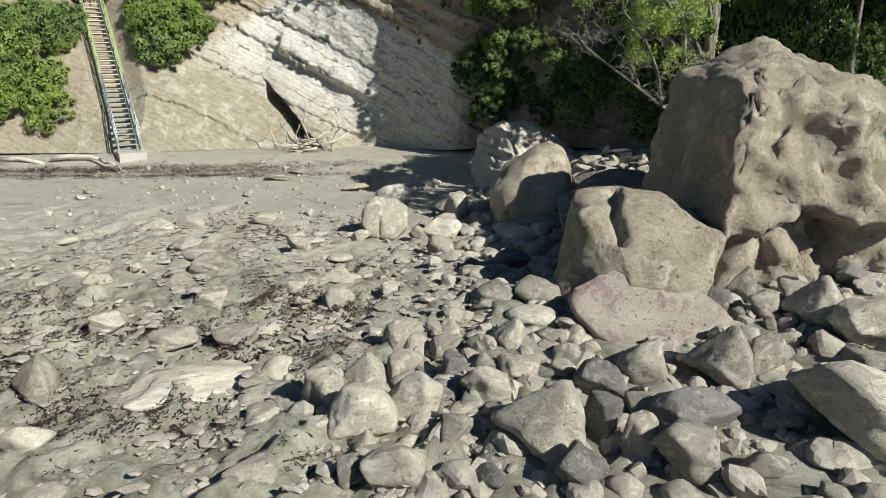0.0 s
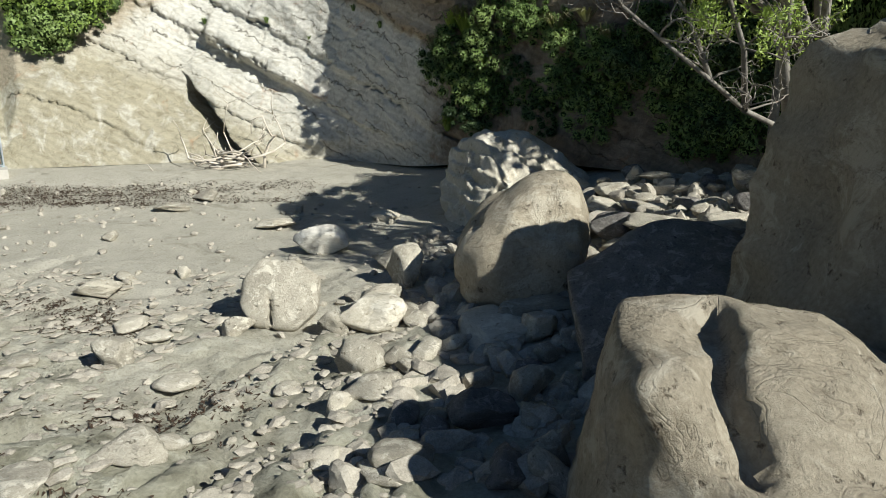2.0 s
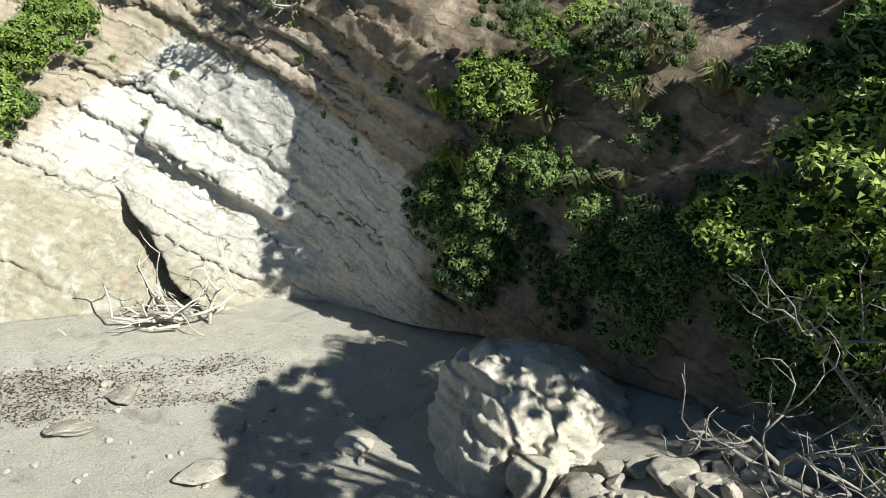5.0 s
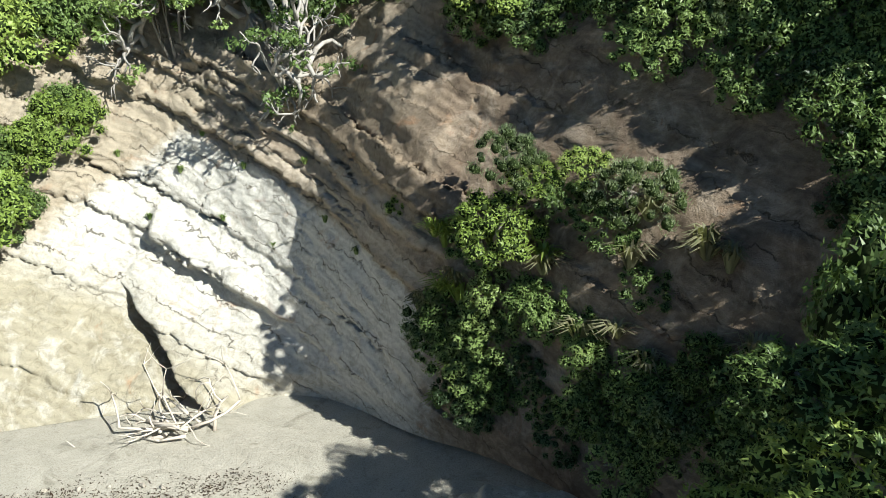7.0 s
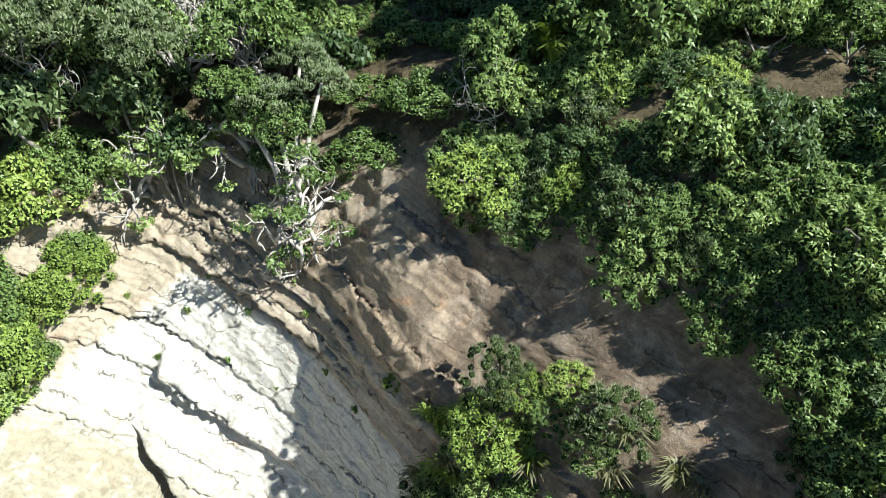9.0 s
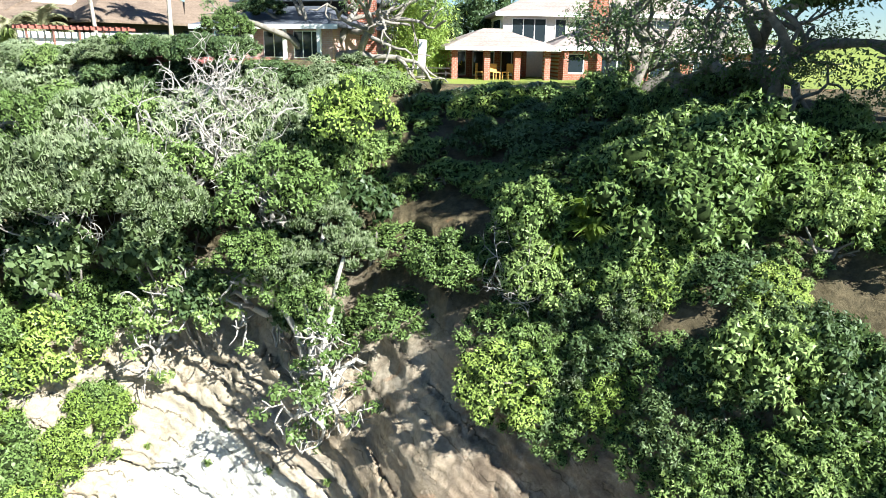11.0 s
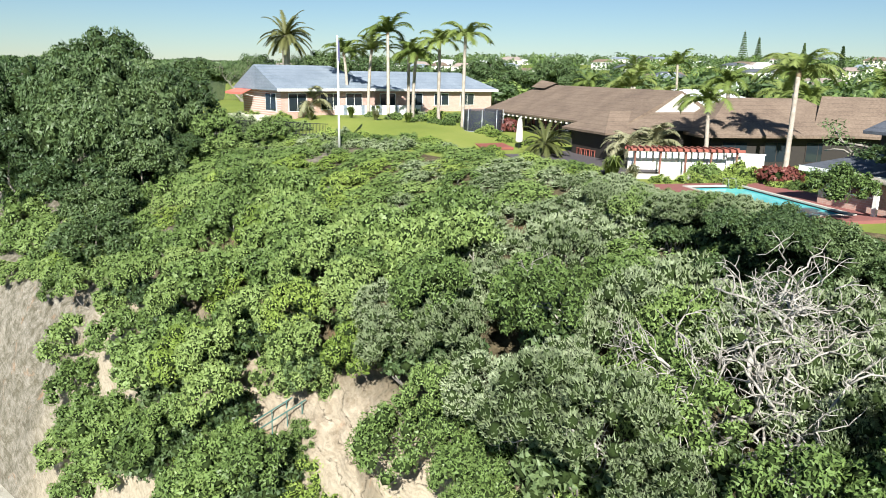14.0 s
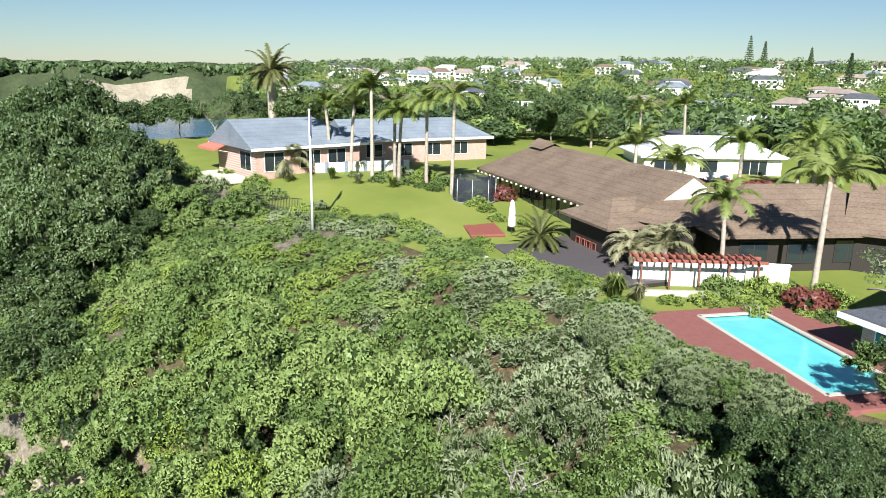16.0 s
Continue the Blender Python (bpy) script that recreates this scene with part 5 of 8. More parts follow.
def slope_trees():
    """Trees that close the canopy where the slope is steepest."""
    rng = np.random.default_rng(29)
    rows = [(-31.5, 41.4), (-21.0, 42.2), (-18.9, 43.6), (-17.8, 44.4), (-16.4, 43.8), (-13.8, 43.4), (-12.6, 44.2), (-15.2, 42.6), (-27.2, 41.2), (-33.6, 39.2), (-36.5, 38.2)]
    for x, y, r in ((-65.2, 35.2, 2.2), (-67.4, 36.4, 2.4), (-71.0, 37.0, 2.4), (-62.6, 34.8, 2.0), (-60.0, 35.6, 1.9), (-57.0, 35.6, 1.8), (-75.0, 37.0, 2.4), (-54.0, 36.0, 1.8), (-79.0, 37.6, 2.4), (-48.0, 34.6, 2.0), (-45.0, 34.4, 2.0), (-42.4, 34.2, 2.0), (-39.8, 34.4, 2.0), (-37.4, 34.8, 2.0), (-43.6, 33.0, 1.8), (-40.6, 33.0, 1.8)):
        plant(K_MID["green"][int(rng.integers(2))], "coastal_tree", "dense green coastal tree at the cliff's far edge", "tree", x, y, land_z(x, y) - 0.5, r, 1.1 * r, rng.uniform(0, 360), "clifftop trees", 2.6, K_LOW[0], 25)
    for x, y, r, tall in ((7.4, 39.4, 2.3, 4.2), (9.6, 40.4, 2.2, 4.4), (8.4, 41.8, 2.2, 4.0), (6.2, 41.4, 1.8, 3.0)):
        plant(K_GREEN[int(rng.integers(4))], "coastal_tree", "dense green coastal tree mounded beside the gully", "tree", x, y, land_z(x, y) - 0.4, r, 1.1 * r, rng.uniform(0, 360), "clifftop trees", tall, K_LOW[0], 20)
    for x, y in rows:
        z, r = land_z(x, y), rng.uniform(1.3, 2.1)
        kinds = K_GREEN if rng.random() < 0.75 else K_LIME
        plant(kinds[int(rng.integers(len(kinds)))], "coastal_tree", "dense green coastal tree on the steep slope", "tree", x, y - 0.3, z - 0.5, r, 1.2 * r, rng.uniform(0, 360), "clifftop trees", rng.uniform(2.2, 3.6), K_LOW[int(rng.integers(2))], 25)


canopy()
slope_trees()
cliff_plants()

def tuft(x, y, z, r, h, seed, mat, label, count=90, name="grass_tuft", width=0.035):
    rng = np.random.default_rng(seed)
    V, F = [], []
    for k in range(count):
        a, L, lean = rng.uniform(0, 6.28), h * rng.uniform(0.6, 1.1), rng.uniform(0.25, 1.1)
        d = np.array([math.cos(a), math.sin(a), 0])
        s = np.array([-math.sin(a), math.cos(a), 0]) * width
        p0, p1, p2 = d * 0.05, d * r * 0.45 * lean + np.array([0, 0, L * 0.75]), d * r * lean + np.array([0, 0, L * (1.0 - 0.45 * lean)])
        o = len(V)
        V += [p0 - s, p0 + s, p1 + s * 0.8, p1 - s * 0.8, p2]
        F += [[o, o + 1, o + 2, o + 3], [o + 3, o + 2, o + 4]]
    ob = thing(name, label, "plant", pose(x, y, z), "cliff tufts")
    part("foliage", mesh_of("foliage", V, F, mat), ob)


# ---- houses and garden walls ----
def roof_mat(name, dark, light, row=3.2, rough=0.8):
    m, n, l, b = material(name, rough, 0.3)
    geo = n.new("ShaderNodeNewGeometry")
    pos = geo.outputs["Position"]
    sep = n.new("ShaderNodeSeparateXYZ")
    l.new(pos, sep.inputs[0])
    rows = calc(n, l, "FRACT", calc(n, l, "MULTIPLY", sep.outputs["Z"], row))
    big, fine = noise_tex(n, l, pos, 0.5, 5), noise_tex(n, l, pos, 7, 5, 0.7)
    col = ramp(n, l, calc(n, l, "MULTIPLY_ADD", fine, 0.6, calc(n, l, "MULTIPLY", big, 0.4)), [(0.36, dark), (0.64, light)])
    col = mix(n, l, ramp(n, l, rows, [(0.0, (0.45, 0.45, 0.45)), (0.16, (0, 0, 0))]), col, tuple(c * 0.4 for c in dark))
    l.new(col, b.inputs["Base Color"])
    bump(n, l, b, calc(n, l, "MULTIPLY_ADD", rows, 0.6, fine), 0.5, 0.05)
    return m


def brick_mat(name, c1, c2, mortar):
    m, n, l, b = material(name, 0.9, 0.2)
    t = n.new("ShaderNodeTexBrick")
    co = n.new("ShaderNodeTexCoord")
    mp = n.new("ShaderNodeMapping")
    mp.inputs["Rotation"].default_value = (radians(90), 0, radians(0))
    l.new(co.outputs["Object"], mp.inputs[0])
    l.new(mp.outputs[0], t.inputs["Vector"])
    t.inputs["Color1"].default_value, t.inputs["Color2"].default_value, t.inputs["Mortar"].default_value = (*c1, 1), (*c2, 1), (*mortar, 1)
    t.inputs["Scale"].default_value, t.inputs["Mortar Size"].default_value = 2.2, 0.012
    l.new(t.outputs["Color"], b.inputs["Base Color"])
    bump(n, l, b, noise_tex(n, l, co.outputs["Object"], 30), 0.3, 0.01)
    return m


M_ROOFBROWN = roof_mat("brown_shingle_roof", (0.115, 0.082, 0.062), (0.235, 0.175, 0.13), 4.0)
M_ROOFBLUE = roof_mat("blue_grey_tile_roof", (0.14, 0.17, 0.21), (0.27, 0.31, 0.36), 3.4, 0.5)
M_ROOFTILE = roof_mat("pinkish_tile_roof", (0.22, 0.175, 0.155), (0.38, 0.31, 0.28), 3.6, 0.7)
M_ROOFWHITE = roof_mat("pale_metal_roof", (0.55, 0.57, 0.58), (0.68, 0.70, 0.71), 0.6, 0.4)
M_ROOFDARK = roof_mat("dark_slate_roof", (0.06, 0.065, 0.08), (0.13, 0.14, 0.165), 3.4, 0.6)
M_WHITE = plain("white_paint", (0.78, 0.77, 0.73), 0.6)
M_CREAM = plain("cream_plaster", (0.66, 0.61, 0.52), 0.8)
# Dark boards, taken near black to paint the shade under the porch roofs.
M_DARKWALL = plain("near_black_boards", (0.03, 0.025, 0.022), 0.7)
M_BRICK = brick_mat("red_brick", (0.34, 0.12, 0.075), (0.26, 0.085, 0.055), (0.4, 0.36, 0.32))
M_PINKBRICK = brick_mat("pale_pink_brick", (0.52, 0.34, 0.28), (0.44, 0.27, 0.22), (0.5, 0.46, 0.42))
M_GLASS, _n, _l, _b = material("window_glass", 0.05, 0.8)
_b.inputs["Base Color"].default_value = (0.02, 0.028, 0.034, 1)
M_REDDECK = plain("red_brown_paving", (0.235, 0.095, 0.085), 0.8, 0.25, scale=3)
M_DARKDECK = plain("dark_grey_decking", (0.085, 0.075, 0.08), 0.7)
M_REDPAINT = plain("red_painted_timber", (0.27, 0.085, 0.062), 0.6)
M_PERGOLA = plain("rust_red_timber", (0.17, 0.075, 0.055), 0.75)
M_STONE = plain("pale_concrete", (0.46, 0.43, 0.38), 0.9)
M_GREENRAIL = plain("green_painted_steel", (0.34, 0.43, 0.15), 0.6)
M_TEALRAIL = plain("blue_green_painted_steel", (0.30, 0.42, 0.42), 0.6)
M_DARKTEAL = plain("dark_teal_painted_rail", (0.055, 0.13, 0.115), 0.6)
M_STEEL = plain("grey_galvanised_steel", (0.42, 0.44, 0.45), 0.45, 0.5, 0.6)
M_BLACK = plain("black_netting", (0.022, 0.023, 0.026), 0.8)
M_YELLOWWOOD = plain("yellow_pine", (0.55, 0.32, 0.09), 0.6)
M_CANVAS = plain("white_canvas", (0.76, 0.73, 0.66), 0.9)
M_POOL, _n, _l, _b = material("pool_water", 0.08, 0.5)
_c = _n.new("ShaderNodeTexCoord").outputs["Object"]
_l.new(ramp(_n, _l, noise_tex(_n, _l, _c, 0.5, 3), [(0.3, (0.10, 0.50, 0.54)), (0.7, (0.15, 0.60, 0.62))]), _b.inputs["Base Color"])
bump(_n, _l, _b, noise_tex(_n, _l, _c, 3.5, 3), 0.25, 0.04)


def roof_hip(L, D, z, rise, over, hip0, hip1, thick=0.16):
    """A roof over 0..L by 0..D: hip0 and hip1 are how far the ridge's ends stand in from the eaves (0: a gable)."""
    b = Build()
    x0, x1, y0, y1 = -over, L + over, -over, D + over
    a, c, m = x0 + hip0, x1 - hip1, (y0 + y1) / 2
    top = z + rise
    b.add([(x0, y0, z), (x1, y0, z), (x1, y1, z), (x0, y1, z), (a, m, top), (c, m, top),
           (x0, y0, z - thick), (x1, y0, z - thick), (x1, y1, z - thick), (x0, y1, z - thick)],
          [[0, 1, 5, 4], [2, 3, 4, 5], [1, 2, 5], [3, 0, 4], [7, 6, 9, 8], [0, 6, 7, 1], [1, 7, 8, 2], [2, 8, 9, 3], [3, 9, 6, 0]])
    return b


def window(parent, x0, x1, z0, z1, y, side, frame_mat=None, bars=1, glass=None):
    """A window on the wall plane y (side -1 or 1) or on the end wall's plane x = y (side -2 or 2): a frame with panes set in it."""
    s, t = (1 if side > 0 else -1), 0.06

    def slab(a, c, e, g, d):
        lo, hi = min(y, y + s * d), max(y, y + s * d)
        return Build().box(a, c, lo, hi, e, g) if abs(side) == 1 else Build().box(lo, hi, a, c, e, g)

    w = part("window", slab(x0, x1, z0, z1, 0.05).done("window", frame_mat or M_WHITE), parent)
    step = (x1 - x0 - t) / (bars + 1)
    for k in range(bars + 1):
        part("pane", slab(x0 + t + step * k, x0 + step * (k + 1), z0 + t, z1 - t, 0.058).done("pane", glass or M_GLASS), w)


def house(label, x, y, turn, L, D, z, h, rise, walls, roof, over=0.5, hips=(0, 0), wins=(), name="house", gable=None, fascia=None):
    """A house with its corner at x, y; wins: rows of (side, from, to, sill, head, bars)."""
    ob = thing(name, label, "house", pose(x, y, z, 0, 0, turn))
    part("wall", Build().box(0, L, 0, D, -0.6, h).done("wall", walls), ob)
    r = part("roof", roof_hip(L, D, h + 0.16, rise, over, hips[0], hips[1]).done("roof", roof), ob)
    if gable:
        for k, on in ((0, hips[0] == 0), (1, hips[1] == 0)):
            if on:
                xx = -over + 0.04 if k == 0 else L + over - 0.04
                part("gable", Build().add([(xx, -over + 0.2, h + 0.14), (xx, D + over - 0.2, h + 0.14), (xx, D / 2, h + rise), (xx + (0.1 if k == 0 else -0.1), D / 2, h + rise)], [[0, 1, 2], [0, 1, 3]]).done("gable", gable), ob)
    if fascia:
        for q in ((-over, L + over, -over - 0.03, -over), (-over, L + over, D + over, D + over + 0.03)):
            part("fascia", Build().box(*q, h - 0.08, h + 0.18).done("fascia", fascia), r)
    for side, a, c, s, e, bars in wins:
        yy = {-1: 0.0, 1: D, -2: 0.0, 2: L}[side]
        window(ob, a, c, s, e, yy, side, M_WHITE if walls is not M_DARKWALL else M_DARKWALL, bars)
    return ob


def long_house():
    """The long brown-roofed house with dark walls behind the deck."""
    z = 21.9
    ob = house("long low house with a brown shingle roof and dark walls", -52.6, 75.6, -18.3, 22.5, 8.2, z, 2.1, 2.5, M_DARKWALL, M_ROOFBROWN, 0.8, (3.2, 0.0), gable=None,
               wins=[(-1, 1 + 2.1 * k, 2.7 + 2.1 * k, 0.15, 1.9, 1) for k in range(9)])
    for k in range(26):
        part("rafter_end", Build().box(-0.6 + 0.9 * k, -0.48 + 0.9 * k, -0.86, -0.55, 1.92, 2.06).done("rafter_end", M_CREAM), ob)
    g = Build().add([(23.32, 1.7, 3.15), (23.32, 6.5, 3.15), (23.32, 4.1, 4.6)], [[0, 1, 2]])
    part("gable_vent", g.done("gable_vent", M_STONE), ob, "grey louvred gable vent")
    low = Build().add([(23.2, -0.9, 2.2), (26.3, 0.5, 2.2), (26.3, 7.7, 2.2), (23.2, 9.1, 2.2), (23.2, 1.7, 3.3), (23.2, 6.5, 3.3)], [[0, 1, 4], [1, 2, 5, 4], [2, 3, 5], [3, 2, 1, 0]])
    part("roof_skirt", low.done("roof_skirt", M_ROOFBROWN), ob)
    part("gablet", Build().add([(1.9, 3.0, 4.5), (1.9, 5.2, 4.5), (1.9, 4.1, 5.2), (5, 4.1, 4.95), (4.6, 3.0, 4.45), (4.6, 5.2, 4.45)], [[0, 1, 2], [0, 2, 3, 4], [2, 1, 5, 3]]).done("gablet", M_ROOFBROWN), ob)
    part("wall", Build().box(22.5, 25.6, 1.0, 7.2, -0.5, 2.2).done("wall", M_DARKWALL), ob)
    house("low porch wing with a brown shingle hip roof", -30.6, 65.9, 71, 9.5, 4.8, z, 1.8, 1.3, M_DARKWALL, M_ROOFBROWN, 0.6, (2.2, 2.2), wins=[(1, 0.3, 2.2, 0.2, 1.6, 2), (1, 2.5, 4.4, 0.2, 1.6, 2)])
    house("brown-roofed wing behind the pool garden", -25.2, 69.6, 58, 12.0, 8.0, z, 1.9, 2.3, M_DARKWALL, M_ROOFBROWN, 0.8, (4.0, 4.0), wins=[(-1, 1, 2.8, 0.2, 1.6, 1), (-1, 4, 5.8, 0.2, 1.6, 1), (-1, 7, 8.8, 0.2, 1.6, 1)])
    house("brown-roofed gabled wing with a dark gable", -20.8, 76.5, 20, 10.0, 7.0, z, 2.0, 2.4, M_DARKWALL, M_ROOFBROWN, 0.7, (0, 3.5), gable=M_DARKWALL)


def white_house():
    z = 23.5
    house("brick and white house with a blue-grey tiled roof", -64.8, 58.2, 90, 11.0, 9.0, z, 2.2, 2.3, M_PINKBRICK, M_ROOFBLUE, 0.7, (0, 3.5), gable=M_WHITE, fascia=M_WHITE,
          wins=[(1, 0.5, 1, 0, 1.5, 0), (-2, 1.0, 3.4, 0.1, 1.9, 1), (-1, 0.8, 2.8, 0.1, 1.9, 1), (-1, 4.4, 6.6, 0.2, 1.9, 2), (-1, 7.4, 9.4, 0.2, 1.9, 1)])
    house("long low brick wing with a grey tiled roof", -67.5, 70.0, 78, 16.0, 8.0, z, 2.1, 1.9, M_PINKBRICK, M_ROOFBLUE, 0.6, (0, 3.0), gable=M_WHITE, fascia=M_WHITE,
          wins=[(-1, 1.5 + 3.4 * k, 3.4 + 3.4 * k, 0.4, 1.8, 1) for k in range(4)])
    aw = thing("awning", "red and white canvas awning on the house's end wall", "awning", pose(-69.5, 57.6, z + 1.75))
    part("canvas", Build().add([(-4.6, 0.4, 0.55), (-1.0, 0.4, 0.55), (-0.8, -1.2, 0.1), (-4.8, -1.2, 0.1), (-4.8, -1.2, -0.12), (-0.8, -1.2, -0.12), (-4.6, 0.4, 0.5), (-1.0, 0.4, 0.5)], [[0, 1, 2, 3], [3, 2, 5, 4], [0, 3, 4, 6], [1, 7, 5, 2]]).done("canvas", plain("red_canvas", (0.55, 0.16, 0.12), 0.9)), aw)
    for k in (0, 1):
        part("arm", Build().beam((-4.5 + 3.4 * k, 0.35, -0.3), (-4.6 + 3.6 * k, -1.1, 0.05), 0.04, 0.04).done("arm", M_WHITE), aw)
    t = new("terrace", Build().box(-71.5, -66.0, 55.4, 57.6, 22.6, 23.2).done("terrace", M_CREAM))
    tagged(t, "pale paved terrace beside the white house", "terrace", kind="structure")
    w = thing("garden_wall", "white rendered garden wall with dark piers", "wall", pose(-64.3, 64.0, 22.6, 0, 0, 74))
    part("wall", Build().box(0, 9.5, 0, 0.2, -0.4, 1.55).done("wall", M_WHITE), w)
    for k in range(5):
        part("pier", Build().box(0.9 + 1.9 * k, 1.25 + 1.9 * k, -0.08, 0.28, -0.4, 1.6).done("pier", M_ROOFBLUE), w)


def pergola():
    """The rust-red pergola before a white wall, by the pool."""
    ob = thing("pergola", "rust-red timber pergola over a garden bed", "pergola", pose(-26.1, 62.7, 21.3, 0, 0, 49))
    for k in range(5):
        part("post", Build().beam((0.2 + 1.55 * k, 0, -0.2), (0.2 + 1.55 * k, 0, 1.9), 0.11, 0.11).done("post", M_PERGOLA), ob)
    for y in (-0.25, 0.8):
        part("beam", Build().box(-0.3, 6.8, y, y + 0.1, 1.9, 2.06).done("beam", M_REDPAINT), ob)
    for k in range(17):
        part("slat", Build().box(-0.2 + 0.4 * k, -0.08 + 0.4 * k, -0.5, 1.1, 2.06, 2.13).done("slat", M_REDPAINT), ob)
    w = thing("garden_wall", "white painted panel wall behind the pergola", "wall", pose(-26.7, 63.2, 21.4, 0, 0, 49))
    for k in range(4):
        part("panel", Build().box(1.55 * k, 1.5 + 1.55 * k, 0, 0.12, -0.3, 1.65).done("panel", M_WHITE), w)
    for k in range(5):
        part("batten", Build().box(1.55 * k - 0.05, 1.55 * k, -0.03, 0.15, -0.3, 1.7).done("batten", M_STONE), w)
    w = thing("garden_wall", "white painted wall stepping beside the pool garden", "wall", pose(-22.6, 67.6, 21.5, 0, 0, 40))
    part("wall", Build().box(0, 2.2, 0, 0.2, -0.3, 1.5).done("wall", M_WHITE), w)
    part("coping", Build().box(-0.05, 2.25, -0.05, 0.25, 1.5, 1.58).done("coping", M_WHITE), w)
    k = thing("planter_wall", "low pale concrete edge of the garden bed", "wall", pose(-25.3, 61.7, 21.5, 0, 0, 49))
    part("edge", Build().box(0, 6.5, 0, 0.25, -0.2, 0.42).done("edge", M_STONE), k)


def pool():
    """The swimming pool in its red-brown paved deck."""
    at = pose(-23.6, 58.9, 21.72, 0, 0, 63)
    ob = new("pool_deck", None)
    ob.matrix_world = at
    tagged(ob, "red-brown paved deck round the swimming pool", "deck", kind="structure")
    x0, x1, y0, y1 = 3.1, 6.6, -9.6, -0.9
    P = Build().add([(0, 0, 0), (1.3, -10.8, 0), (x0, -10.8, 0), (x0, 0, 0), (0, 0, -0.5), (1.3, -10.8, -0.5), (x0, -10.8, -0.5), (x0, 0, -0.5)], [[0, 1, 2, 3], [0, 4, 5, 1], [1, 5, 6, 2], [3, 7, 4, 0], [7, 6, 5, 4]])
    P.box(x1, 9.0, -10.8, 0, -0.5, 0).box(x0, x1, y1, 0, -0.5, 0).box(x0, x1, -10.8, y0, -0.5, 0)
    part("paving", P.done("paving", M_REDDECK), ob)
    pl = thing("swimming_pool", "turquoise rectangular swimming pool, full of water", "pool", at)
    part("water", Build().box(x0 + 0.02, x1 - 0.02, y0 + 0.02, y1 - 0.02, -0.45, -0.12).done("water", M_POOL), pl)
    c = Build()
    for q in ((x0, x1, y1 - 0.12, y1 + 0.1), (x0, x1, y0 - 0.1, y0 + 0.12), (x0 - 0.1, x0 + 0.12, y0, y1), (x1 - 0.12, x1 + 0.1, y0, y1)):
        c.box(*q, -0.05, 0.03)
    part("coping", c.done("coping", M_STONE), pl)
    for k in (0, 1):
        part("ladder_rail", Build().tube([(x1 - 0.5 - 0.45 * k, y1 - 0.4, -0.1), (x1 - 0.5 - 0.45 * k, y1 - 0.3, 0.4), (x1 - 0.5 - 0.45 * k, y1 + 0.2, 0.4), (x1 - 0.5 - 0.45 * k, y1 + 0.25, 0.0)], 0.02, 6).done("ladder_rail", M_STEEL, True), pl)


def pool_house():
    z = 21.6
    ob = house("small pool house with a dark slate hip roof", -14.6, 62.3, -18, 8.5, 6.5, z, 1.75, 1.2, M_PINKBRICK, M_ROOFDARK, 0.7, (3.0, 3.0), wins=[(-1, 0.6, 3.0, 0.8, 1.6, 3), (-1, 4.0, 5.4, 0.1, 1.6, 1), (-1, 6.0, 7.8, 0.1, 1.6, 2), (-2, 1, 3.4, 0.7, 1.6, 2)], fascia=M_WHITE)
    for k in range(3):
        part("post", Build().box(3.4 + 2.2 * k, 3.6 + 2.2 * k, -0.55, -0.4, -0.1, 1.75).done("post", M_WHITE), ob)
    house("two-storey house with blue windows, timber gable and slate roof", -13.5, 66.0, -18, 8.0, 6.5, z, 3.4, 1.3, M_DARKWALL, M_ROOFDARK, 0.6, (0, 0), gable=M_DARKWALL, wins=[(-2, 1.2, 5.4, 2.0, 3.5, 3), (-1, 1.0, 3.4, 2.0, 3.3, 2)])
    b = thing("wall_panel", "orange brick chimney stack by the blue-windowed house", "chimney", pose(-6.2, 62.8, z))
    part("shaft", Build().box(0, 1.6, 0, 0.8, -0.3, 3.6).done("stack", M_BRICK), b)


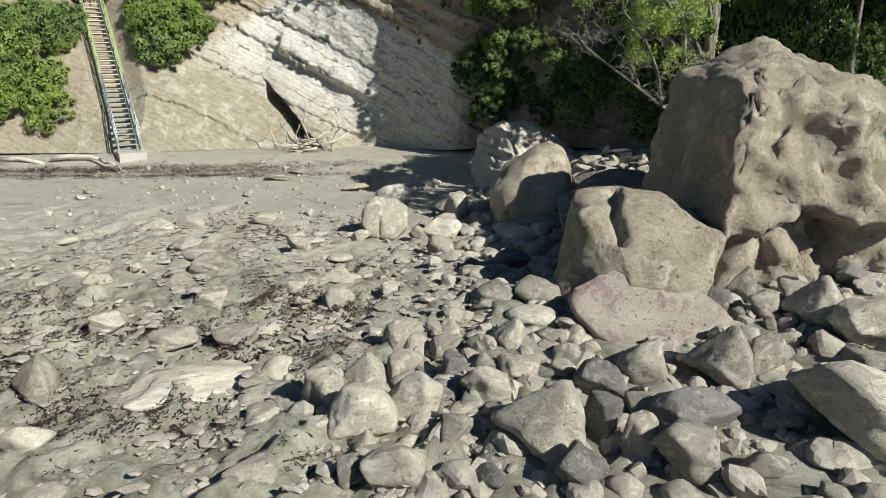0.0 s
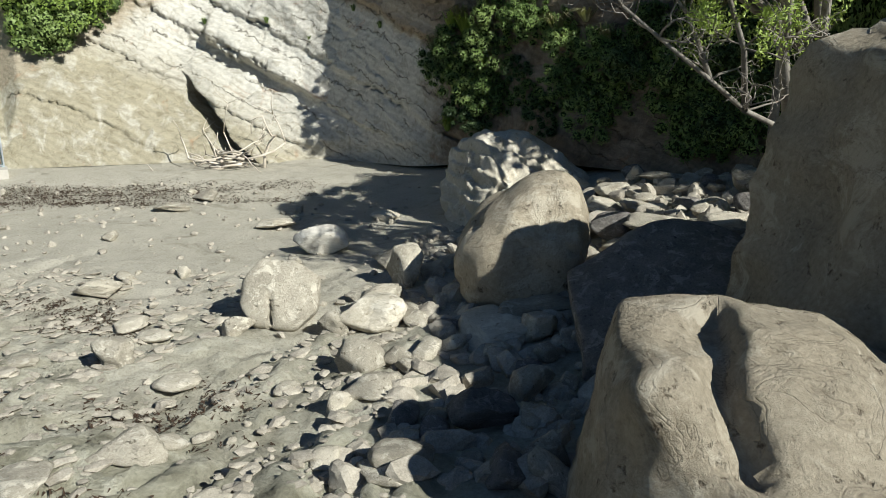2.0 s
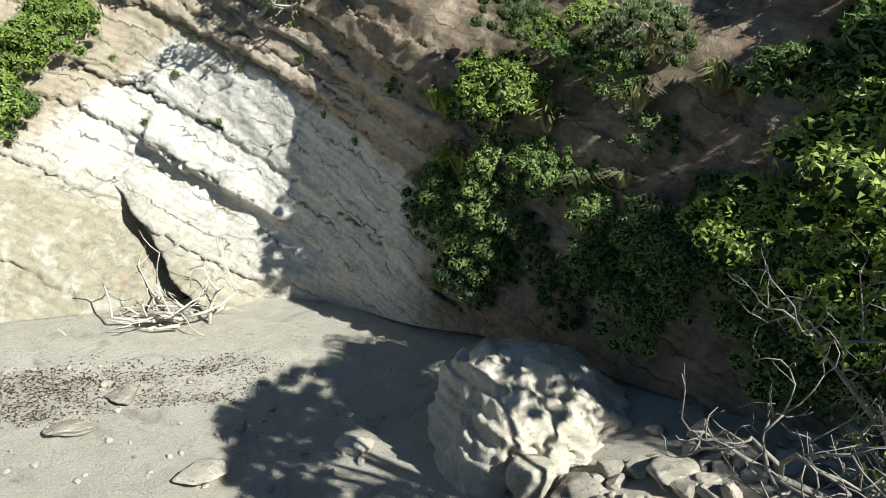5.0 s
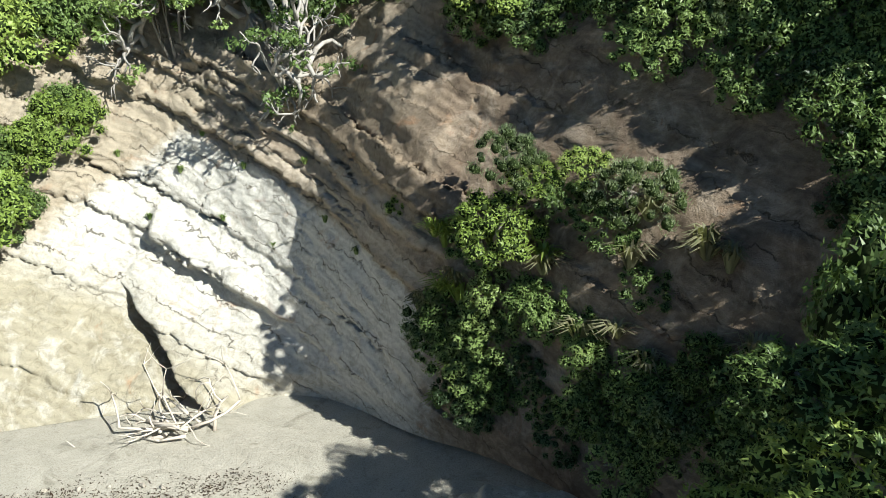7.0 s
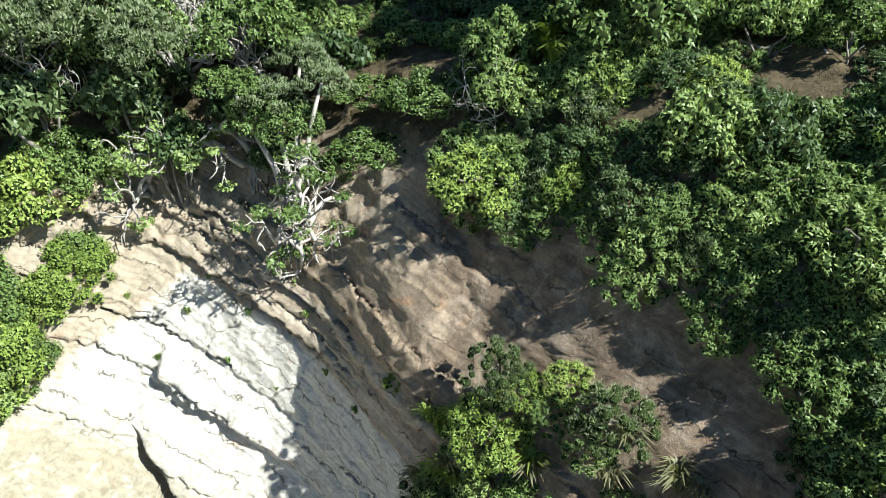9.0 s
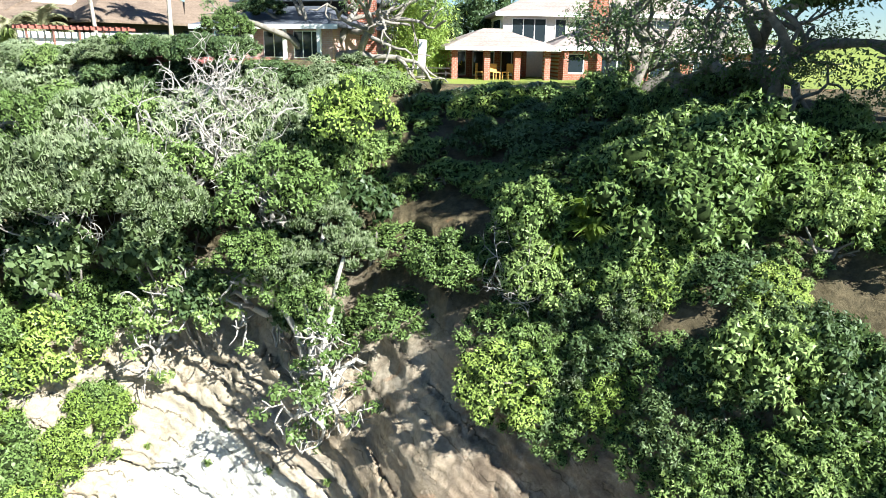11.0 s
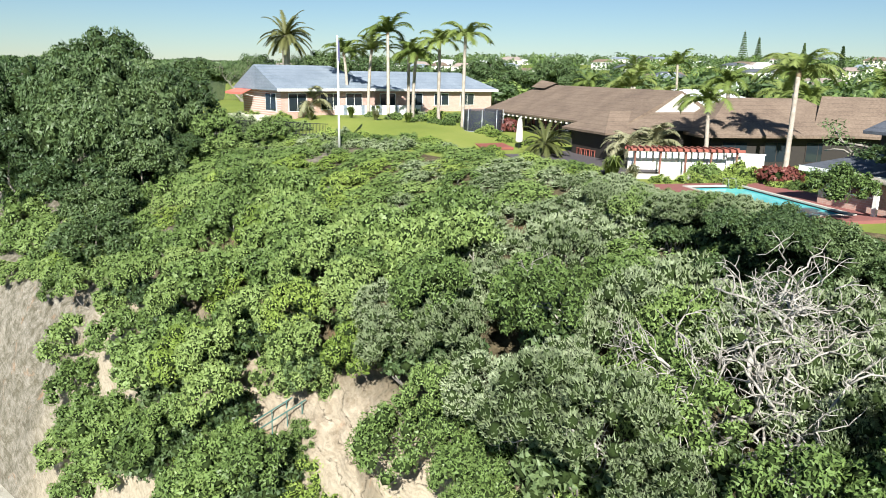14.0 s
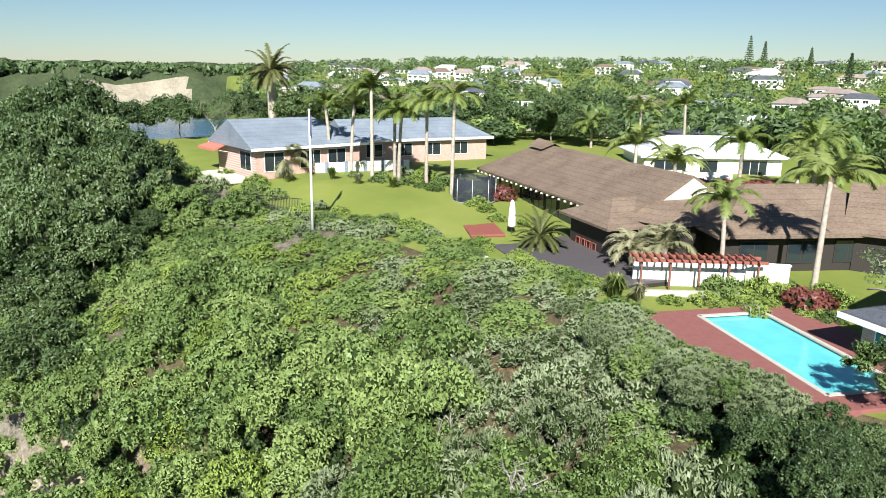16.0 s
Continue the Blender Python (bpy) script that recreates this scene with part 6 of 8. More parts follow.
def brick_house():
    """The red brick house with its hipped garden room, tall chimney and first floor."""
    z = 20.55
    g = thing("garden_room", "open red brick garden room with a pinkish tiled hip roof", "pavilion", pose(0.0, 62.6, z, 0, 0, 14))
    part("roof", roof_hip(6.2, 5.2, 1.92, 1.15, 0.45, 3.0, 3.0).done("roof", M_ROOFTILE), g)
    f = Build()
    for q in ((-0.5, 6.7, -0.5, -0.42), (-0.5, 6.7, 5.6, 5.68), (-0.5, -0.42, -0.5, 5.7), (6.62, 6.7, -0.5, 5.7)):
        f.box(*q, 1.72, 1.93)
    part("fascia", f.done("fascia", M_WHITE), g)
    for x, y in ((0, 0), (2.0, 0), (3.9, 0), (5.8, 0), (0, 2.4), (0, 4.8), (5.8, 4.8)):
        part("pillar", Build().box(x, x + 0.36, y, y + 0.36, -0.3, 1.76).done("pillar", M_BRICK), g)
    part("back_wall", Build().box(0, 6.2, 5.0, 5.2, -0.3, 1.76).done("back_wall", M_BRICK), g)
    part("low_wall", Build().box(0.1, 0.28, 0.3, 4.9, -0.3, 0.6).done("low_wall", M_BRICK), g)
    for k in range(3):
        window(g, 0.5 + 1.95 * k, 2.0 + 1.95 * k, 0.1, 1.7, 4.98, -1, M_WHITE, 1)
    ob = house("red brick house with pinkish tiled roofs and white fascia", 6.6, 65.2, 6, 14.0, 8.5, z, 1.85, 1.3, M_BRICK, M_ROOFTILE, 0.6, (3, 3), fascia=M_WHITE,
               wins=[(-1, 0.5, 1.6, 0.4, 1.6, 0), (-1, 2.4, 5.0, 0.1, 1.7, 1), (-1, 5.8, 7.6, 0.1, 1.7, 1), (-1, 8.6, 10.4, 0.3, 1.6, 1)])
    for k in range(3):
        part("pillar", Build().box(0.2 + 2.1 * k, 0.5 + 2.1 * k, -0.5, -0.2, -0.3, 1.8).done("pillar", M_BRICK), ob)
    house("first floor of the brick house with wide blue-tinted windows", 3.2, 70.2, 6, 15.0, 7.0, z, 4.1, 1.4, M_CREAM, M_ROOFTILE, 0.6, (3, 3), fascia=M_WHITE,
          wins=[(-1, 0.6, 3.0, 2.3, 3.9, 2), (-1, 3.6, 4.4, 2.3, 3.9, 0), (-1, 5.0, 6.4, 2.3, 3.9, 1), (-1, 8.2, 12.0, 2.3, 3.9, 2), (-1, 12.6, 14.6, 2.3, 3.9, 1), (-2, 1, 5, 2.3, 3.9, 2)])
    c = thing("chimney", "tall red brick chimney on the brick house", "chimney", pose(8.6, 66.2, z, 0, 0, 6))
    part("shaft", Build().box(0, 1.2, 0, 0.8, 0, 5.6).done("stack", M_BRICK), c)
    part("cap", Build().box(-0.1, 1.3, -0.1, 0.9, 5.6, 5.8).done("cap", M_STONE), c)
    s = thing("panel_sculpture", "tall leaning white board standing on the lawn", "sculpture", pose(-1.7, 60.3, 20.5, 0, 4, 10))
    part("board", Build().box(-0.22, 0.22, -0.05, 0.05, -0.1, 2.3).done("board", M_WHITE), s)
    part("foot", Build().box(-0.35, 0.35, -0.3, 0.3, -0.1, 0.08).done("foot", M_STONE), s)


def far_white_house():
    z = 21.2
    house("white house with a pale metal roof behind the hedge", -50.5, 96.5, 52, 15.0, 9.0, z, 2.9, 1.9, M_WHITE, M_ROOFWHITE, 0.6, (4.2, 4.2), wins=[(-1, 1.0, 4.6, 1.3, 2.7, 2), (-1, 6.0, 8.0, 0.4, 2.7, 0), (-1, 10.6, 13.4, 1.1, 2.7, 2)])
    house("low house with a dark flat roof among palms", -63, 118, 52, 22, 8, z, 3.4, 0.5, M_DARKWALL, M_ROOFDARK, 0.8, (1, 1), wins=[(-1, 2 + 5 * k, 5 + 5 * k, 0.8, 2.8, 1) for k in range(4)])
    house("white two-storey block behind the flat-roofed house", -60, 131, 52, 8, 6, z, 5.0, 0.6, M_WHITE, M_ROOFWHITE, 0.3, (2, 2), wins=[(-1, 0.8, 3.2, 3.2, 4.4, 2), (-1, 4.4, 7.2, 3.2, 4.4, 2)])
    house("white garage with a flat roof among trees", -78, 122, 50, 8, 6, z, 4.0, 0.3, M_CREAM, M_ROOFWHITE, 0.3, (1, 1), wins=[(-1, 4, 5.4, 0.4, 2.6, 0)])
    w = thing("garden_wall", "white boundary wall with a grey gate", "wall", pose(-50.5, 88.5, z, 0, 0, 52))
    part("wall", Build().box(0, 5, 0, 0.25, -0.3, 2.0).box(9, 14, 0, 0.25, -0.3, 2.0).done("wall", M_WHITE), w)
    part("gate", Build().box(5.2, 8.8, 0.05, 0.15, 0, 2.2).done("gate", M_STONE), w)


def town():
    """The suburb on the rise behind."""
    rng = np.random.default_rng(61)
    walls = [M_WHITE, M_CREAM, M_WHITE, M_WHITE]
    roofs = [M_ROOFTILE, M_ROOFDARK, M_ROOFWHITE, M_ROOFBROWN, M_ROOFBLUE]
    for n in range(110):
        a = radians(rng.uniform(16, 66))
        d = rng.uniform(280, 640) if n > 8 else rng.uniform(150, 230)
        x, y = -4 - d * math.sin(a), 31 + d * math.cos(a)
        if x < left_shore(y) + 30:
            continue
        L, D, h = rng.uniform(9, 17), rng.uniform(7, 10), rng.choice([3.0, 5.4, 5.6])
        k = int(rng.integers(4))
        wins = [(-1, 1 + 3.2 * j, 3 + 3.2 * j, s, s + 1.3, 1) for j in range(int(L / 3.4)) for s in ((1.0, 3.6) if h > 4 else (1.0,))]
        house("%s suburban house with a %s roof on the far rise" % (("white", "cream", "white", "white-painted")[k], ("tiled", "dark", "pale", "brown", "blue-grey")[n % 5]), x, y, math.degrees(a) + rng.uniform(-30, 30), L, D, land_z(x, y) - 0.2, h, rng.uniform(1.2, 2.4), walls[k], roofs[n % 5], 0.5, (L * 0.25, L * 0.25), wins)


long_house()
white_house()
pergola()
pool()
pool_house()
brick_house()
far_white_house()
town()

# ---- garden ----
M_PALM = leaf_mat("palm_frond", (0.085, 0.12, 0.025), (0.155, 0.205, 0.05), (0.26, 0.30, 0.10))
M_PALMGREY = leaf_mat("grey_palm_frond", (0.16, 0.17, 0.09), (0.25, 0.25, 0.14), (0.36, 0.34, 0.22))
M_PALMDEEP = leaf_mat("date_palm_frond", (0.06, 0.075, 0.022), (0.11, 0.12, 0.04), (0.18, 0.18, 0.07))
M_PALMTRUNK = grainy("ringed_palm_trunk", (0.24, 0.20, 0.16), (0.46, 0.41, 0.35), 3, 26, 0.95, 0.15, 0.6, 0.02)
M_PALMFIBRE = grainy("dead_frond_thatch", (0.16, 0.11, 0.06), (0.36, 0.28, 0.18), 3, 26, 0.95, 0.15, 0.8, 0.04)


def frond_mesh(seed, count, length, droop, width, leaflet, mat, up=(0.2, 1.2)):
    """Arching fronds, each a rib with leaflets down both sides."""
    rng = np.random.default_rng(seed)
    V, F = [], []
    for k in range(count):
        a, e = 2 * math.pi * (k + rng.uniform(-0.3, 0.3)) / count * 1.618, rng.uniform(*up)
        L = length * rng.uniform(0.8, 1.1)
        d = np.array([math.cos(a) * math.cos(e), math.sin(a) * math.cos(e), math.sin(e)])
        p, pts = np.zeros(3), [np.zeros(3)]
        for s in range(9):
            p = p + d * L / 9
            d = d + np.array([0, 0, -droop / 9 * (0.5 + s / 6)])
            d /= np.linalg.norm(d)
            pts.append(p.copy())
        side = np.cross(pts[3] - pts[0], [0, 0, 1.0])
        side /= np.linalg.norm(side) + 1e-6
        for s in range(1, 10):
            t = pts[s] - pts[s - 1]
            t /= np.linalg.norm(t)
            w = width * math.sin(math.pi * (0.12 + 0.86 * s / 10)) ** 0.6
            for m in range(leaflet):
                base = pts[s - 1] + (pts[s] - pts[s - 1]) * m / leaflet
                for sg in (-1, 1):
                    tip = base + side * sg * w * rng.uniform(0.8, 1.1) + t * w * 0.7 + np.array([0, 0, -w * rng.uniform(0.15, 0.6)])
                    q = t * 0.045 * length / 2
                    o = len(V)
                    V += [base - q, base + q, tip]
                    F.append([o, o + 1, o + 2])
            o = len(V)
            n = side * 0.02 * length / 2
            V += [pts[s - 1] - n, pts[s - 1] + n, pts[s] + n, pts[s] - n]
            F += [[o, o + 1, o + 2], [o, o + 2, o + 3]]
    return mesh_of("fronds", np.array(V), np.array(F), mat, soft=False)


def palm_trunk(h, r0, r1, seed, mat=None):
    rng = np.random.default_rng(seed)
    n = 12
    lean = rng.uniform(-0.06, 0.06, 2) * h
    pts = [(lean[0] * (k / n) ** 2, lean[1] * (k / n) ** 2, -0.3 + (h + 0.3) * k / n) for k in range(n + 1)]
    rad = [r0 + (r1 - r0) * k / n + (0.35 * r0 * math.exp(-k * 1.2)) + 0.012 * (k % 2) for k in range(n + 1)]
    return Build().tube(pts, rad, 9).done("trunk", mat or M_PALMTRUNK, True), pts[-1]


def palm(kind, x, y, h, turn, z=None, size=1.0, label=""):
    style = {"queen": ("feather palm with a pale ringed trunk and arching fronds", 0.17, 0.13, M_PALMTRUNK), "date": ("stout date palm with a dense crown of stiff fronds", 0.42, 0.42, M_PALMFIBRE), "fan": ("short shaggy palm with grey drooping fronds", 0.2, 0.2, M_PALMFIBRE)}[kind]
    zz = land_z(x, y) if z is None else z
    ob = thing("palm_tree", label or style[0], "palm", pose(x, y, zz, 0, 0, turn), "garden palms")
    tm, top = palm_trunk(h, style[1] * size, style[2] * size, int(abs(x * 13 + y)))
    part("trunk", tm, ob)
    c = part("fronds", PALMS[kind][int(abs(x + y)) % len(PALMS[kind])], ob)
    c.matrix_local = Matrix.Translation(top) @ Matrix.Diagonal((size, size, size, 1))
    if kind == "queen":
        s = part("crownshaft", Build().lathe([(0.13, -0.5), (0.16, -0.2), (0.10, 0.25)], 8).done("crownshaft", M_PALMFIBRE, True), ob)
        s.matrix_local = Matrix.Translation(top)
    return ob


PALMS = {
    "queen": [frond_mesh(s, 17, 3.0, 1.7, 0.6, 4, M_PALM) for s in (1, 2)],
    "date": [frond_mesh(3, 46, 3.3, 1.3, 0.42, 5, M_PALMDEEP, (-0.5, 1.35))],
    "fan": [frond_mesh(4, 26, 1.7, 2.2, 0.40, 4, M_PALMGREY, (-0.1, 1.3))],
}


def broadleaf(x, y, z, r, h, kind, turn, label, trunk=0.5, group="", limbs=True):
    """A tree: a forked trunk under a crown set at the trunk's top."""
    ob = thing("tree", label, "tree", pose(x, y, z, 0, 0, turn), group)
    seed = int(abs(x * 7 + y * 3)) % 997
    rng = np.random.default_rng(seed)
    b = Build()
    if limbs:
        branching(b, rng, (0, 0, -0.4), (0.1, 0.0, 1), h * trunk * 1.1, 0.05 * h * 0.55, 3, 0.45, (2, 3), 7)
    else:
        b.tube([(0, 0, -0.4), (0.03 * h, 0.01 * h, h * trunk * 0.45), (-0.02 * h, 0.03 * h, h * trunk * 0.8), (0.02 * h, 0.01 * h, h * 0.6)], [0.013 * h, 0.011 * h, 0.009 * h, 0.004 * h], 6)
    part("trunk", b.done("trunk", M_BARK, True), ob)
    c = part("crown", kind[0], ob)
    c.matrix_local = Matrix.Translation((0, 0, h * trunk * 0.75)) @ Matrix.Diagonal((r, r, h * (1 - trunk * 0.75) / 1.45, 1))
    return ob


def open_tree(x, y, z, h, reach, seed, label, leaves=True, mat=None, leaf=None, lean=(0.2, 0), depth=5, dense=60, radius=None, clump=0.55, bare=0.0):
    """A spreading tree that shows its limbs, with tufts of leaves at the ends."""
    rng = np.random.default_rng(seed)
    ob = thing("tree", label, "tree", pose(x, y, z))
    b, ends = Build(), []
    for k in range(3):
        a = rng.uniform(0, 6.28)
        branching(b, rng, (0.25 * math.cos(a), 0.25 * math.sin(a), -0.4), (lean[0] + reach * math.cos(a), lean[1] + reach * math.sin(a), 1), h * 0.34, radius or 0.045 * h * 0.6, depth, 0.75, (2, 3), 7, ends, 0.72)
    part("trunk", b.done("trunk", mat or M_BARK, True), ob)
    if leaves:
        P, N = [], []
        for e in ends:
            if rng.random() < 0.9 and e.z > bare * h:
                d = rng.normal(size=(dense, 3))
                d /= np.linalg.norm(d, axis=1, keepdims=True)
                P.append(np.array(e) + d * clump * rng.uniform(0.5, 1.0, (dense, 1)) * np.array([1, 1, 0.6]))
                N.append(d + np.array([0, 0, 0.5]))
        v, q = leaves_at(np.concatenate(P), np.concatenate(N), 0.17, 0.085, rng)
        part("crown", mesh_of("crown", v, q, leaf or M_LEAF), ob)
    return ob


def garden_palms():
    for k, (x, y, h) in enumerate(((-65.0, 66.0, 6.4), (-61.1, 66.0, 6.6), (-57.8, 66.2, 8.2), (-56.2, 68.0, 6.2), (-53.4, 69.0, 7.4), (-49.8, 69.0, 8.1), (-58.6, 69.2, 6.2))):
        palm("queen", x, y, h, 47 * k)
    palm("queen", -19.7, 69.3, 6.3, 20, 21.8, 0.95)
    palm("queen", -24.6, 68.5, 4.4, 130, 21.8, 0.85, "young feather palm in the bed behind the pergola")
    palm("fan", -27.2, 66.4, 1.7, 0, 21.6, 1.35)
    palm("fan", -28.4, 65.4, 1.4, 70, 21.6, 1.2)
    palm("date", -34.6, 64.0, 1.5, 0, 21.3, 0.62, "small dense yellow-green palm beside the deck")
    palm("fan", -65.0, 61.6, 1.6, 20, 22.8, 1.6)
    palm("date", -98.0, 75.5, 9.5, 0, 23, 1.35)
    for k, (x, y) in enumerate(((-41, 88), (-44, 86), (-37, 92), (-29.5, 90), (-31, 94), (-27, 88), (-60, 108), (-56, 112), (-66, 106), (-36, 101), (-24, 96), (-20, 90))):
        palm("queen", x, y, 3.2 + (k % 4), 61 * k, None, 1.1)


def flagpole():
    ob = thing("flagpole", "tall white flagpole with a furled flag, on the lawn", "flagpole", pose(-48.1, 54.9, 22.0))
    part("pole", Build().tube([(0, 0, -0.2), (0, 0, 4), (0, 0, 8.1)], [0.10, 0.09, 0.06], 10).done("pole", M_WHITE, True), ob)
    part("finial", Build().lathe([(0.0, 0), (0.09, 0.05), (0.09, 0.12), (0.0, 0.17)], 10, (0, 0, 8.1)).done("finial", M_WHITE, True), ob)
    f = Build().add([(0.07, 0, 7.9), (0.07, 0, 6.4), (0.22, 0.06, 6.2), (0.34, -0.02, 6.6), (0.2, 0.05, 7.8), (0.12, -0.06, 7.0)], [[0, 1, 5], [0, 5, 4], [1, 2, 5], [5, 2, 3], [5, 3, 4]])
    part("flag", f.done("flag", plain("navy_cloth", (0.08, 0.08, 0.16), 0.9)), ob)


def deck():
    ob = new("deck", None)
    ob.matrix_world = pose(-42.0, 63.6, 21.95, 0, 0, -18.3)
    tagged(ob, "dark boarded deck before the long house", "deck", kind="structure")
    for k in range(24):
        part("board", Build().box(1.0 + 0.6 * k, 1.58 + 0.6 * k, 0, 8.6, -0.12, 0).done("board", M_DARKDECK), ob)
    part("joists", Build().box(1.0, 15.4, 0.1, 8.5, -1.4, -0.13).done("joists", M_DARKWALL), ob)
    b = new("deck", None)
    b.matrix_world = pose(-43.0, 64.2, 22.25, 0, 0, -30)
    tagged(b, "raised red boarded platform with dark side walls", "deck", kind="structure")
    part("platform", Build().box(0, 4.6, 0, 2.4, -0.1, 0).done("platform", M_REDPAINT), b)
    part("side", Build().box(0.02, 4.58, 0.02, 2.38, -1.4, -0.1).done("side", plain("dark_red_boards", (0.15, 0.055, 0.045))), b)
    w = thing("retaining_wall", "dark red boarded retaining wall with a pale cap", "wall", pose(-42.6, 62.7, 20.6, 0, 0, -22))
    part("boards", Build().box(0, 9.6, 0, 0.2, -0.5, 1.25).done("boards", plain("red_brown_boards", (0.17, 0.065, 0.05))), w)
    part("cap", Build().box(-0.05, 9.65, -0.06, 0.26, 1.25, 1.34).done("cap", M_CANVAS), w)
    u = thing("garden_umbrella", "closed white garden umbrella on a dark pole", "umbrella", pose(-38.3, 65.0, 21.7))
    part("canopy", Build().lathe([(0.03, 2.75), (0.16, 2.55), (0.22, 2.1), (0.26, 1.5), (0.30, 0.95), (0.2, 0.85), (0.05, 0.86)], 10).done("canopy", M_CANVAS, True), u)
    part("pole", Build().tube([(0, 0, 0), (0, 0, 2.8)], 0.03, 8).done("pole", M_DARKWALL), u)
    part("base", Build().lathe([(0.36, 0.0), (0.36, 0.08), (0.06, 0.12)], 14).done("base", M_DARKWALL), u)
    for k in range(4):
        c = thing("garden_chair", "red painted slatted garden chair on the deck", "chair", pose(-34.0 + 0.62 * k, 67.2 - 0.2 * k, 21.96, 0, 0, -18), "deck chairs")
        part("seat", Build().box(-0.25, 0.25, -0.25, 0.25, 0.42, 0.46).done("seat", M_REDPAINT), c)
        for j in range(4):
            part("back_slat", Build().box(-0.24 + 0.13 * j, -0.15 + 0.13 * j, 0.22, 0.26, 0.46, 0.95).done("back_slat", M_REDPAINT), c)
        for sx in (-0.23, 0.19):
            for sy in (-0.23, 0.19):
                part("leg", Build().box(sx, sx + 0.04, sy, sy + 0.04, 0, 0.42).done("leg", M_REDPAINT), c)
    t = thing("trampoline", "round trampoline inside a black safety net", "trampoline", pose(-47.3, 69.3, 21.9))
    part("mat", Build().lathe([(1.7, 0.72), (1.75, 0.76), (1.7, 0.8)], 24).done("mat", M_BLACK), t)
    part("frame", Build().tube([(1.75 * math.cos(a), 1.75 * math.sin(a), 0.74) for a in [2 * math.pi * k / 24 for k in range(25)]], 0.05, 6).done("frame", M_STEEL, True), t)
    net, NM = Build(), material("trampoline_net", 0.8)
    NM[3].inputs["Base Color"].default_value, NM[3].inputs["Alpha"].default_value = (0.03, 0.035, 0.05, 1), 0.72
    for k in range(24):
        a, c = 2 * math.pi * k / 24, 2 * math.pi * (k + 1) / 24
        net.add([(1.7 * math.cos(a), 1.7 * math.sin(a), 0.8), (1.7 * math.cos(c), 1.7 * math.sin(c), 0.8), (1.7 * math.cos(c), 1.7 * math.sin(c), 2.6), (1.7 * math.cos(a), 1.7 * math.sin(a), 2.6)], [[0, 1, 2, 3]])
    part("net", net.done("net", NM[0], True), t)
    for k in range(8):
        a = 2 * math.pi * k / 8
        part("pole", Build().tube([(1.78 * math.cos(a), 1.78 * math.sin(a), 0), (1.78 * math.cos(a), 1.78 * math.sin(a), 2.65)], 0.035, 6).done("pole", M_STEEL, True), t)
    for x, y, L, turn in ((-58, 52.6, 7.0, 30), (-62.5, 50.5, 5.0, 20)):
        f = thing("pool_fence", "black metal railing at the lawn's edge", "fence", pose(x, y, 22.2, 0, 0, turn))
        for z in (0.15, 1.1):
            part("rail", Build().box(0, L, -0.02, 0.02, z, z + 0.05).done("rail", M_BLACK), f)
        for k in range(int(L / 0.14)):
            part("bar", Build().box(0.14 * k, 0.14 * k + 0.022, -0.012, 0.012, -0.2, 1.12).done("bar", M_BLACK), f)


def car():
    ob = thing("car", "dark blue hatchback parked by the brick wing", "car", pose(-70.0, 84.0, 22.6, 0, 0, 60))
    body = Build().add([(-2.0, -0.85, 0.35), (2.0, -0.85, 0.35), (2.0, 0.85, 0.35), (-2.0, 0.85, 0.35), (-2.05, -0.85, 0.85), (2.0, -0.85, 0.75), (2.0, 0.85, 0.75), (-2.05, 0.85, 0.85), (-1.6, -0.68, 1.42), (0.4, -0.68, 1.42), (0.4, 0.68, 1.42), (-1.6, 0.68, 1.42), (1.15, -0.8, 0.88), (1.15, 0.8, 0.88)],
                       [[3, 2, 1, 0], [0, 1, 5, 12, 4], [2, 3, 7, 13, 6], [3, 0, 4, 7], [1, 2, 6, 5], [8, 9, 10, 11], [5, 6, 13, 12], [4, 8, 11, 7], [12, 13, 10, 9], [4, 12, 9, 8], [13, 7, 11, 10]])
    part("body", body.done("body", plain("navy_car_paint", (0.03, 0.04, 0.09), 0.3, 0.6)), ob)
    part("rear_window", Build().add([(-2.0, -0.6, 0.95), (-2.0, 0.6, 0.95), (-1.66, 0.58, 1.38), (-1.66, -0.58, 1.38)], [[0, 1, 2, 3]]).done("rear_window", M_GLASS), ob)
    for x in (-1.25, 1.25):
        for y in (-0.8, 0.62):
            part("wheel", Build().tube([(x, y, 0.32), (x, y + 0.18, 0.32)], 0.32, 14).done("wheel", M_BLACK), ob)
    for y in (-0.75, 0.55):
        part("tail_light", Build().box(-2.09, -2.0, y, y + 0.2, 0.7, 0.9).done("tail_light", M_REDPAINT), ob)


def picnic_table(x, y, z, turn):
    ob = thing("picnic_table", "dark timber picnic table with benches on the lawn", "table", pose(x, y, z, 0, 0, turn))
    for k in range(5):
        part("top_board", Build().box(-0.9, 0.9, -0.38 + 0.155 * k, -0.25 + 0.155 * k, 0.70, 0.74).done("top_board", M_DARKWALL), ob)
    for s in (-1, 1):
        part("bench", Build().box(-0.9, 0.9, s * 0.72 - 0.13, s * 0.72 + 0.13, 0.42, 0.46).done("bench", M_DARKWALL), ob)
        part("leg", Build().beam((s * 0.65, -0.7, 0), (s * 0.65, 0, 0.7), 0.06, 0.1).beam((s * 0.65, 0.7, 0), (s * 0.65, 0, 0.7), 0.06, 0.1).done("leg", M_DARKWALL), ob)


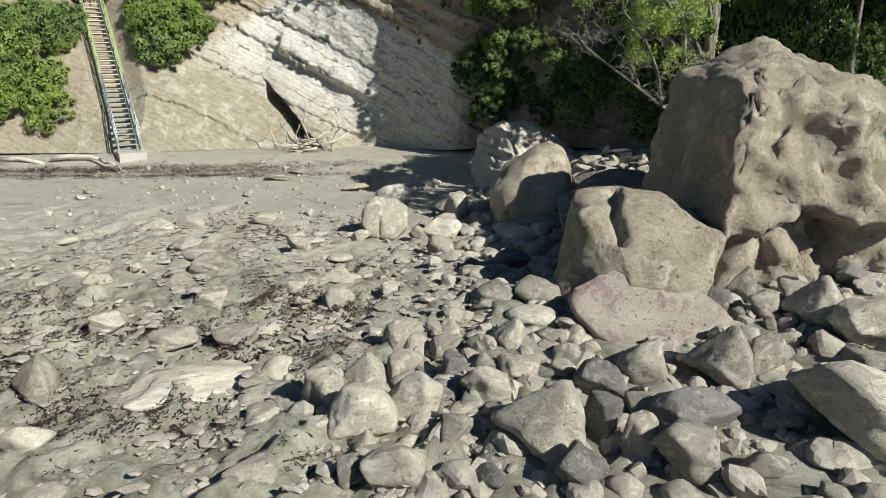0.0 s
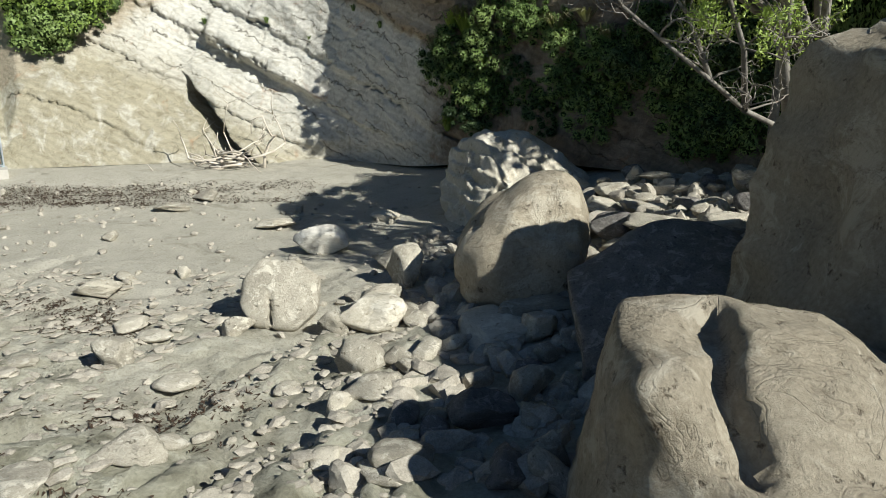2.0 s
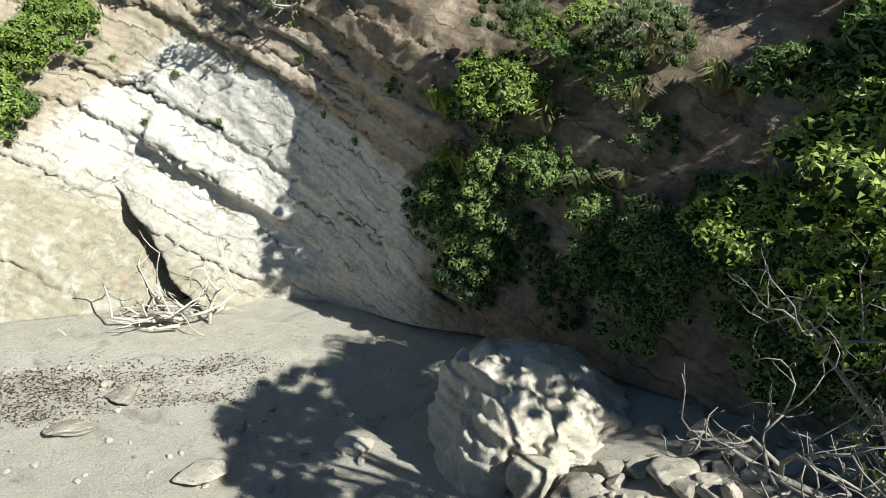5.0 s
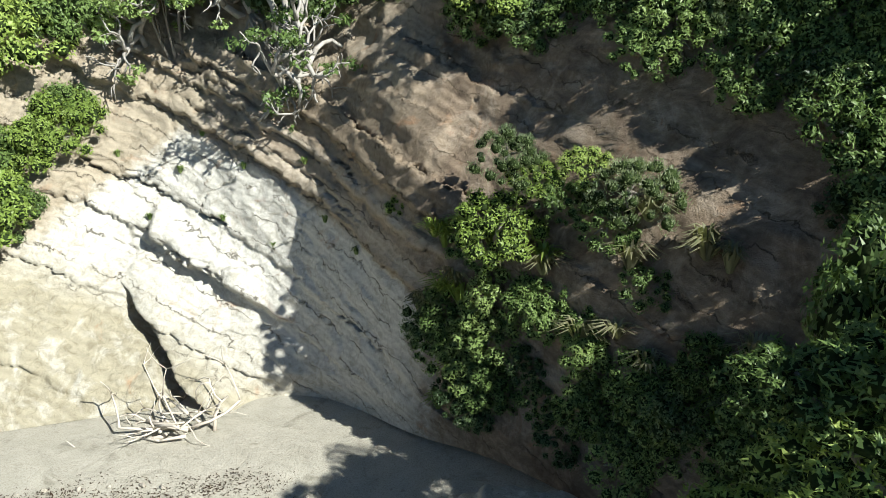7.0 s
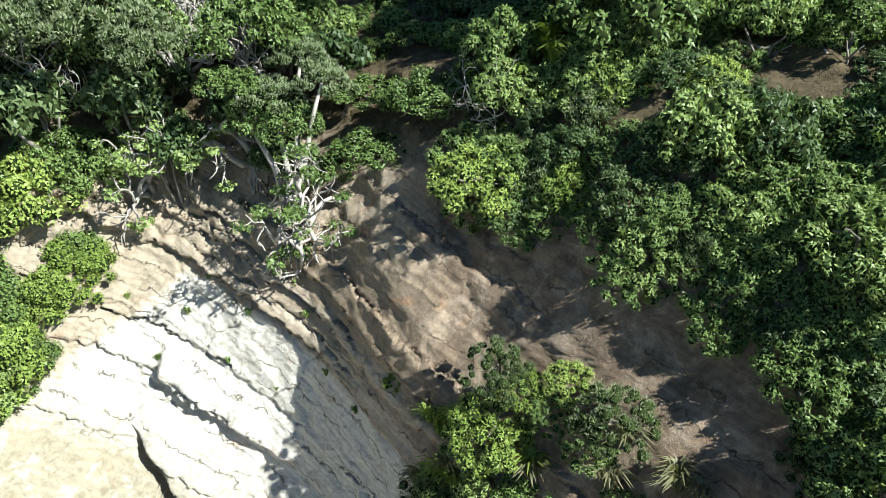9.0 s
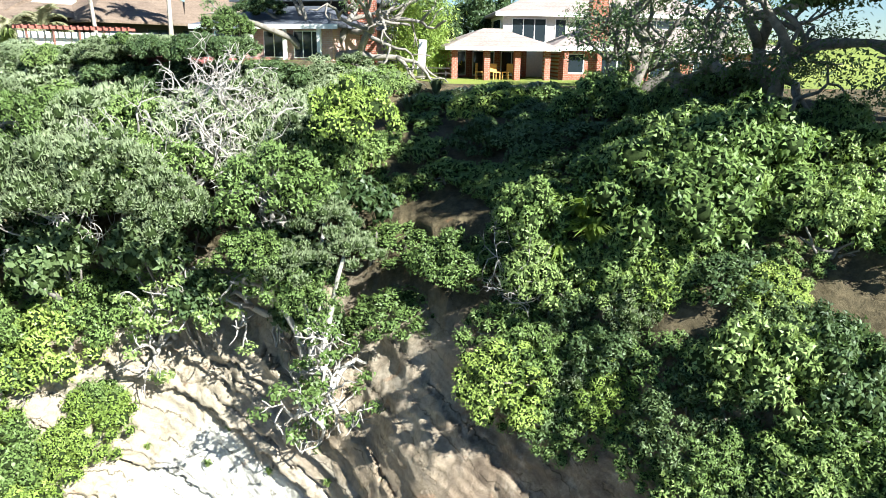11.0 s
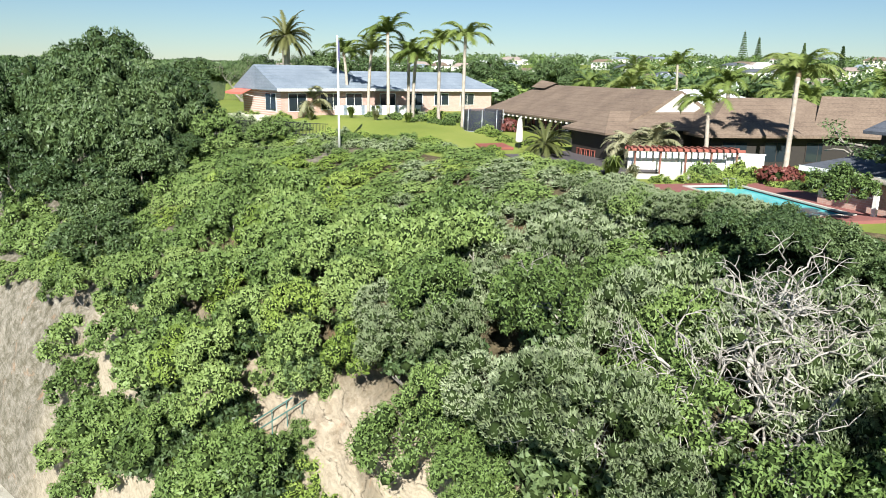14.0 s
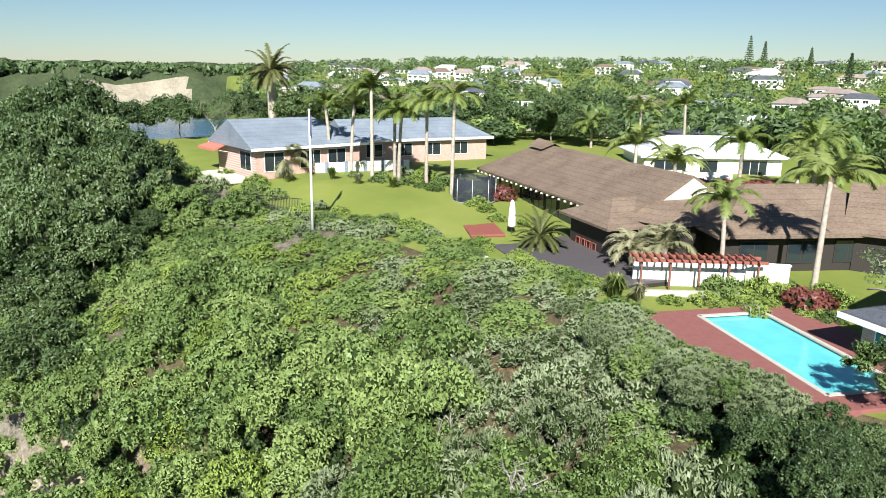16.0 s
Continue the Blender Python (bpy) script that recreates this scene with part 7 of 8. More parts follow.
def furniture():
    picnic_table(-4.2, 62.5, 20.9, 10)
    picnic_table(-0.9, 60.2, 20.55, 5)
    c = thing("dining_set_chair", "pale pine chair under the garden room's roof", "chair", pose(2.6, 63.8, 20.55, 0, 0, 30))
    part("seat", Build().box(-0.25, 0.25, -0.25, 0.25, 0.42, 0.47).done("seat", M_YELLOWWOOD), c)
    part("back", Build().box(-0.25, 0.25, 0.2, 0.25, 0.47, 0.95).done("back", M_YELLOWWOOD), c)
    for sx in (-0.25, 0.2):
        for sy in (-0.25, 0.2):
            part("leg", Build().box(sx, sx + 0.05, sy, sy + 0.05, 0, 0.42).done("leg", M_YELLOWWOOD), c)
    copy_thing(c, pose(3.4, 64.2, 20.55, 0, 0, -40))
    copy_thing(c, pose(1.7, 64.2, 20.55, 0, 0, 80))


def garden_shrubs():
    rng = np.random.default_rng(71)
    for label, kinds, rows in (
        ("bright yellow-green shrub in the garden bed", K_LIME, ((-22.4, 63.6, 0.9), (-21.2, 64.8, 0.8), (-20.2, 65.8, 0.7), (-23.6, 62.2, 0.7), (-31.5, 60.9, 0.8), (-29.6, 61.0, 0.7), (-28.4, 60.6, 0.8), (-27.2, 60.0, 0.9), (-19.0, 69.2, 1.3), (-20.6, 67.8, 1.1), (-41.5, 66.6, 0.8), (-44, 67.8, 0.8), (-46, 68, 0.7), (-39.6, 67.2, 0.7))),
        ("rounded green garden shrub", K_GREEN, ((-17.4, 66.0, 0.8), (-23.2, 68.0, 1.1), (-21.8, 69.4, 1.0), (-60.5, 66, 0.8), (-59, 68, 0.8), (-57, 66.2, 0.9), (-55, 68, 0.9), (-53.2, 68.4, 0.8), (-51.6, 68.6, 0.8), (-64, 61, 0.6), (-53.5, 52.8, 1.1), (-51.5, 53.4, 0.9), (-47, 54.4, 0.9), (-44.5, 55.6, 0.8), (-56.5, 51, 1.4), (-66.5, 56.4, 0.7))),
        ("grey-green shrub with upright tips beside the pool deck", K_GREY, ((-24.6, 55.6, 1.0), (-22.8, 55.0, 1.0), (-21.2, 54.4, 1.0), (-19.4, 53.4, 1.1), (-17.6, 52.4, 1.1), (-15.8, 51.6, 1.1), (-14.2, 51.0, 1.1), (-26.2, 57.4, 1.0), (-28, 58.2, 1.0)))):
        for x, y, r in rows:
            plant(kinds[int(rng.integers(len(kinds)))], "shrub", label, "shrub", x, y, land_z(x, y) - 0.1, r, r * 0.9, rng.uniform(0, 360), "garden shrubs")
    for n in range(64):
        f, o = 1.2 * rng.random(), rng.uniform(0.5, 3.0)
        x, y, r = -23.6 + 12.3 * f - 0.34 * o, 58.9 - 4.5 * f - 0.94 * o, rng.uniform(0.7, 1.15)
        # past f 0.88 the hedge takes dark leaves in place of cast shade
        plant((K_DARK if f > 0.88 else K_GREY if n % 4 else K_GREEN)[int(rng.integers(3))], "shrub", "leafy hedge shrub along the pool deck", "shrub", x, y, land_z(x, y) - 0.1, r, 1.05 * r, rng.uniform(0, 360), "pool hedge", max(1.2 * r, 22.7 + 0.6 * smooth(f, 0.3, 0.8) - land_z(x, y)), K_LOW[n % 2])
    # Dark leaves stand in for the shade at the deck's right end.
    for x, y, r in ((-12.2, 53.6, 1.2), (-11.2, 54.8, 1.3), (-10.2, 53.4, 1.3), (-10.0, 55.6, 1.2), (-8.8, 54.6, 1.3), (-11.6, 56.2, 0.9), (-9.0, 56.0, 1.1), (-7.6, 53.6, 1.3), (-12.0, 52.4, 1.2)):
        plant(K_DARK[int(rng.integers(3))], "shrub", "leafy shrub under the old tree by the pool deck, dark-leaved for shade", "shrub", x, y, land_z(x, y) - 0.2, r, 0.95 * r, rng.uniform(0, 360), "old tree shrubs", max(1.2 * r, 22.3 - land_z(x, y)), K_LOW[0])
    for n in range(26):
        f = rng.random()
        x, y = -61 + 22 * f + rng.uniform(-0.7, 0.7), 51.6 + 9.0 * f + rng.uniform(-1.3, 0.9)
        kinds = (K_LIME, K_MID["green"], K_MID["grey"])[int(rng.choice(3, p=(0.35, 0.35, 0.3)))]
        r = rng.uniform(0.6, 1.25)
        plant(kinds[int(rng.integers(2))], "shrub", "mixed green shrub in the bed along the lawn", "shrub", x, y, land_z(x, y) - 0.1, r, r * rng.uniform(0.8, 1.2), rng.uniform(0, 360), "lawn bed shrubs")
    for n in range(22):
        x, y = -46 + 20 * rng.random(), 0
        y = 61.4 + rng.uniform(-1.5, 0.5) + (0.0 if x < -36 else -0.6)
        r = rng.uniform(0.6, 1.1)
        kinds = (K_LIME, K_MID["green"])[int(rng.random() < 0.5)]
        plant(kinds[int(rng.integers(2))], "shrub", "leafy shrub in the bed below the deck", "shrub", x, y, land_z(x, y) - 0.1, r, r, rng.uniform(0, 360), "deck bed shrubs")
    for n, (x, y, r, k) in enumerate(((-67.7, 50.1, 1.9, "green"), (-71.5, 54.2, 1.6, "green"), (-69.0, 57.0, 1.1, "lime"), (-63.5, 57.6, 1.3, "lime"), (-61.0, 56.4, 1.3, "green"), (-65.6, 54.4, 1.5, "grey"), (-58.4, 57.0, 1.1, "green"), (-52.5, 57.8, 0.9, "grey"), (-50.3, 58.4, 0.8, "lime"), (-56.2, 71.0, 1.2, "lime"), (-53.0, 70.6, 1.1, "green"), (-50.3, 70.6, 1.2, "lime"), (-58.8, 70.4, 1.0, "grey"), (-47.6, 69.6, 1.0, "lime"), (-45.7, 68.4, 0.9, "lime"), (-27.1, 58.6, 0.9, "lime"), (-20.0, 64.2, 0.7, "lime"), (-18.4, 66.0, 0.8, "lime"), (-22.8, 65.6, 1.2, "green"), (-21.0, 66.8, 1.3, "lime"))):
        kinds = {"green": K_MID["green"], "lime": K_LIME, "grey": K_MID["grey"]}[k]
        plant(kinds[n % 2], "shrub", {"green": "full green shrub at the lawn's edge", "lime": "yellow-green leafy shrub in the garden", "grey": "silvery grey-green shrub in the garden"}[k], "shrub", x, y, land_z(x, y) - 0.15, r, r * 1.15, 70 * n, "garden shrubs")
    for n in range(22):
        x, y, r = -54.5 + 0.5 * n + rng.uniform(-0.3, 0.3), 54.2 + 0.13 * n + rng.uniform(-0.9, 1.2), rng.uniform(0.8, 1.2)
        plant(K_MID["grey" if n % 3 else "green"][n % 2], "shrub", "low wind-clipped shrub below the lawn", "shrub", x, y, land_z(x, y) - 0.2, r, r * 0.9, rng.uniform(0, 360), "slope shrubs")
    for n in range(16):
        x, y, r = rng.uniform(-7.2, -2.2), rng.uniform(55.4, 58.6), rng.uniform(0.7, 1.0)
        plant(K_MID["grey" if n % 3 else "green"][n % 2], "shrub", "low grey-green shrub on the slope under the old tree", "shrub", x, y, land_z(x, y) - 0.2, r, r * 0.95, rng.uniform(0, 360), "slope shrubs")
    for n in range(18):
        x, y = -2.0 + 0.42 * n + rng.uniform(-0.3, 0.3), rng.uniform(53.4, 56.4)
        tuft(x, y, land_z(x, y) - 0.05, rng.uniform(0.6, 0.9), rng.uniform(0.7, 1.1), 700 + n, M_LEAFGREY, "grey-green spiky aloe below the lawn", 70, "aloe", 0.07)
    for n, (x, y) in enumerate(((4.2, 39.6), (4.9, 40.2), (4.5, 40.8), (5.1, 39.4), (3.6, 40.3))):
        tuft(x, y, land_z(x, y) + 0.3, 1.1, 1.0, 730 + n, M_LEAFLIME, "bright strappy yellow-green plant on the slope", 150, "strappy_plant", 0.06)
    for n, (x, y, r, h) in enumerate(((-62.4, 60.1, 1.0, 1.7), (-63.5, 68.6, 1.3, 1.3), (-60.2, 63.4, 0.9, 1.4), (-57.0, 64.2, 0.8, 1.2), (-25.2, 59.9, 0.8, 1.9), (-26.0, 60.4, 0.7, 1.6), (-24.6, 60.9, 0.7, 1.3), (-66.4, 60.6, 1.2, 1.6), (-54.2, 66.0, 0.9, 1.2))):
        tuft(x, y, land_z(x, y) - 0.05, r, h, 640 + n, M_PALM if n % 3 else M_PALMGREY, "spiky sword-leaved plant in the garden bed", 110, "spiky_plant", 0.06)
    plant(K_RED[0], "shrub", "clipped dark red dome-shaped shrub by the pool", "shrub", -18.6, 66.6, 21.6, 1.3, 1.2, 0)
    plant(K_RED[0], "shrub", "dark red leafy shrub at the long house's end", "shrub", -46.6, 71.6, 22, 1.5, 1.7, 90)
    for k in range(5):
        plant(K_RED[0], "shrub", "row of reddish shrubs before the white house", "shrub", -46.5 + 1.9 * k, 90.5 + 2.4 * k, 21.2, 1.9, 1.6, 50 * k, "red hedge")
    for k in range(9):
        x, y = -3.4 + 0.35 * k + rng.uniform(-0.3, 0.3), 63.6 + rng.uniform(-0.7, 1.0)
        ob = thing("bamboo", "tall yellow-green clumping bamboo beside the lawn", "bamboo", pose(x, y, 20.6), "bamboo clumps")
        for j in range(6):
            cane = Build().tube([(0.1 * j - 0.3, rng.uniform(-0.3, 0.3), -0.1), (0.1 * j - 0.3 + rng.uniform(-0.1, 0.1), 0, 2.4), (0.1 * j - 0.3 + rng.uniform(-0.4, 0.4), 0.2, 4.4)], [0.03, 0.025, 0.012], 5)
            part("cane", cane.done("cane", M_LEAFLIME, True), ob)
        p = np.stack([rng.normal(0, 0.45, 700), rng.normal(0, 0.45, 700), rng.uniform(0.6, 4.8, 700)], -1)
        v, q = leaves_at(p, rng.normal(size=(700, 3)), 0.26, 0.07, rng)
        part("leaves", mesh_of("leaves", v, q, M_LEAFLIME), ob)


def trees():
    rng = np.random.default_rng(72)
    big = [(crown_mesh(s, [M_LEAFDARK, M_GAPSHADE], lobes=44, leaves=8000, leaf=(0.05, 0.028), lobe=(0.13, 0.26), spread=0.82), None) for s in (81, 82)]
    for x, y, r, h in ((-64, 41, 5.5, 13.2), (-72, 44, 5.5, 14.7), (-58, 38, 4.5, 8.8), (-78, 38, 6, 15.2), (-86, 47, 6, 15.7), (-68, 35, 5, 11.7), (-59.5, 46.5, 2.6, 4.6), (-64.0, 48.6, 2.5, 4.2), (-68, 50.2, 2.2, 3.4), (-70, 46, 3.2, 7), (-95, 40, 6, 13.2), (-104, 48, 6, 12.2), (-50, 37, 3.4, 6.8), (-61, 42, 4.5, 11.7), (-76, 47, 5, 12.2), (-82, 42, 5.5, 13.2), (-57, 42.5, 3.4, 7.3), (-67, 48.6, 4.6, 10.6), (-58.8, 40.6, 4.2, 11.5), (-76, 36, 5, 15), (-63, 45.6, 4.2, 11.0), (-71, 41, 5, 14.5), (-54, 38.4, 3.2, 7.0)):
        broadleaf(x, y, land_z(x, y) - 0.3, r, h, big[int(rng.integers(2))], rng.uniform(0, 360), "tall dark evergreen tree on the headland", 0.3, "headland trees", False)
    for x, y, r, h in ((-60.0, 49.6, 2.4, 4.9), (-56.0, 53.0, 2.1, 3.7), (-57.6, 49.2, 1.8, 3.2), (-63.0, 52.0, 1.8, 3.0)):
        broadleaf(x, y, land_z(x, y) - 0.2, r, h, K_GREEN[int(rng.integers(4))], rng.uniform(0, 360), "rounded green tree at the lawn's edge", 0.35, "lawn trees", False)
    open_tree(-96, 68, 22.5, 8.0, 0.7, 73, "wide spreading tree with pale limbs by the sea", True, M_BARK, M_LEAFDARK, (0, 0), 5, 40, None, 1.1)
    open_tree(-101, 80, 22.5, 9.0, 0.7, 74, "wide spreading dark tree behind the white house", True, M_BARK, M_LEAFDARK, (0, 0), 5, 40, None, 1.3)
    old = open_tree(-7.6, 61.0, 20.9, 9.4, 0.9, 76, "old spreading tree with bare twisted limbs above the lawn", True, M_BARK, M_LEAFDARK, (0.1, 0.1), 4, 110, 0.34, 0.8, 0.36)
    for at, r in (((-3.4, 0.4, 3.2), 1.5), ((-2.4, 0.8, 5.0), 1.6), ((-1.2, -1.4, 4.6), 1.4), ((-4.2, 0.9, 2.0), 1.1)):
        c = part("crown", K_DARK[int(2 * r) % 3][0], old)
        c.matrix_local = Matrix.Translation(at) @ Matrix.Diagonal((r, r, 0.8 * r, 1))
        part("limb", Build().tube([(0, 0, 0.2), (at[0] * 0.3, at[1] * 0.4 + 0.2, at[2] * 0.45), (at[0] * 0.7, at[1] * 0.7, at[2] * 0.9), (at[0], at[1], at[2] + 0.4)], [0.2, 0.15, 0.10, 0.05], 7).done("limb", M_BARK, True), old)
    c = part("crown", K_GREEN[1][0], old)
    c.matrix_local = Matrix.Translation((-4.3, -3.0, 2.0)) @ Matrix.Diagonal((1.5, 1.5, 1.5, 1))
    part("limb", Build().tube([(0, 0, 0.2), (-1.4, -0.8, 1.9), (-3.0, -2.0, 2.6), (-4.3, -3.0, 3.0)], [0.24, 0.2, 0.14, 0.07], 7).done("limb", M_BARK, True), old)
    open_tree(9.0, 55.0, 20.4, 8.5, 0.6, 77, "old spreading tree with thick grey limbs before the house", True, M_BARK, M_LEAFDARK, (0.2, 0.0), 4, 110, 0.36, 1.2)
    open_tree(14.0, 51.0, 20.2, 9.0, 0.6, 78, "old spreading tree with thick grey limbs beside the slope", True, M_BARK, M_LEAFDARK, (-0.3, 0.0), 4, 110, 0.38, 1.2)
    # Added beside the view: its high crown casts shade on the gully.
    broadleaf(13.0, 37.6, 17.0, 4.7, 14.5, big[0], 10, "tall dark evergreen tree with a high crown, added to shade the gully", 0.65, "cliff trees", False)
    for x, y, r, top in ((-108, 58, 5, 31.6), (-105, 65, 5.5, 32.4), (-102, 73, 5.5, 33.4), (-97, 81, 6, 34.4), (-99, 90, 6, 33.4), (-90, 92, 5, 32), (-82, 102, 6, 33.4), (-75, 108, 5.5, 33.6), (-88, 99, 5, 31.4), (-112, 76, 6, 32.6), (-68, 108, 5, 30.5), (-80, 94, 3.5, 28.5)):
        h = top - land_z(x, y)
        broadleaf(x, y, land_z(x, y) - 0.3, r, h, big[int(rng.integers(2))], rng.uniform(0, 360), "tall dark garden tree behind the brick wing", 0.25, "suburb trees", False)
    # Two more unseen trees, placed only as shade casters.
    for x, y, r, h in ((19.5, 46.0, 5.0, 13.0), (21.5, 38.5, 5.0, 15.0)):
        broadleaf(x, y, land_z(x, y) - 0.3, r, h, big[int(rng.integers(2))], rng.uniform(0, 360), "tall dark evergreen tree with a high crown, added to shade the gully", 0.4, "cliff trees", False)
    # Made-up tree: crowns hang above the view where they block the sun.
    wide = thing("tree", "wide evergreen tree with high spread limbs, added unseen for gully shade", "tree", pose(22.0, 44.5, 19.0))
    part("trunk", Build().tube([(0, 0, -0.5), (-0.4, -0.2, 2.5), (-1.2, -0.6, 5.0), (-1.8, -1.0, 7.0)], [0.55, 0.46, 0.40, 0.30], 9).done("trunk", M_BARK, True), wide)
    for n, (x, y, z, r) in enumerate(((-14.2, -1.6, 8.7, 3.0), (-11.2, -3.6, 7.9, 3.0), (-9.2, -6.2, 7.9, 3.0), (-12.2, 1.4, 9.2, 3.0), (-8.2, -1.6, 8.4, 3.2), (-12.1, -6.3, 7.8, 2.4))):
        c = part("crown", big[n % 2][0], wide)
        c.matrix_local = Matrix.Translation((x, y, z)) @ Matrix.Diagonal((r, r, 0.8 * r, 1))
        part("limb", Build().tube([(-1.2, -0.6, 5.0), (-1.2 + 0.4 * (x + 1.2), -0.6 + 0.3 * (y + 0.6), 5.0 + 0.55 * (z - 5)), (x, y, z + 0.6)], [0.28, 0.2, 0.09], 7).done("limb", M_BARK, True), wide)
    for x, y, r, h in ((-3.5, 76, 4.0, 8.5), (-9.5, 79, 4.5, 9.5), (2.5, 80, 4.5, 9.5), (-15, 84, 4.5, 8.5), (9, 82, 5, 10)):
        broadleaf(x, y, land_z(x, y) - 0.3, r, h, big[int(rng.integers(2))], rng.uniform(0, 360), "tall dark garden tree behind the brick house", 0.3, "garden trees", False)
    # Another added shade caster at the view's right edge.
    broadleaf(15.5, 43.0, 18.4, 4.5, 12.0, big[1], 40, "tall dark evergreen tree with a high crown, added to shade the gully", 0.5, "cliff trees", False)
    for n in range(300):
        a = radians(rng.uniform(12, 72))
        d = 95 * (7.0 ** rng.random())
        x, y = -4 - d * math.sin(a), 31 + d * math.cos(a)
        if y < 84 or x < left_shore(y) + 6 or -66 < x < -36 and 84 < y < 116 and rng.random() < 0.8:
            continue
        if d < 130 and (abs(x + 70) < 16 and y < 92):
            continue
        h = rng.uniform(3.2, 6.5) if d < 200 else rng.uniform(4.5, 9.0)
        k = K_FAR[int(rng.integers(5))]
        broadleaf(x, y, land_z(x, y) - 0.3, h * rng.uniform(0.5, 0.8), h, k, rng.uniform(0, 360), "green garden tree among the houses inland", 0.3, "suburb trees", False)
    for n, (a, d, h) in enumerate(((29, 560, 26), (28, 570, 22), (25, 540, 18), (22.5, 430, 20))):
        x, y = -4 - d * math.sin(radians(a)), 31 + d * math.cos(radians(a))
        ob = thing("pine_tree", "tall narrow tiered pine on the skyline", "tree", pose(x, y, land_z(x, y)), "skyline pines")
        part("trunk", Build().tube([(0, 0, -1), (0, 0, h)], [0.35, 0.06], 6).done("trunk", M_BARK), ob)
        P, N = [], []
        for t in range(14):
            zz, rr = h * (0.2 + 0.78 * t / 14), 0.16 * h * (1 - t / 15)
            c = 130
            a2, q = rng.uniform(0, 6.28, c), rr * np.sqrt(rng.random(c))
            P.append(np.stack([q * np.cos(a2), q * np.sin(a2), zz - 0.25 * q + rng.normal(0, 0.15, c)], -1))
            N.append(rng.normal(size=(c, 3)))
        v, q = leaves_at(np.concatenate(P), np.concatenate(N), 0.9, 0.4, rng)
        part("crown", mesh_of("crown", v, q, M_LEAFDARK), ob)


def headland():
    """The far shore over the bay: wooded top, pale cliffs."""
    n = 160
    a = np.linspace(radians(62), radians(112), n)
    R = np.array([0, 6, 14, 22, 30, 60, 140, 420, 1200.0])
    Hh = np.array([-3, 4, 14, 22, 26, 30, 32, 33, 34.0])
    A, K = np.meshgrid(a, np.arange(9), indexing="ij")
    base = 610 + 500 * smooth(A, radians(84), radians(92)) + 1700 * smooth(A, radians(88), radians(94))
    D = base + R[K] * (1 + 1.2 * smooth(A, radians(84), radians(92)))
    X, Y = -4 - D * np.sin(A), 31 + D * np.cos(A)
    wob = fbm(np.stack([X, Y, K * 9.0], -1), 40, 3)
    Z = Hh[K] * (1 + 0.25 * wob) - 1.5 * (K == 0)
    X, Y = X + 8 * wob, Y + 8 * wob
    ob = new("headland", grid_mesh("headland", X, Y, Z, grainy("far_cliff_clay", (0.20, 0.175, 0.125), (0.36, 0.32, 0.25), 0.05, 0.4, 0.95), True))
    ob.data.materials.append(grainy("far_woods_ground", (0.028, 0.042, 0.02), (0.07, 0.09, 0.04), 0.05, 0.4, 0.95))
    idx = np.zeros((n - 1, 8), int)
    idx[:, 3:] = 1
    idx[(A[:-1, :8] < radians(69.3)) | (A[:-1, :8] > radians(77.5))] = 1
    idx[wob[:-1, :8] > 0.12] = 1
    ob.data.polygons.foreach_set("material_index", idx.ravel().astype(np.int32))
    tagged(ob, "far wooded headland with pale cliffs across the bay", "headland", kind="structure")
    rng = np.random.default_rng(79)
    P, N = [], []
    for k in range(520):
        t, r = radians(rng.uniform(63, 86)), 640 + 300 * rng.random() ** 2
        c = np.array([-4 - r * math.sin(t), 31 + r * math.cos(t), 29.0])
        d = rng.normal(size=(36, 3))
        d /= np.linalg.norm(d, axis=1, keepdims=True)
        P.append(c + d * np.array([6, 6, 4.5]) * rng.uniform(0.6, 1.2))
        N.append(d)
    v, q = leaves_at(np.concatenate(P), np.concatenate(N), 4.5, 3.0, rng)
    tagged(new("far_woods", mesh_of("far_woods", v, q, M_LEAFDARK)), "dark green woods on the far headland", "woods", kind="stuff")


def inland_woods():
    """Tree tops that fill the suburb between the houses."""
    rng = np.random.default_rng(78)
    P, N, S = [], [], []
    for n in range(2000):
        a = radians(rng.uniform(8, 74))
        d = 105 * (8.0 ** rng.random())
        x, y = -4 - d * math.sin(a), 31 + d * math.cos(a)
        if y < 96 or x < left_shore(y) + 8 or -66 < x < -30 and y < 112:
            continue
        r = rng.uniform(1.6, 3.2) * (1 + d / 500)
        c = np.array([x, y, float(plateau_z(x, y)) + r * 0.7])
        k = 60
        v = rng.normal(size=(k, 3))
        v /= np.linalg.norm(v, axis=1, keepdims=True)
        v[:, 2] = np.abs(v[:, 2]) * 1.1 - 0.35
        P.append(c + v * r * rng.uniform(0.75, 1.1, (k, 1)))
        N.append(v + np.array([0, 0, 0.3]))
        S.append(np.full((k, 1), r * 0.33))
    P, N, S = np.concatenate(P), np.concatenate(N), np.concatenate(S)
    v, q = leaves_at(P, N, 1.0, 0.62, rng)
    v = (v.reshape(-1, 3, 3) - P[:, None]) * S[:, None] + P[:, None]
    v = v.reshape(-1, 9)
    tree = np.repeat(np.arange(len(P) // 60), 60)
    for k, (mat, label) in enumerate(((M_LEAFDARK, "dark green tree tops between the far houses"), (M_LEAFDARK, "dull green tree tops between the far houses"), (M_LEAF, "mid-green tree tops between the far houses"))):
        w = v[tree % 3 == k].reshape(-1, 3)
        tagged(new("suburb_trees", mesh_of("suburb_trees", w, np.arange(len(w)).reshape(-1, 3), mat)), label, "woods", kind="stuff")


garden_palms()
flagpole()
deck()
car()
furniture()
garden_shrubs()
trees()
headland()
inland_woods()

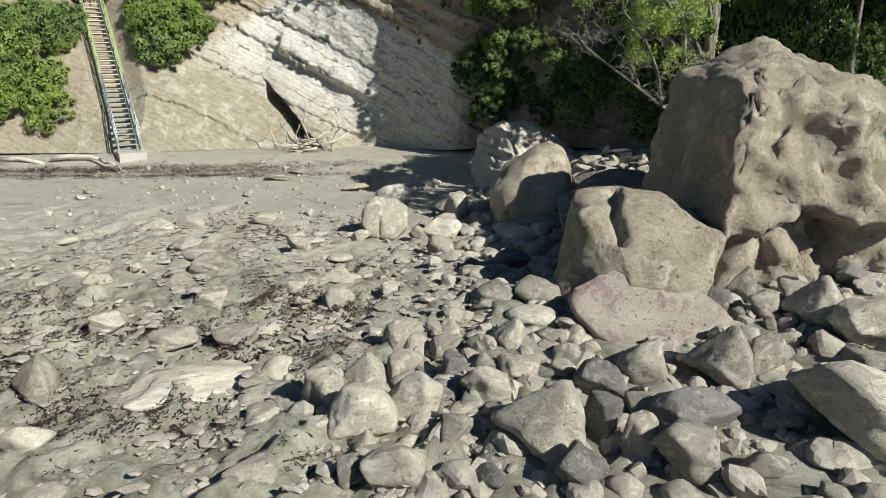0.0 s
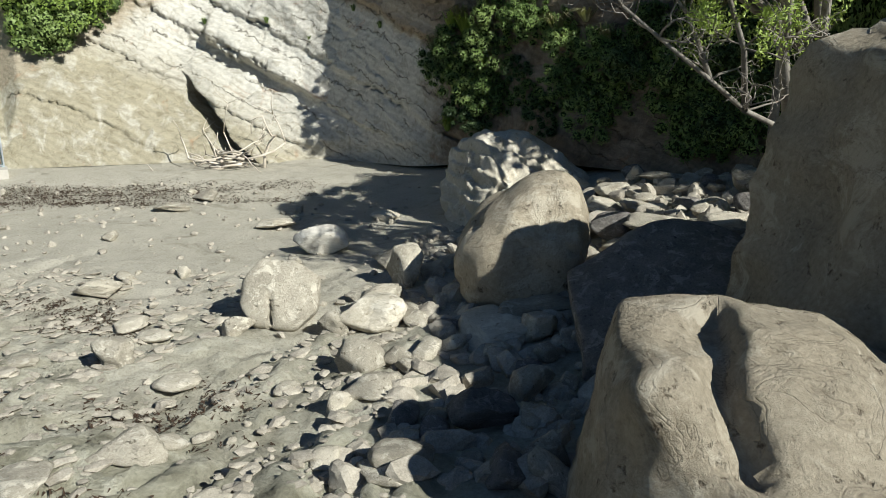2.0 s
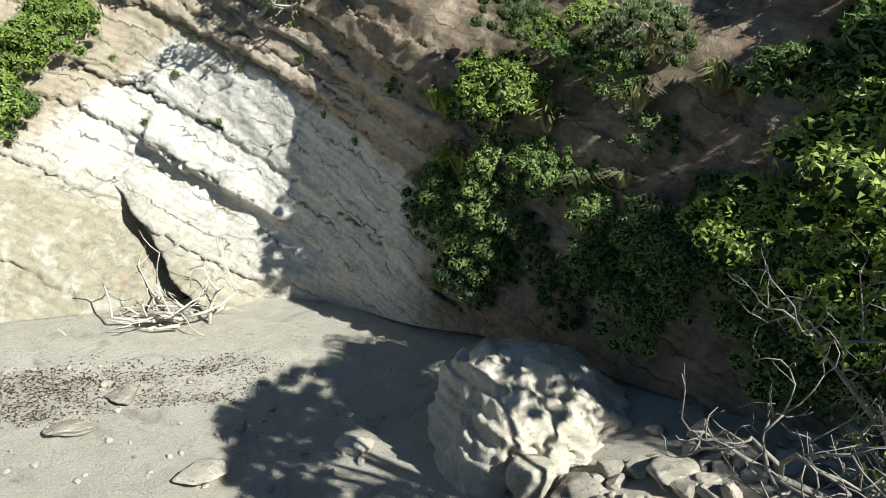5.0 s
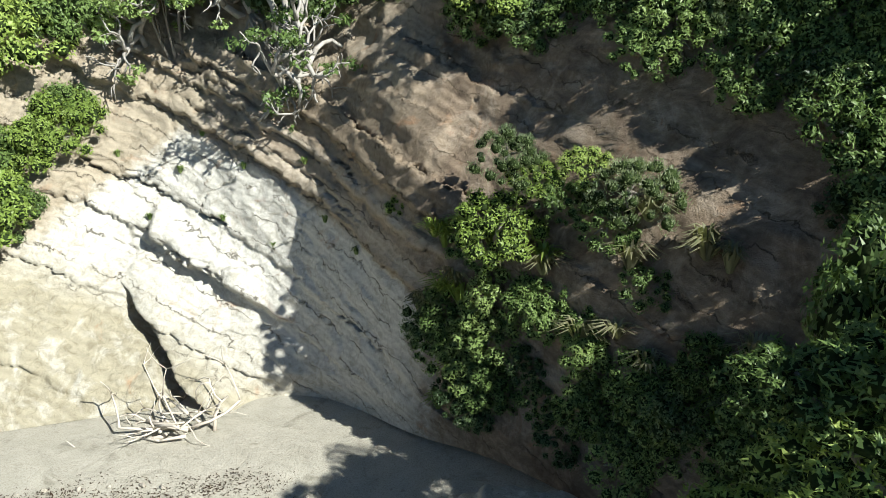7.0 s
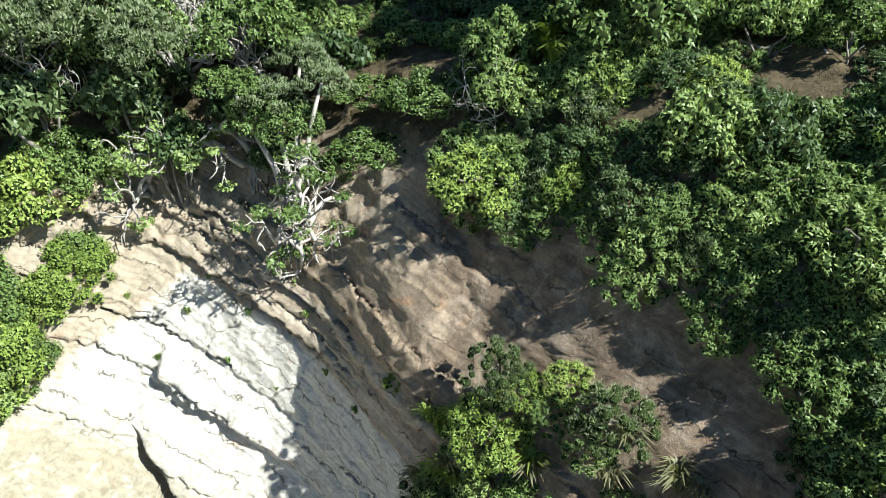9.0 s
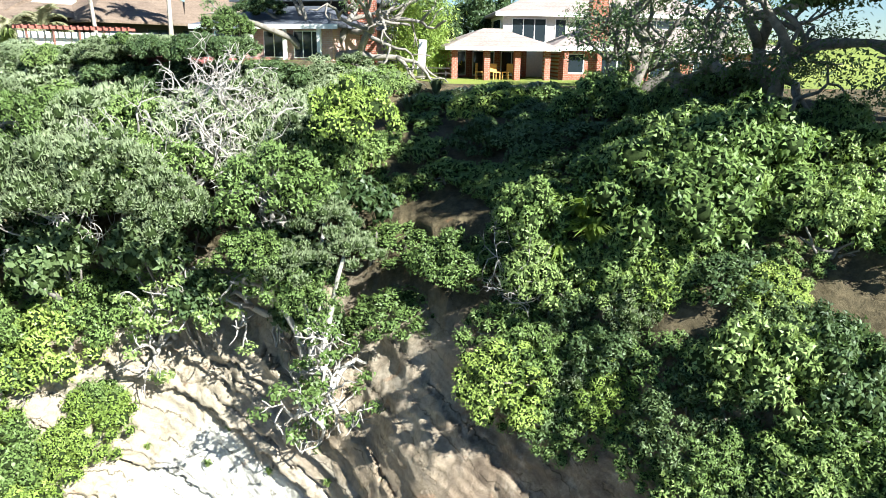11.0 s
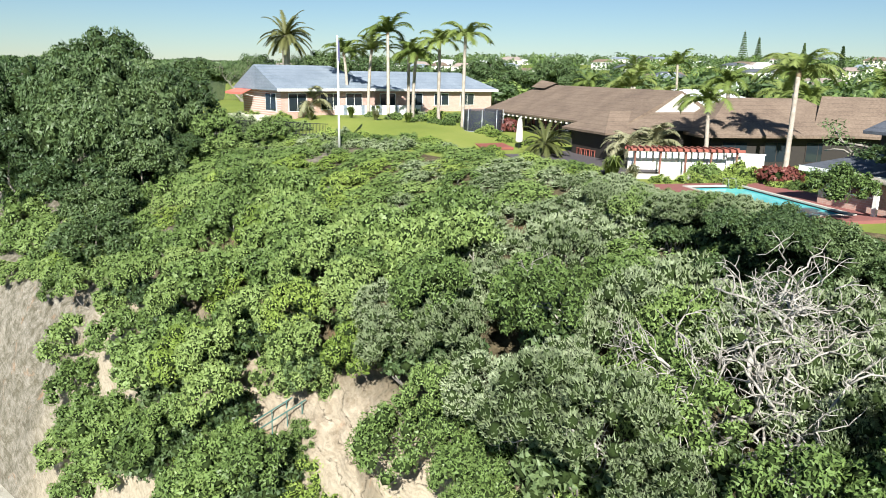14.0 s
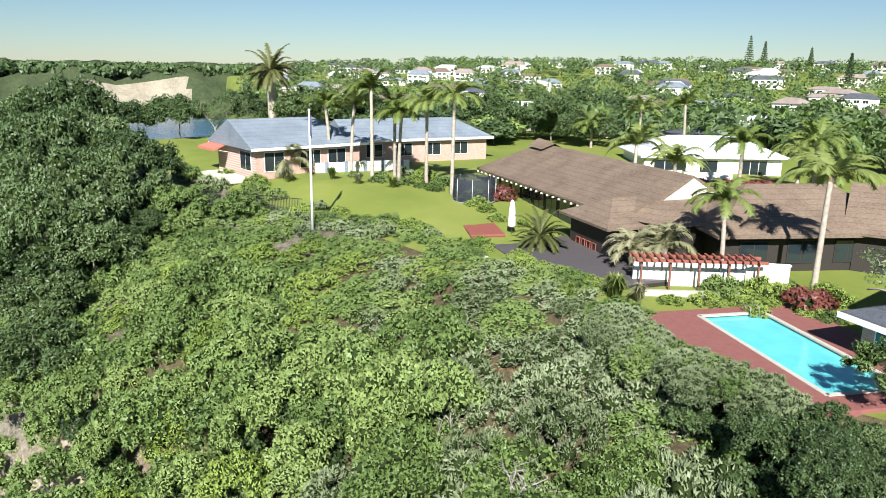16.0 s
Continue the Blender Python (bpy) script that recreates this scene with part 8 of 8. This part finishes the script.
# ---- stair, driftwood, seaweed, hanging trees ----
def stair():
    """The steep timber and steel stair up the bank, in two flights."""
    ob = thing("staircase", "steep green-railed stair climbing the bank from the beach", "stair", pose(-14.75, 33.6, 0.05, 0, 0, 32))
    n, run, rise, w = 33, 0.26, 0.222, 0.95
    top = (n * run, n * rise)
    for s in (-1, 1):
        part("stringer", Build().beam((s * w / 2, -0.15, -0.1), (s * w / 2, top[0], top[1]), 0.06, 0.24).done("stringer", M_TEALRAIL), ob)
        for k in range(0, n + 1, 4):
            part("baluster", Build().beam((s * (w / 2 + 0.03), k * run, k * rise), (s * (w / 2 + 0.03), k * run, k * rise + 0.95), 0.05, 0.05).done("baluster", M_GREENRAIL if k > 12 else M_STEEL), ob)
        for h in (0.5, 0.95):
            part("handrail", Build().tube([(s * (w / 2 + 0.03), 0, h), (s * (w / 2 + 0.03), 12 * run, 12 * rise + h)], 0.03, 6).done("handrail", M_STEEL, True), ob)
            part("handrail", Build().tube([(s * (w / 2 + 0.03), 12 * run, 12 * rise + h), (s * (w / 2 + 0.03), top[0], top[1] + h)], 0.03, 6).done("handrail", M_GREENRAIL, True), ob)
    for k in range(n):
        part("tread", Build().box(-w / 2, w / 2, k * run - 0.02, k * run + 0.22, k * rise + 0.16, k * rise + 0.205).done("tread", M_STEEL if k < 13 else M_DRIFT), ob)
    part("landing", Build().box(-w / 2, w / 2, top[0], top[0] + 1.6, top[1] - 0.02, top[1] + 0.06).done("landing", M_DRIFT), ob)
    for s in (-1, 1):
        for y in (0.0, 1.5):
            part("post", Build().box(s * w / 2 - 0.04, s * w / 2 + 0.04, top[0] + y, top[0] + y + 0.08, top[1] - 2.0, top[1] + 1.0).done("post", M_GREENRAIL), ob)
    part("footing", Build().box(-0.6, 0.6, -0.7, 0.25, -0.3, 0.14).done("footing", M_STONE), ob)
    up = thing("boardwalk", "green-railed wooden landing among the trees above the stair", "stair", pose(-28.7, 37.9, land_z(-28.7, 38.1) + 0.25, 0, 0, -25))
    for k in range(9):
        part("step", Build().box(-0.5, 0.5, 0.32 * k, 0.32 * k + 0.28, 0.19 * k, 0.19 * k + 0.05).done("step", M_DRIFT), up)
    for s in (-0.55, 0.55):
        part("handrail", Build().tube([(s, 0, 1.0), (s, 3.0, 2.75)], 0.035, 6).done("handrail", M_DARKTEAL, True), up)
        for k in range(5):
            part("baluster", Build().beam((s, 0.7 * k, 0.42 * k - 0.2), (s, 0.7 * k, 0.42 * k + 1.0), 0.05, 0.05).done("baluster", M_DARKTEAL), up)


def driftwood():
    rng = np.random.default_rng(82)
    for k in range(16):
        b = Build()
        a, L = rng.uniform(-0.6, 3.6), rng.uniform(0.7, 1.9)
        p, d = Vector((0, 0, 0.12 + 0.03 * k)), Vector((math.cos(a), 0.4 * math.sin(a), rng.uniform(-0.12, 0.12)))
        branching(b, rng, p, d, L, rng.uniform(0.03, 0.07), 2, 0.45, (1, 2), 6)
        ob = new("driftwood", b.done("driftwood", M_DRIFT, True))
        x, y = -6.4 + rng.uniform(-0.9, 0.9), 35.4 + rng.uniform(-0.5, 0.5)
        ob.matrix_world = pose(x, y, float(beach_z(x, y)) + 0.02, 0, 0, rng.uniform(-30, 30))
        tagged(ob, "bleached driftwood branch on a pile at the cliff's foot", "driftwood", "driftwood pile")
    b = Build()
    branching(b, rng, (0, 0, 0), (-0.15, 0.1, 1), 1.5, 0.07, 2, 0.9, (1, 2), 7)
    ob = new("driftwood", b.done("driftwood", M_DRIFT, True))
    ob.matrix_world = pose(-5.5, 35.7, 0.0)
    tagged(ob, "pale upright driftwood limb standing in the pile", "driftwood", "driftwood pile")
    for x, y, L, a in ((-16.8, 33.0, 2.6, 12), (-19.0, 32.6, 3.0, -8)):
        b = Build()
        branching(b, rng, (-L / 2, 0, 0.12), (1, 0.05, 0.08), L, 0.12, 2, 0.5, (1, 2), 7)
        ob = new("driftwood", b.done("driftwood", M_DRIFT, True))
        ob.matrix_world = pose(x, y, float(beach_z(x, y)), 0, 0, a)
        tagged(ob, "long bleached log lying below the bank", "driftwood")


def seaweed():
    """Dark dry seaweed: the tide line under the cliff and scraps between the ledges."""
    rng = np.random.default_rng(83)
    P = []
    for n in range(2300):
        if n < 620:
            x = rng.uniform(-22, -3)
            y = np.interp(x, [-22, -14, -8, -3], [31.2, 31.7, 32.2, 33.4]) + rng.normal(0, 0.35) - (1.3 if rng.random() < 0.35 else 0)
            if x > -8 and rng.random() < 0.6:
                continue
        else:
            x, y = rng.uniform(-10, -1.5), rng.uniform(8, 22)
            if fbm(np.array([[x * 0.6 + 0.8 * y * 0.3, y, 3.3]]), 1.6, 3)[0] < 0.20:
                continue
        c = rng.normal(0, 1, (26, 3)) * np.array([0.30, 0.15, 0.012])
        q = c + np.array([x, y, 0])
        q[:, 2] = np.array([beach_top(*k) for k in q[:, :2]]) + 0.012 + np.abs(c[:, 2])
        P.append(q)
    P = np.concatenate(P)
    v, q = leaves_at(P, np.tile([0, 0, 1.0], (len(P), 1)), 0.085, 0.028, rng, 0.35)
    tagged(new("seaweed", mesh_of("seaweed", v, q, M_WEED)), "dark dry seaweed strewn along the tide line", "seaweed", kind="stuff")


def rubble():
    """Small stones and shingle that fill the gaps between the rocks."""
    rng = np.random.default_rng(84)
    V, F, o = [], [], 0
    chips = [rock_shape(700 + k, 3 if k < 6 else 2, 9, (0.42, 0.75), 0.05, 0.03) for k in range(14)]
    for n in range(4200):
        z = rng.random()
        if z < 0.66:
            x, y = rng.uniform(-0.6, 10.5), rng.uniform(5.0, 27)
            if x < 0.09 * (y - 12) - 0.6:
                continue
            s = rng.choice([0.12, 0.2, 0.3, 0.45], p=[0.34, 0.36, 0.2, 0.10])
        elif z < 0.80:
            x, y, s = rng.uniform(-3.4, 0.5), rng.uniform(5.5, 14), rng.choice([0.07, 0.12, 0.18])
        else:
            x, y, s = rng.uniform(-15, 0.5), rng.uniform(6, 33), rng.choice([0.05, 0.09, 0.15])
        bv, bf = chips[int(rng.integers(6)) if s > 0.4 else int(rng.integers(6, 14))]
        w = bv * s * 1.25 * rng.uniform(0.65, 1.25, 3) * np.array([1, 1, 0.8])
        a, e = rng.uniform(0, 6.28), rng.uniform(-0.5, 0.5)
        w = np.stack([w[:, 0], w[:, 1] * math.cos(e) - w[:, 2] * math.sin(e), w[:, 1] * math.sin(e) + w[:, 2] * math.cos(e)], -1)
        w = np.stack([w[:, 0] * math.cos(a) - w[:, 1] * math.sin(a), w[:, 0] * math.sin(a) + w[:, 1] * math.cos(a), w[:, 2]], -1)
        V.append(w + np.array([x, y, float(beach_z(x, y)) + s * 0.16]))
        F.append(bf + o)
        o += len(bv)
    plates_, flat_f = [rock_shape(730 + k, 1, 7, (0.5, 0.85), 0.05, 0.0)[0] for k in range(8)], ICO[1][1]
    for n in range(5200):
        x, y = rng.uniform(-13, 1.0), rng.uniform(6, 24)
        if fbm(np.array([[x * 0.9 - y * 0.4, y * 0.5, 5.5]]), 1.4, 2)[0] < -0.05:
            continue
        w = plates_[int(rng.integers(8))] * rng.choice([0.06, 0.10, 0.16, 0.26], p=[0.3, 0.36, 0.24, 0.10]) * rng.uniform(0.7, 1.3, 3) * np.array([1.3, 1.0, 0.42])
        a = rng.uniform(-0.5, 1.2)
        w = np.stack([w[:, 0] * math.cos(a) - w[:, 1] * math.sin(a), w[:, 0] * math.sin(a) + w[:, 1] * math.cos(a), w[:, 2] + 0.25 * w[:, 0] * rng.uniform(-1, 1)], -1)
        V.append(w + np.array([x, y, float(beach_top(x, y)) + 0.02]))
        F.append(flat_f + o)
        o += len(w)
    tagged(new("shingle", mesh_of("shingle", np.concatenate(V), np.concatenate(F), M_SHINGLE, soft=False)), "loose grey stones and shingle between the rocks", "stones", kind="stuff")


def root_tree(x, y, z, seed, label, lean=(0.3, -0.25)):
    """A leaning coastal tree with bare roots down the face."""
    rng = np.random.default_rng(seed)
    ob = thing("tree", label, "tree", pose(x, y, z))
    b, ends = Build(), []
    for k in range(3):
        a = rng.uniform(0, 6.28)
        branching(b, rng, (0.1 * k - 0.1, 0, -0.1), (lean[0] + 0.5 * math.cos(a), lean[1] + 0.4 * math.sin(a), 1), 1.5, 0.16, 4, 0.95, (2, 3), 7, ends, 0.74)
    part("trunk", b.done("trunk", M_DEAD, True), ob)
    for k in range(9):
        r = Build()
        a = rng.uniform(3.3, 6.1)
        p = [Vector((0.1 * math.cos(a), 0.1 * math.sin(a), 0.1))]
        for j in range(4):
            p.append(p[-1] + Vector((0.22 * math.cos(a) + rng.uniform(-0.12, 0.12), 0.12 * math.sin(a) - 0.05, -0.28 + rng.uniform(-0.1, 0.12))))
        r.tube(p, [0.09, 0.075, 0.06, 0.045, 0.025], 6)
        part("root", r.done("root", M_DEAD, True), ob)
    P, N = [], []
    for e in ends:
        if rng.random() < 0.45:
            d = rng.normal(size=(46, 3))
            d /= np.linalg.norm(d, axis=1, keepdims=True)
            P.append(np.array(e) + d * 0.4 * rng.uniform(0.4, 1.0, (46, 1)) * np.array([1, 1, 0.6]))
            N.append(d + np.array([0, 0, 0.5]))
    v, q = leaves_at(np.concatenate(P), np.concatenate(N), 0.16, 0.10, rng)
    part("crown", mesh_of("crown", v, q, M_LEAF), ob)


def bare_bush(x, y, z, h, seed, label, lean=(0, 0), radius=0.05, depth=4):
    rng = np.random.default_rng(seed)
    ob = thing("bare_tree", label, "tree", pose(x, y, z))
    for k in range(4):
        b = Build()
        a = rng.uniform(0, 6.28)
        branching(b, rng, (0, 0, -0.3), (lean[0] + 0.6 * math.cos(a), lean[1] + 0.6 * math.sin(a), 1), h * 0.38, radius, depth, 0.9, (2, 3), 6, None, 0.72)
        part("limb", b.done("limb", M_DEAD, True), ob)


def hanging_plants():
    K = [(crown_mesh(s, [M_LEAF, M_GAPSHADE], lobes=24, leaves=12000, leaf=(0.042, 0.026), lobe=(0.18, 0.34), spread=0.74), None) for s in (91, 92)]
    # Stands beyond the view, added so its crown darkens the right cliff.
    broadleaf(11.4, 26.4, 2.8, 2.3, 10.0, K[1], 200, "leafy tree at the cliff's foot, added to shade the right cliff", 0.2, "cliff trees", False)
    broadleaf(8.9, 25.2, 2.4, 2.3, 9.2, K[0], 60, "tall leafy tree at the cliff's foot, lit at its top", 0.5, "cliff trees", False)
    broadleaf(11.8, 24.8, 2.6, 2.1, 7.0, K[0], 0, "leafy tree leaning out over the boulders from the cliff", 0.25, "cliff trees", False)
    broadleaf(13.6, 24.0, 3.0, 3.2, 9.5, K[1], 80, "leafy tree leaning out over the boulders from the cliff", 0.42, "cliff trees", False)
    # Unseen tree, put in to throw shade over the cove's rock pile.
    broadleaf(14.2, 20.2, 2.2, 2.3, 8.0, K[1], 150, "leafy tree behind the huge boulder, added to shade the rock pile", 0.4, "cliff trees", False)
    rng = np.random.default_rng(85)
    for n in range(46):
        x = rng.uniform(0.5, 11)
        v = rng.uniform(0.4, 2.6)
        y, z = face(x, v)
        lime = rng.random() < 0.35
        tuft(x, y - 0.2, z, rng.uniform(0.5, 0.9), rng.uniform(0.5, 1.0), 400 + n, M_LEAFLIME if lime else M_PALMGREY, "strappy green flax tuft at the cliff's foot" if lime else "dry drooping grass tuft on the cliff", 60)
    for n, (x, v) in enumerate(((-10.5, 3.2), (-8.2, 3.0), (-6.4, 2.4), (-4.4, 2.1), (-7.4, 3.6), (-5.6, 3.2), (-9.2, 2.3), (-2.4, 2.6), (-11.6, 3.6), (-3.2, 3.4), (-1.2, 2.2))):
        y, z = face(x, v)
        tuft(x, y - 0.02, z, 0.28, 0.32, 460 + n, M_LEAF, "small green plant rooted in a crack of the cliff", 40, "crack_plant", 0.02)


def edge_crowns():
    """The wide crown that the rooted tree holds out over the cliff."""
    ob = thing("tree", "wide grey-green tree crown held out over the cliff edge", "tree", pose(-3.9, 41.0, 11.2))
    for n, (x, y, z, r, k) in enumerate(((-0.3, 0.2, 3.8, 1.3, "grey"), (1.4, 0.0, 4.4, 1.2, "grey"), (-1.8, 0.2, 4.2, 1.3, "green"), (0.5, 1.0, 5.2, 1.2, "grey"))):
        c = part("crown", K_FINE[k][n % len(K_FINE[k])][0], ob)
        c.matrix_local = Matrix.Translation((x, y, z)) @ Matrix.Diagonal((r, r, r, 1))
        part("limb", Build().tube([(0, 0, -0.2), (x * 0.3 + 0.2, y * 0.35, z * 0.4), (x * 0.75, y * 0.75, z * 0.85), (x, y, z + 0.5)], [0.15, 0.12, 0.08, 0.04], 7).done("limb", M_DEAD, True), ob)


def leaning_tree():
    """The tree rooted behind the huge boulder: grey limbs reach out over the cove to tufts of long leaves."""
    rng = np.random.default_rng(601)
    ob = thing("tree", "leaning coastal tree with grey limbs and long bright leaves", "tree", pose(9.0, 23.2, 2.2))
    o = Vector((9.0, 23.2, 2.2))
    runs = [([(9.0, 23.2, 1.8), (8.2, 22.2, 2.7), (7.4, 21.4, 3.2), (6.35, 20.9, 3.6), (5.6, 20.6, 4.1), (4.6, 20.3, 4.75), (3.9, 20.0, 5.2)], 0.07),
            ([(6.35, 20.9, 3.6), (6.0, 20.4, 4.6), (5.4, 19.9, 5.5), (4.7, 19.4, 6.1)], 0.06), ([(5.6, 20.6, 4.1), (5.2, 20.8, 5.1), (4.5, 20.8, 5.9)], 0.05),
            ([(7.4, 21.4, 3.2), (7.0, 21.2, 4.6), (6.6, 20.4, 5.9), (6.0, 19.8, 6.6)], 0.11), ([(8.2, 22.2, 2.7), (8.0, 21.9, 4.4), (7.6, 21.2, 6.0), (7.2, 20.6, 7.0)], 0.12)]
    ends = []
    for pts, r in runs:
        b = Build()
        pts = [Vector(p) - o for p in pts]
        b.tube(pts, [r * (1 - 0.65 * k / (len(pts) - 1)) for k in range(len(pts))], 8)
        for k, p in enumerate(pts[1:]):
            if (p + o).x > 7.9:
                continue
            for j in range(3 if k < len(pts) - 2 else 4):
                way = Vector((rng.uniform(-0.5, 0.5), rng.uniform(-0.8, 0.5), rng.uniform(0.0, 1.0)))
                branching(b, rng, p, way, rng.uniform(0.35, 0.6), r * 0.34, 3, 0.9, (2, 3), 5, ends, 0.7)
        part("limb", b.done("limb", M_BARK, True), ob)
    P, N = [], []
    for e in ends:
        if e.z + o.z > 5.3 + rng.uniform(-0.9, 0.7) and e.x + o.x > 5.1:
            d = rng.normal(size=(34, 3))
            d /= np.linalg.norm(d, axis=1, keepdims=True)
            P.append(np.array(e) + d * rng.uniform(0.03, 0.26, (34, 1)))
            N.append(d + np.array([0, 0, 0.4]))
    # The high green crowns, mostly out of view, are added to dapple the sand.
    for n, (x, y, z, r) in enumerate(((7.2, 21.8, 8.5, 1.5), (8.2, 22.8, 9.0, 1.6), (6.5, 22.8, 7.7, 1.4), (6.9, 21.4, 5.6, 1.0), (5.4, 23.2, 7.7, 0.9), (8.7, 23.6, 6.7, 1.15), (5.4, 21.3, 5.8, 1.0), (5.9, 22.2, 7.0, 1.2), (4.8, 22.4, 6.3, 0.9), (5.6, 20.9, 6.6, 0.8))):
        at = Vector((x, y, z)) - o
        # lime leaves brighten the crowns that should look sunlit
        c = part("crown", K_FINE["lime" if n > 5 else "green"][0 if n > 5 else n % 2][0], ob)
        c.matrix_local = Matrix.Translation(at) @ Matrix.Diagonal((r, r, 0.9 * r, 1))
        part("limb", Build().tube([Vector((8.0, 21.9, 4.4)) - o, at * 0.6 + Vector((-0.3, -0.3, 1.2)), at + Vector((0, 0, 0.5 * r))], [0.09, 0.07, 0.03], 6).done("limb", M_BARK, True), ob)
    P, N = np.concatenate(P), np.concatenate(N)
    v, q = leaves_at(P, N, 0.08, 0.032, rng, 0.5, N * 0.7)
    part("crown", mesh_of("crown", v, q, M_LEAFLIME), ob)


def clifftop_wood():
    root_tree(-3.75, 41.1, 10.3, 501, "old leaning tree with bare roots gripping the cliff edge")
    root_tree(-10.4, 44.0, 11.2, 502, "leaning tree with pale twisted limbs at the cliff edge", (0.6, -0.3))
    root_tree(-5.6, 43.6, 12.6, 503, "leaning tree with pale twisted limbs over the bare slope", (-0.5, -0.3))
    rows = ((-10.2, 48.8, 4.2, 0.16), (-8.8, 45.6, 4.0, 0.15), (-7.1, 46.6, 4.2, 0.15), (-11.6, 47.2, 3.8, 0.14), (-13.8, 43.6, 3.0, 0.12),
            (-9.2, 47.6, 4.4, 0.15), (-18.2, 45.8, 2.8, 0.11), (-6.0, 44.6, 3.6, 0.14), (2.4, 40.4, 3.0, 0.06), (-10.0, 46.4, 4.0, 0.15), (-8.0, 48.6, 4.0, 0.14))
    for n, (x, y, h, r) in enumerate(rows):
        z = land_z(x, y) + 0.2 if x > 0 else min(canopy_top(x, y), land_z(x, y) + 5.0) - 0.62 * h
        bare_bush(x, y, z, h, 520 + n, "bare bleached limbs standing out of the green canopy", (0.15, -0.2), 0.62 * r, 4)


M_SHINGLE = grainy("mixed_shingle", (0.17, 0.15, 0.12), (0.44, 0.40, 0.33), 3.0, 40, 0.9, 0.25, 0.5, 0.02, 0.2)
stair()
driftwood()
seaweed()
rubble()
hanging_plants()
leaning_tree()
edge_crowns()
clifftop_wood()
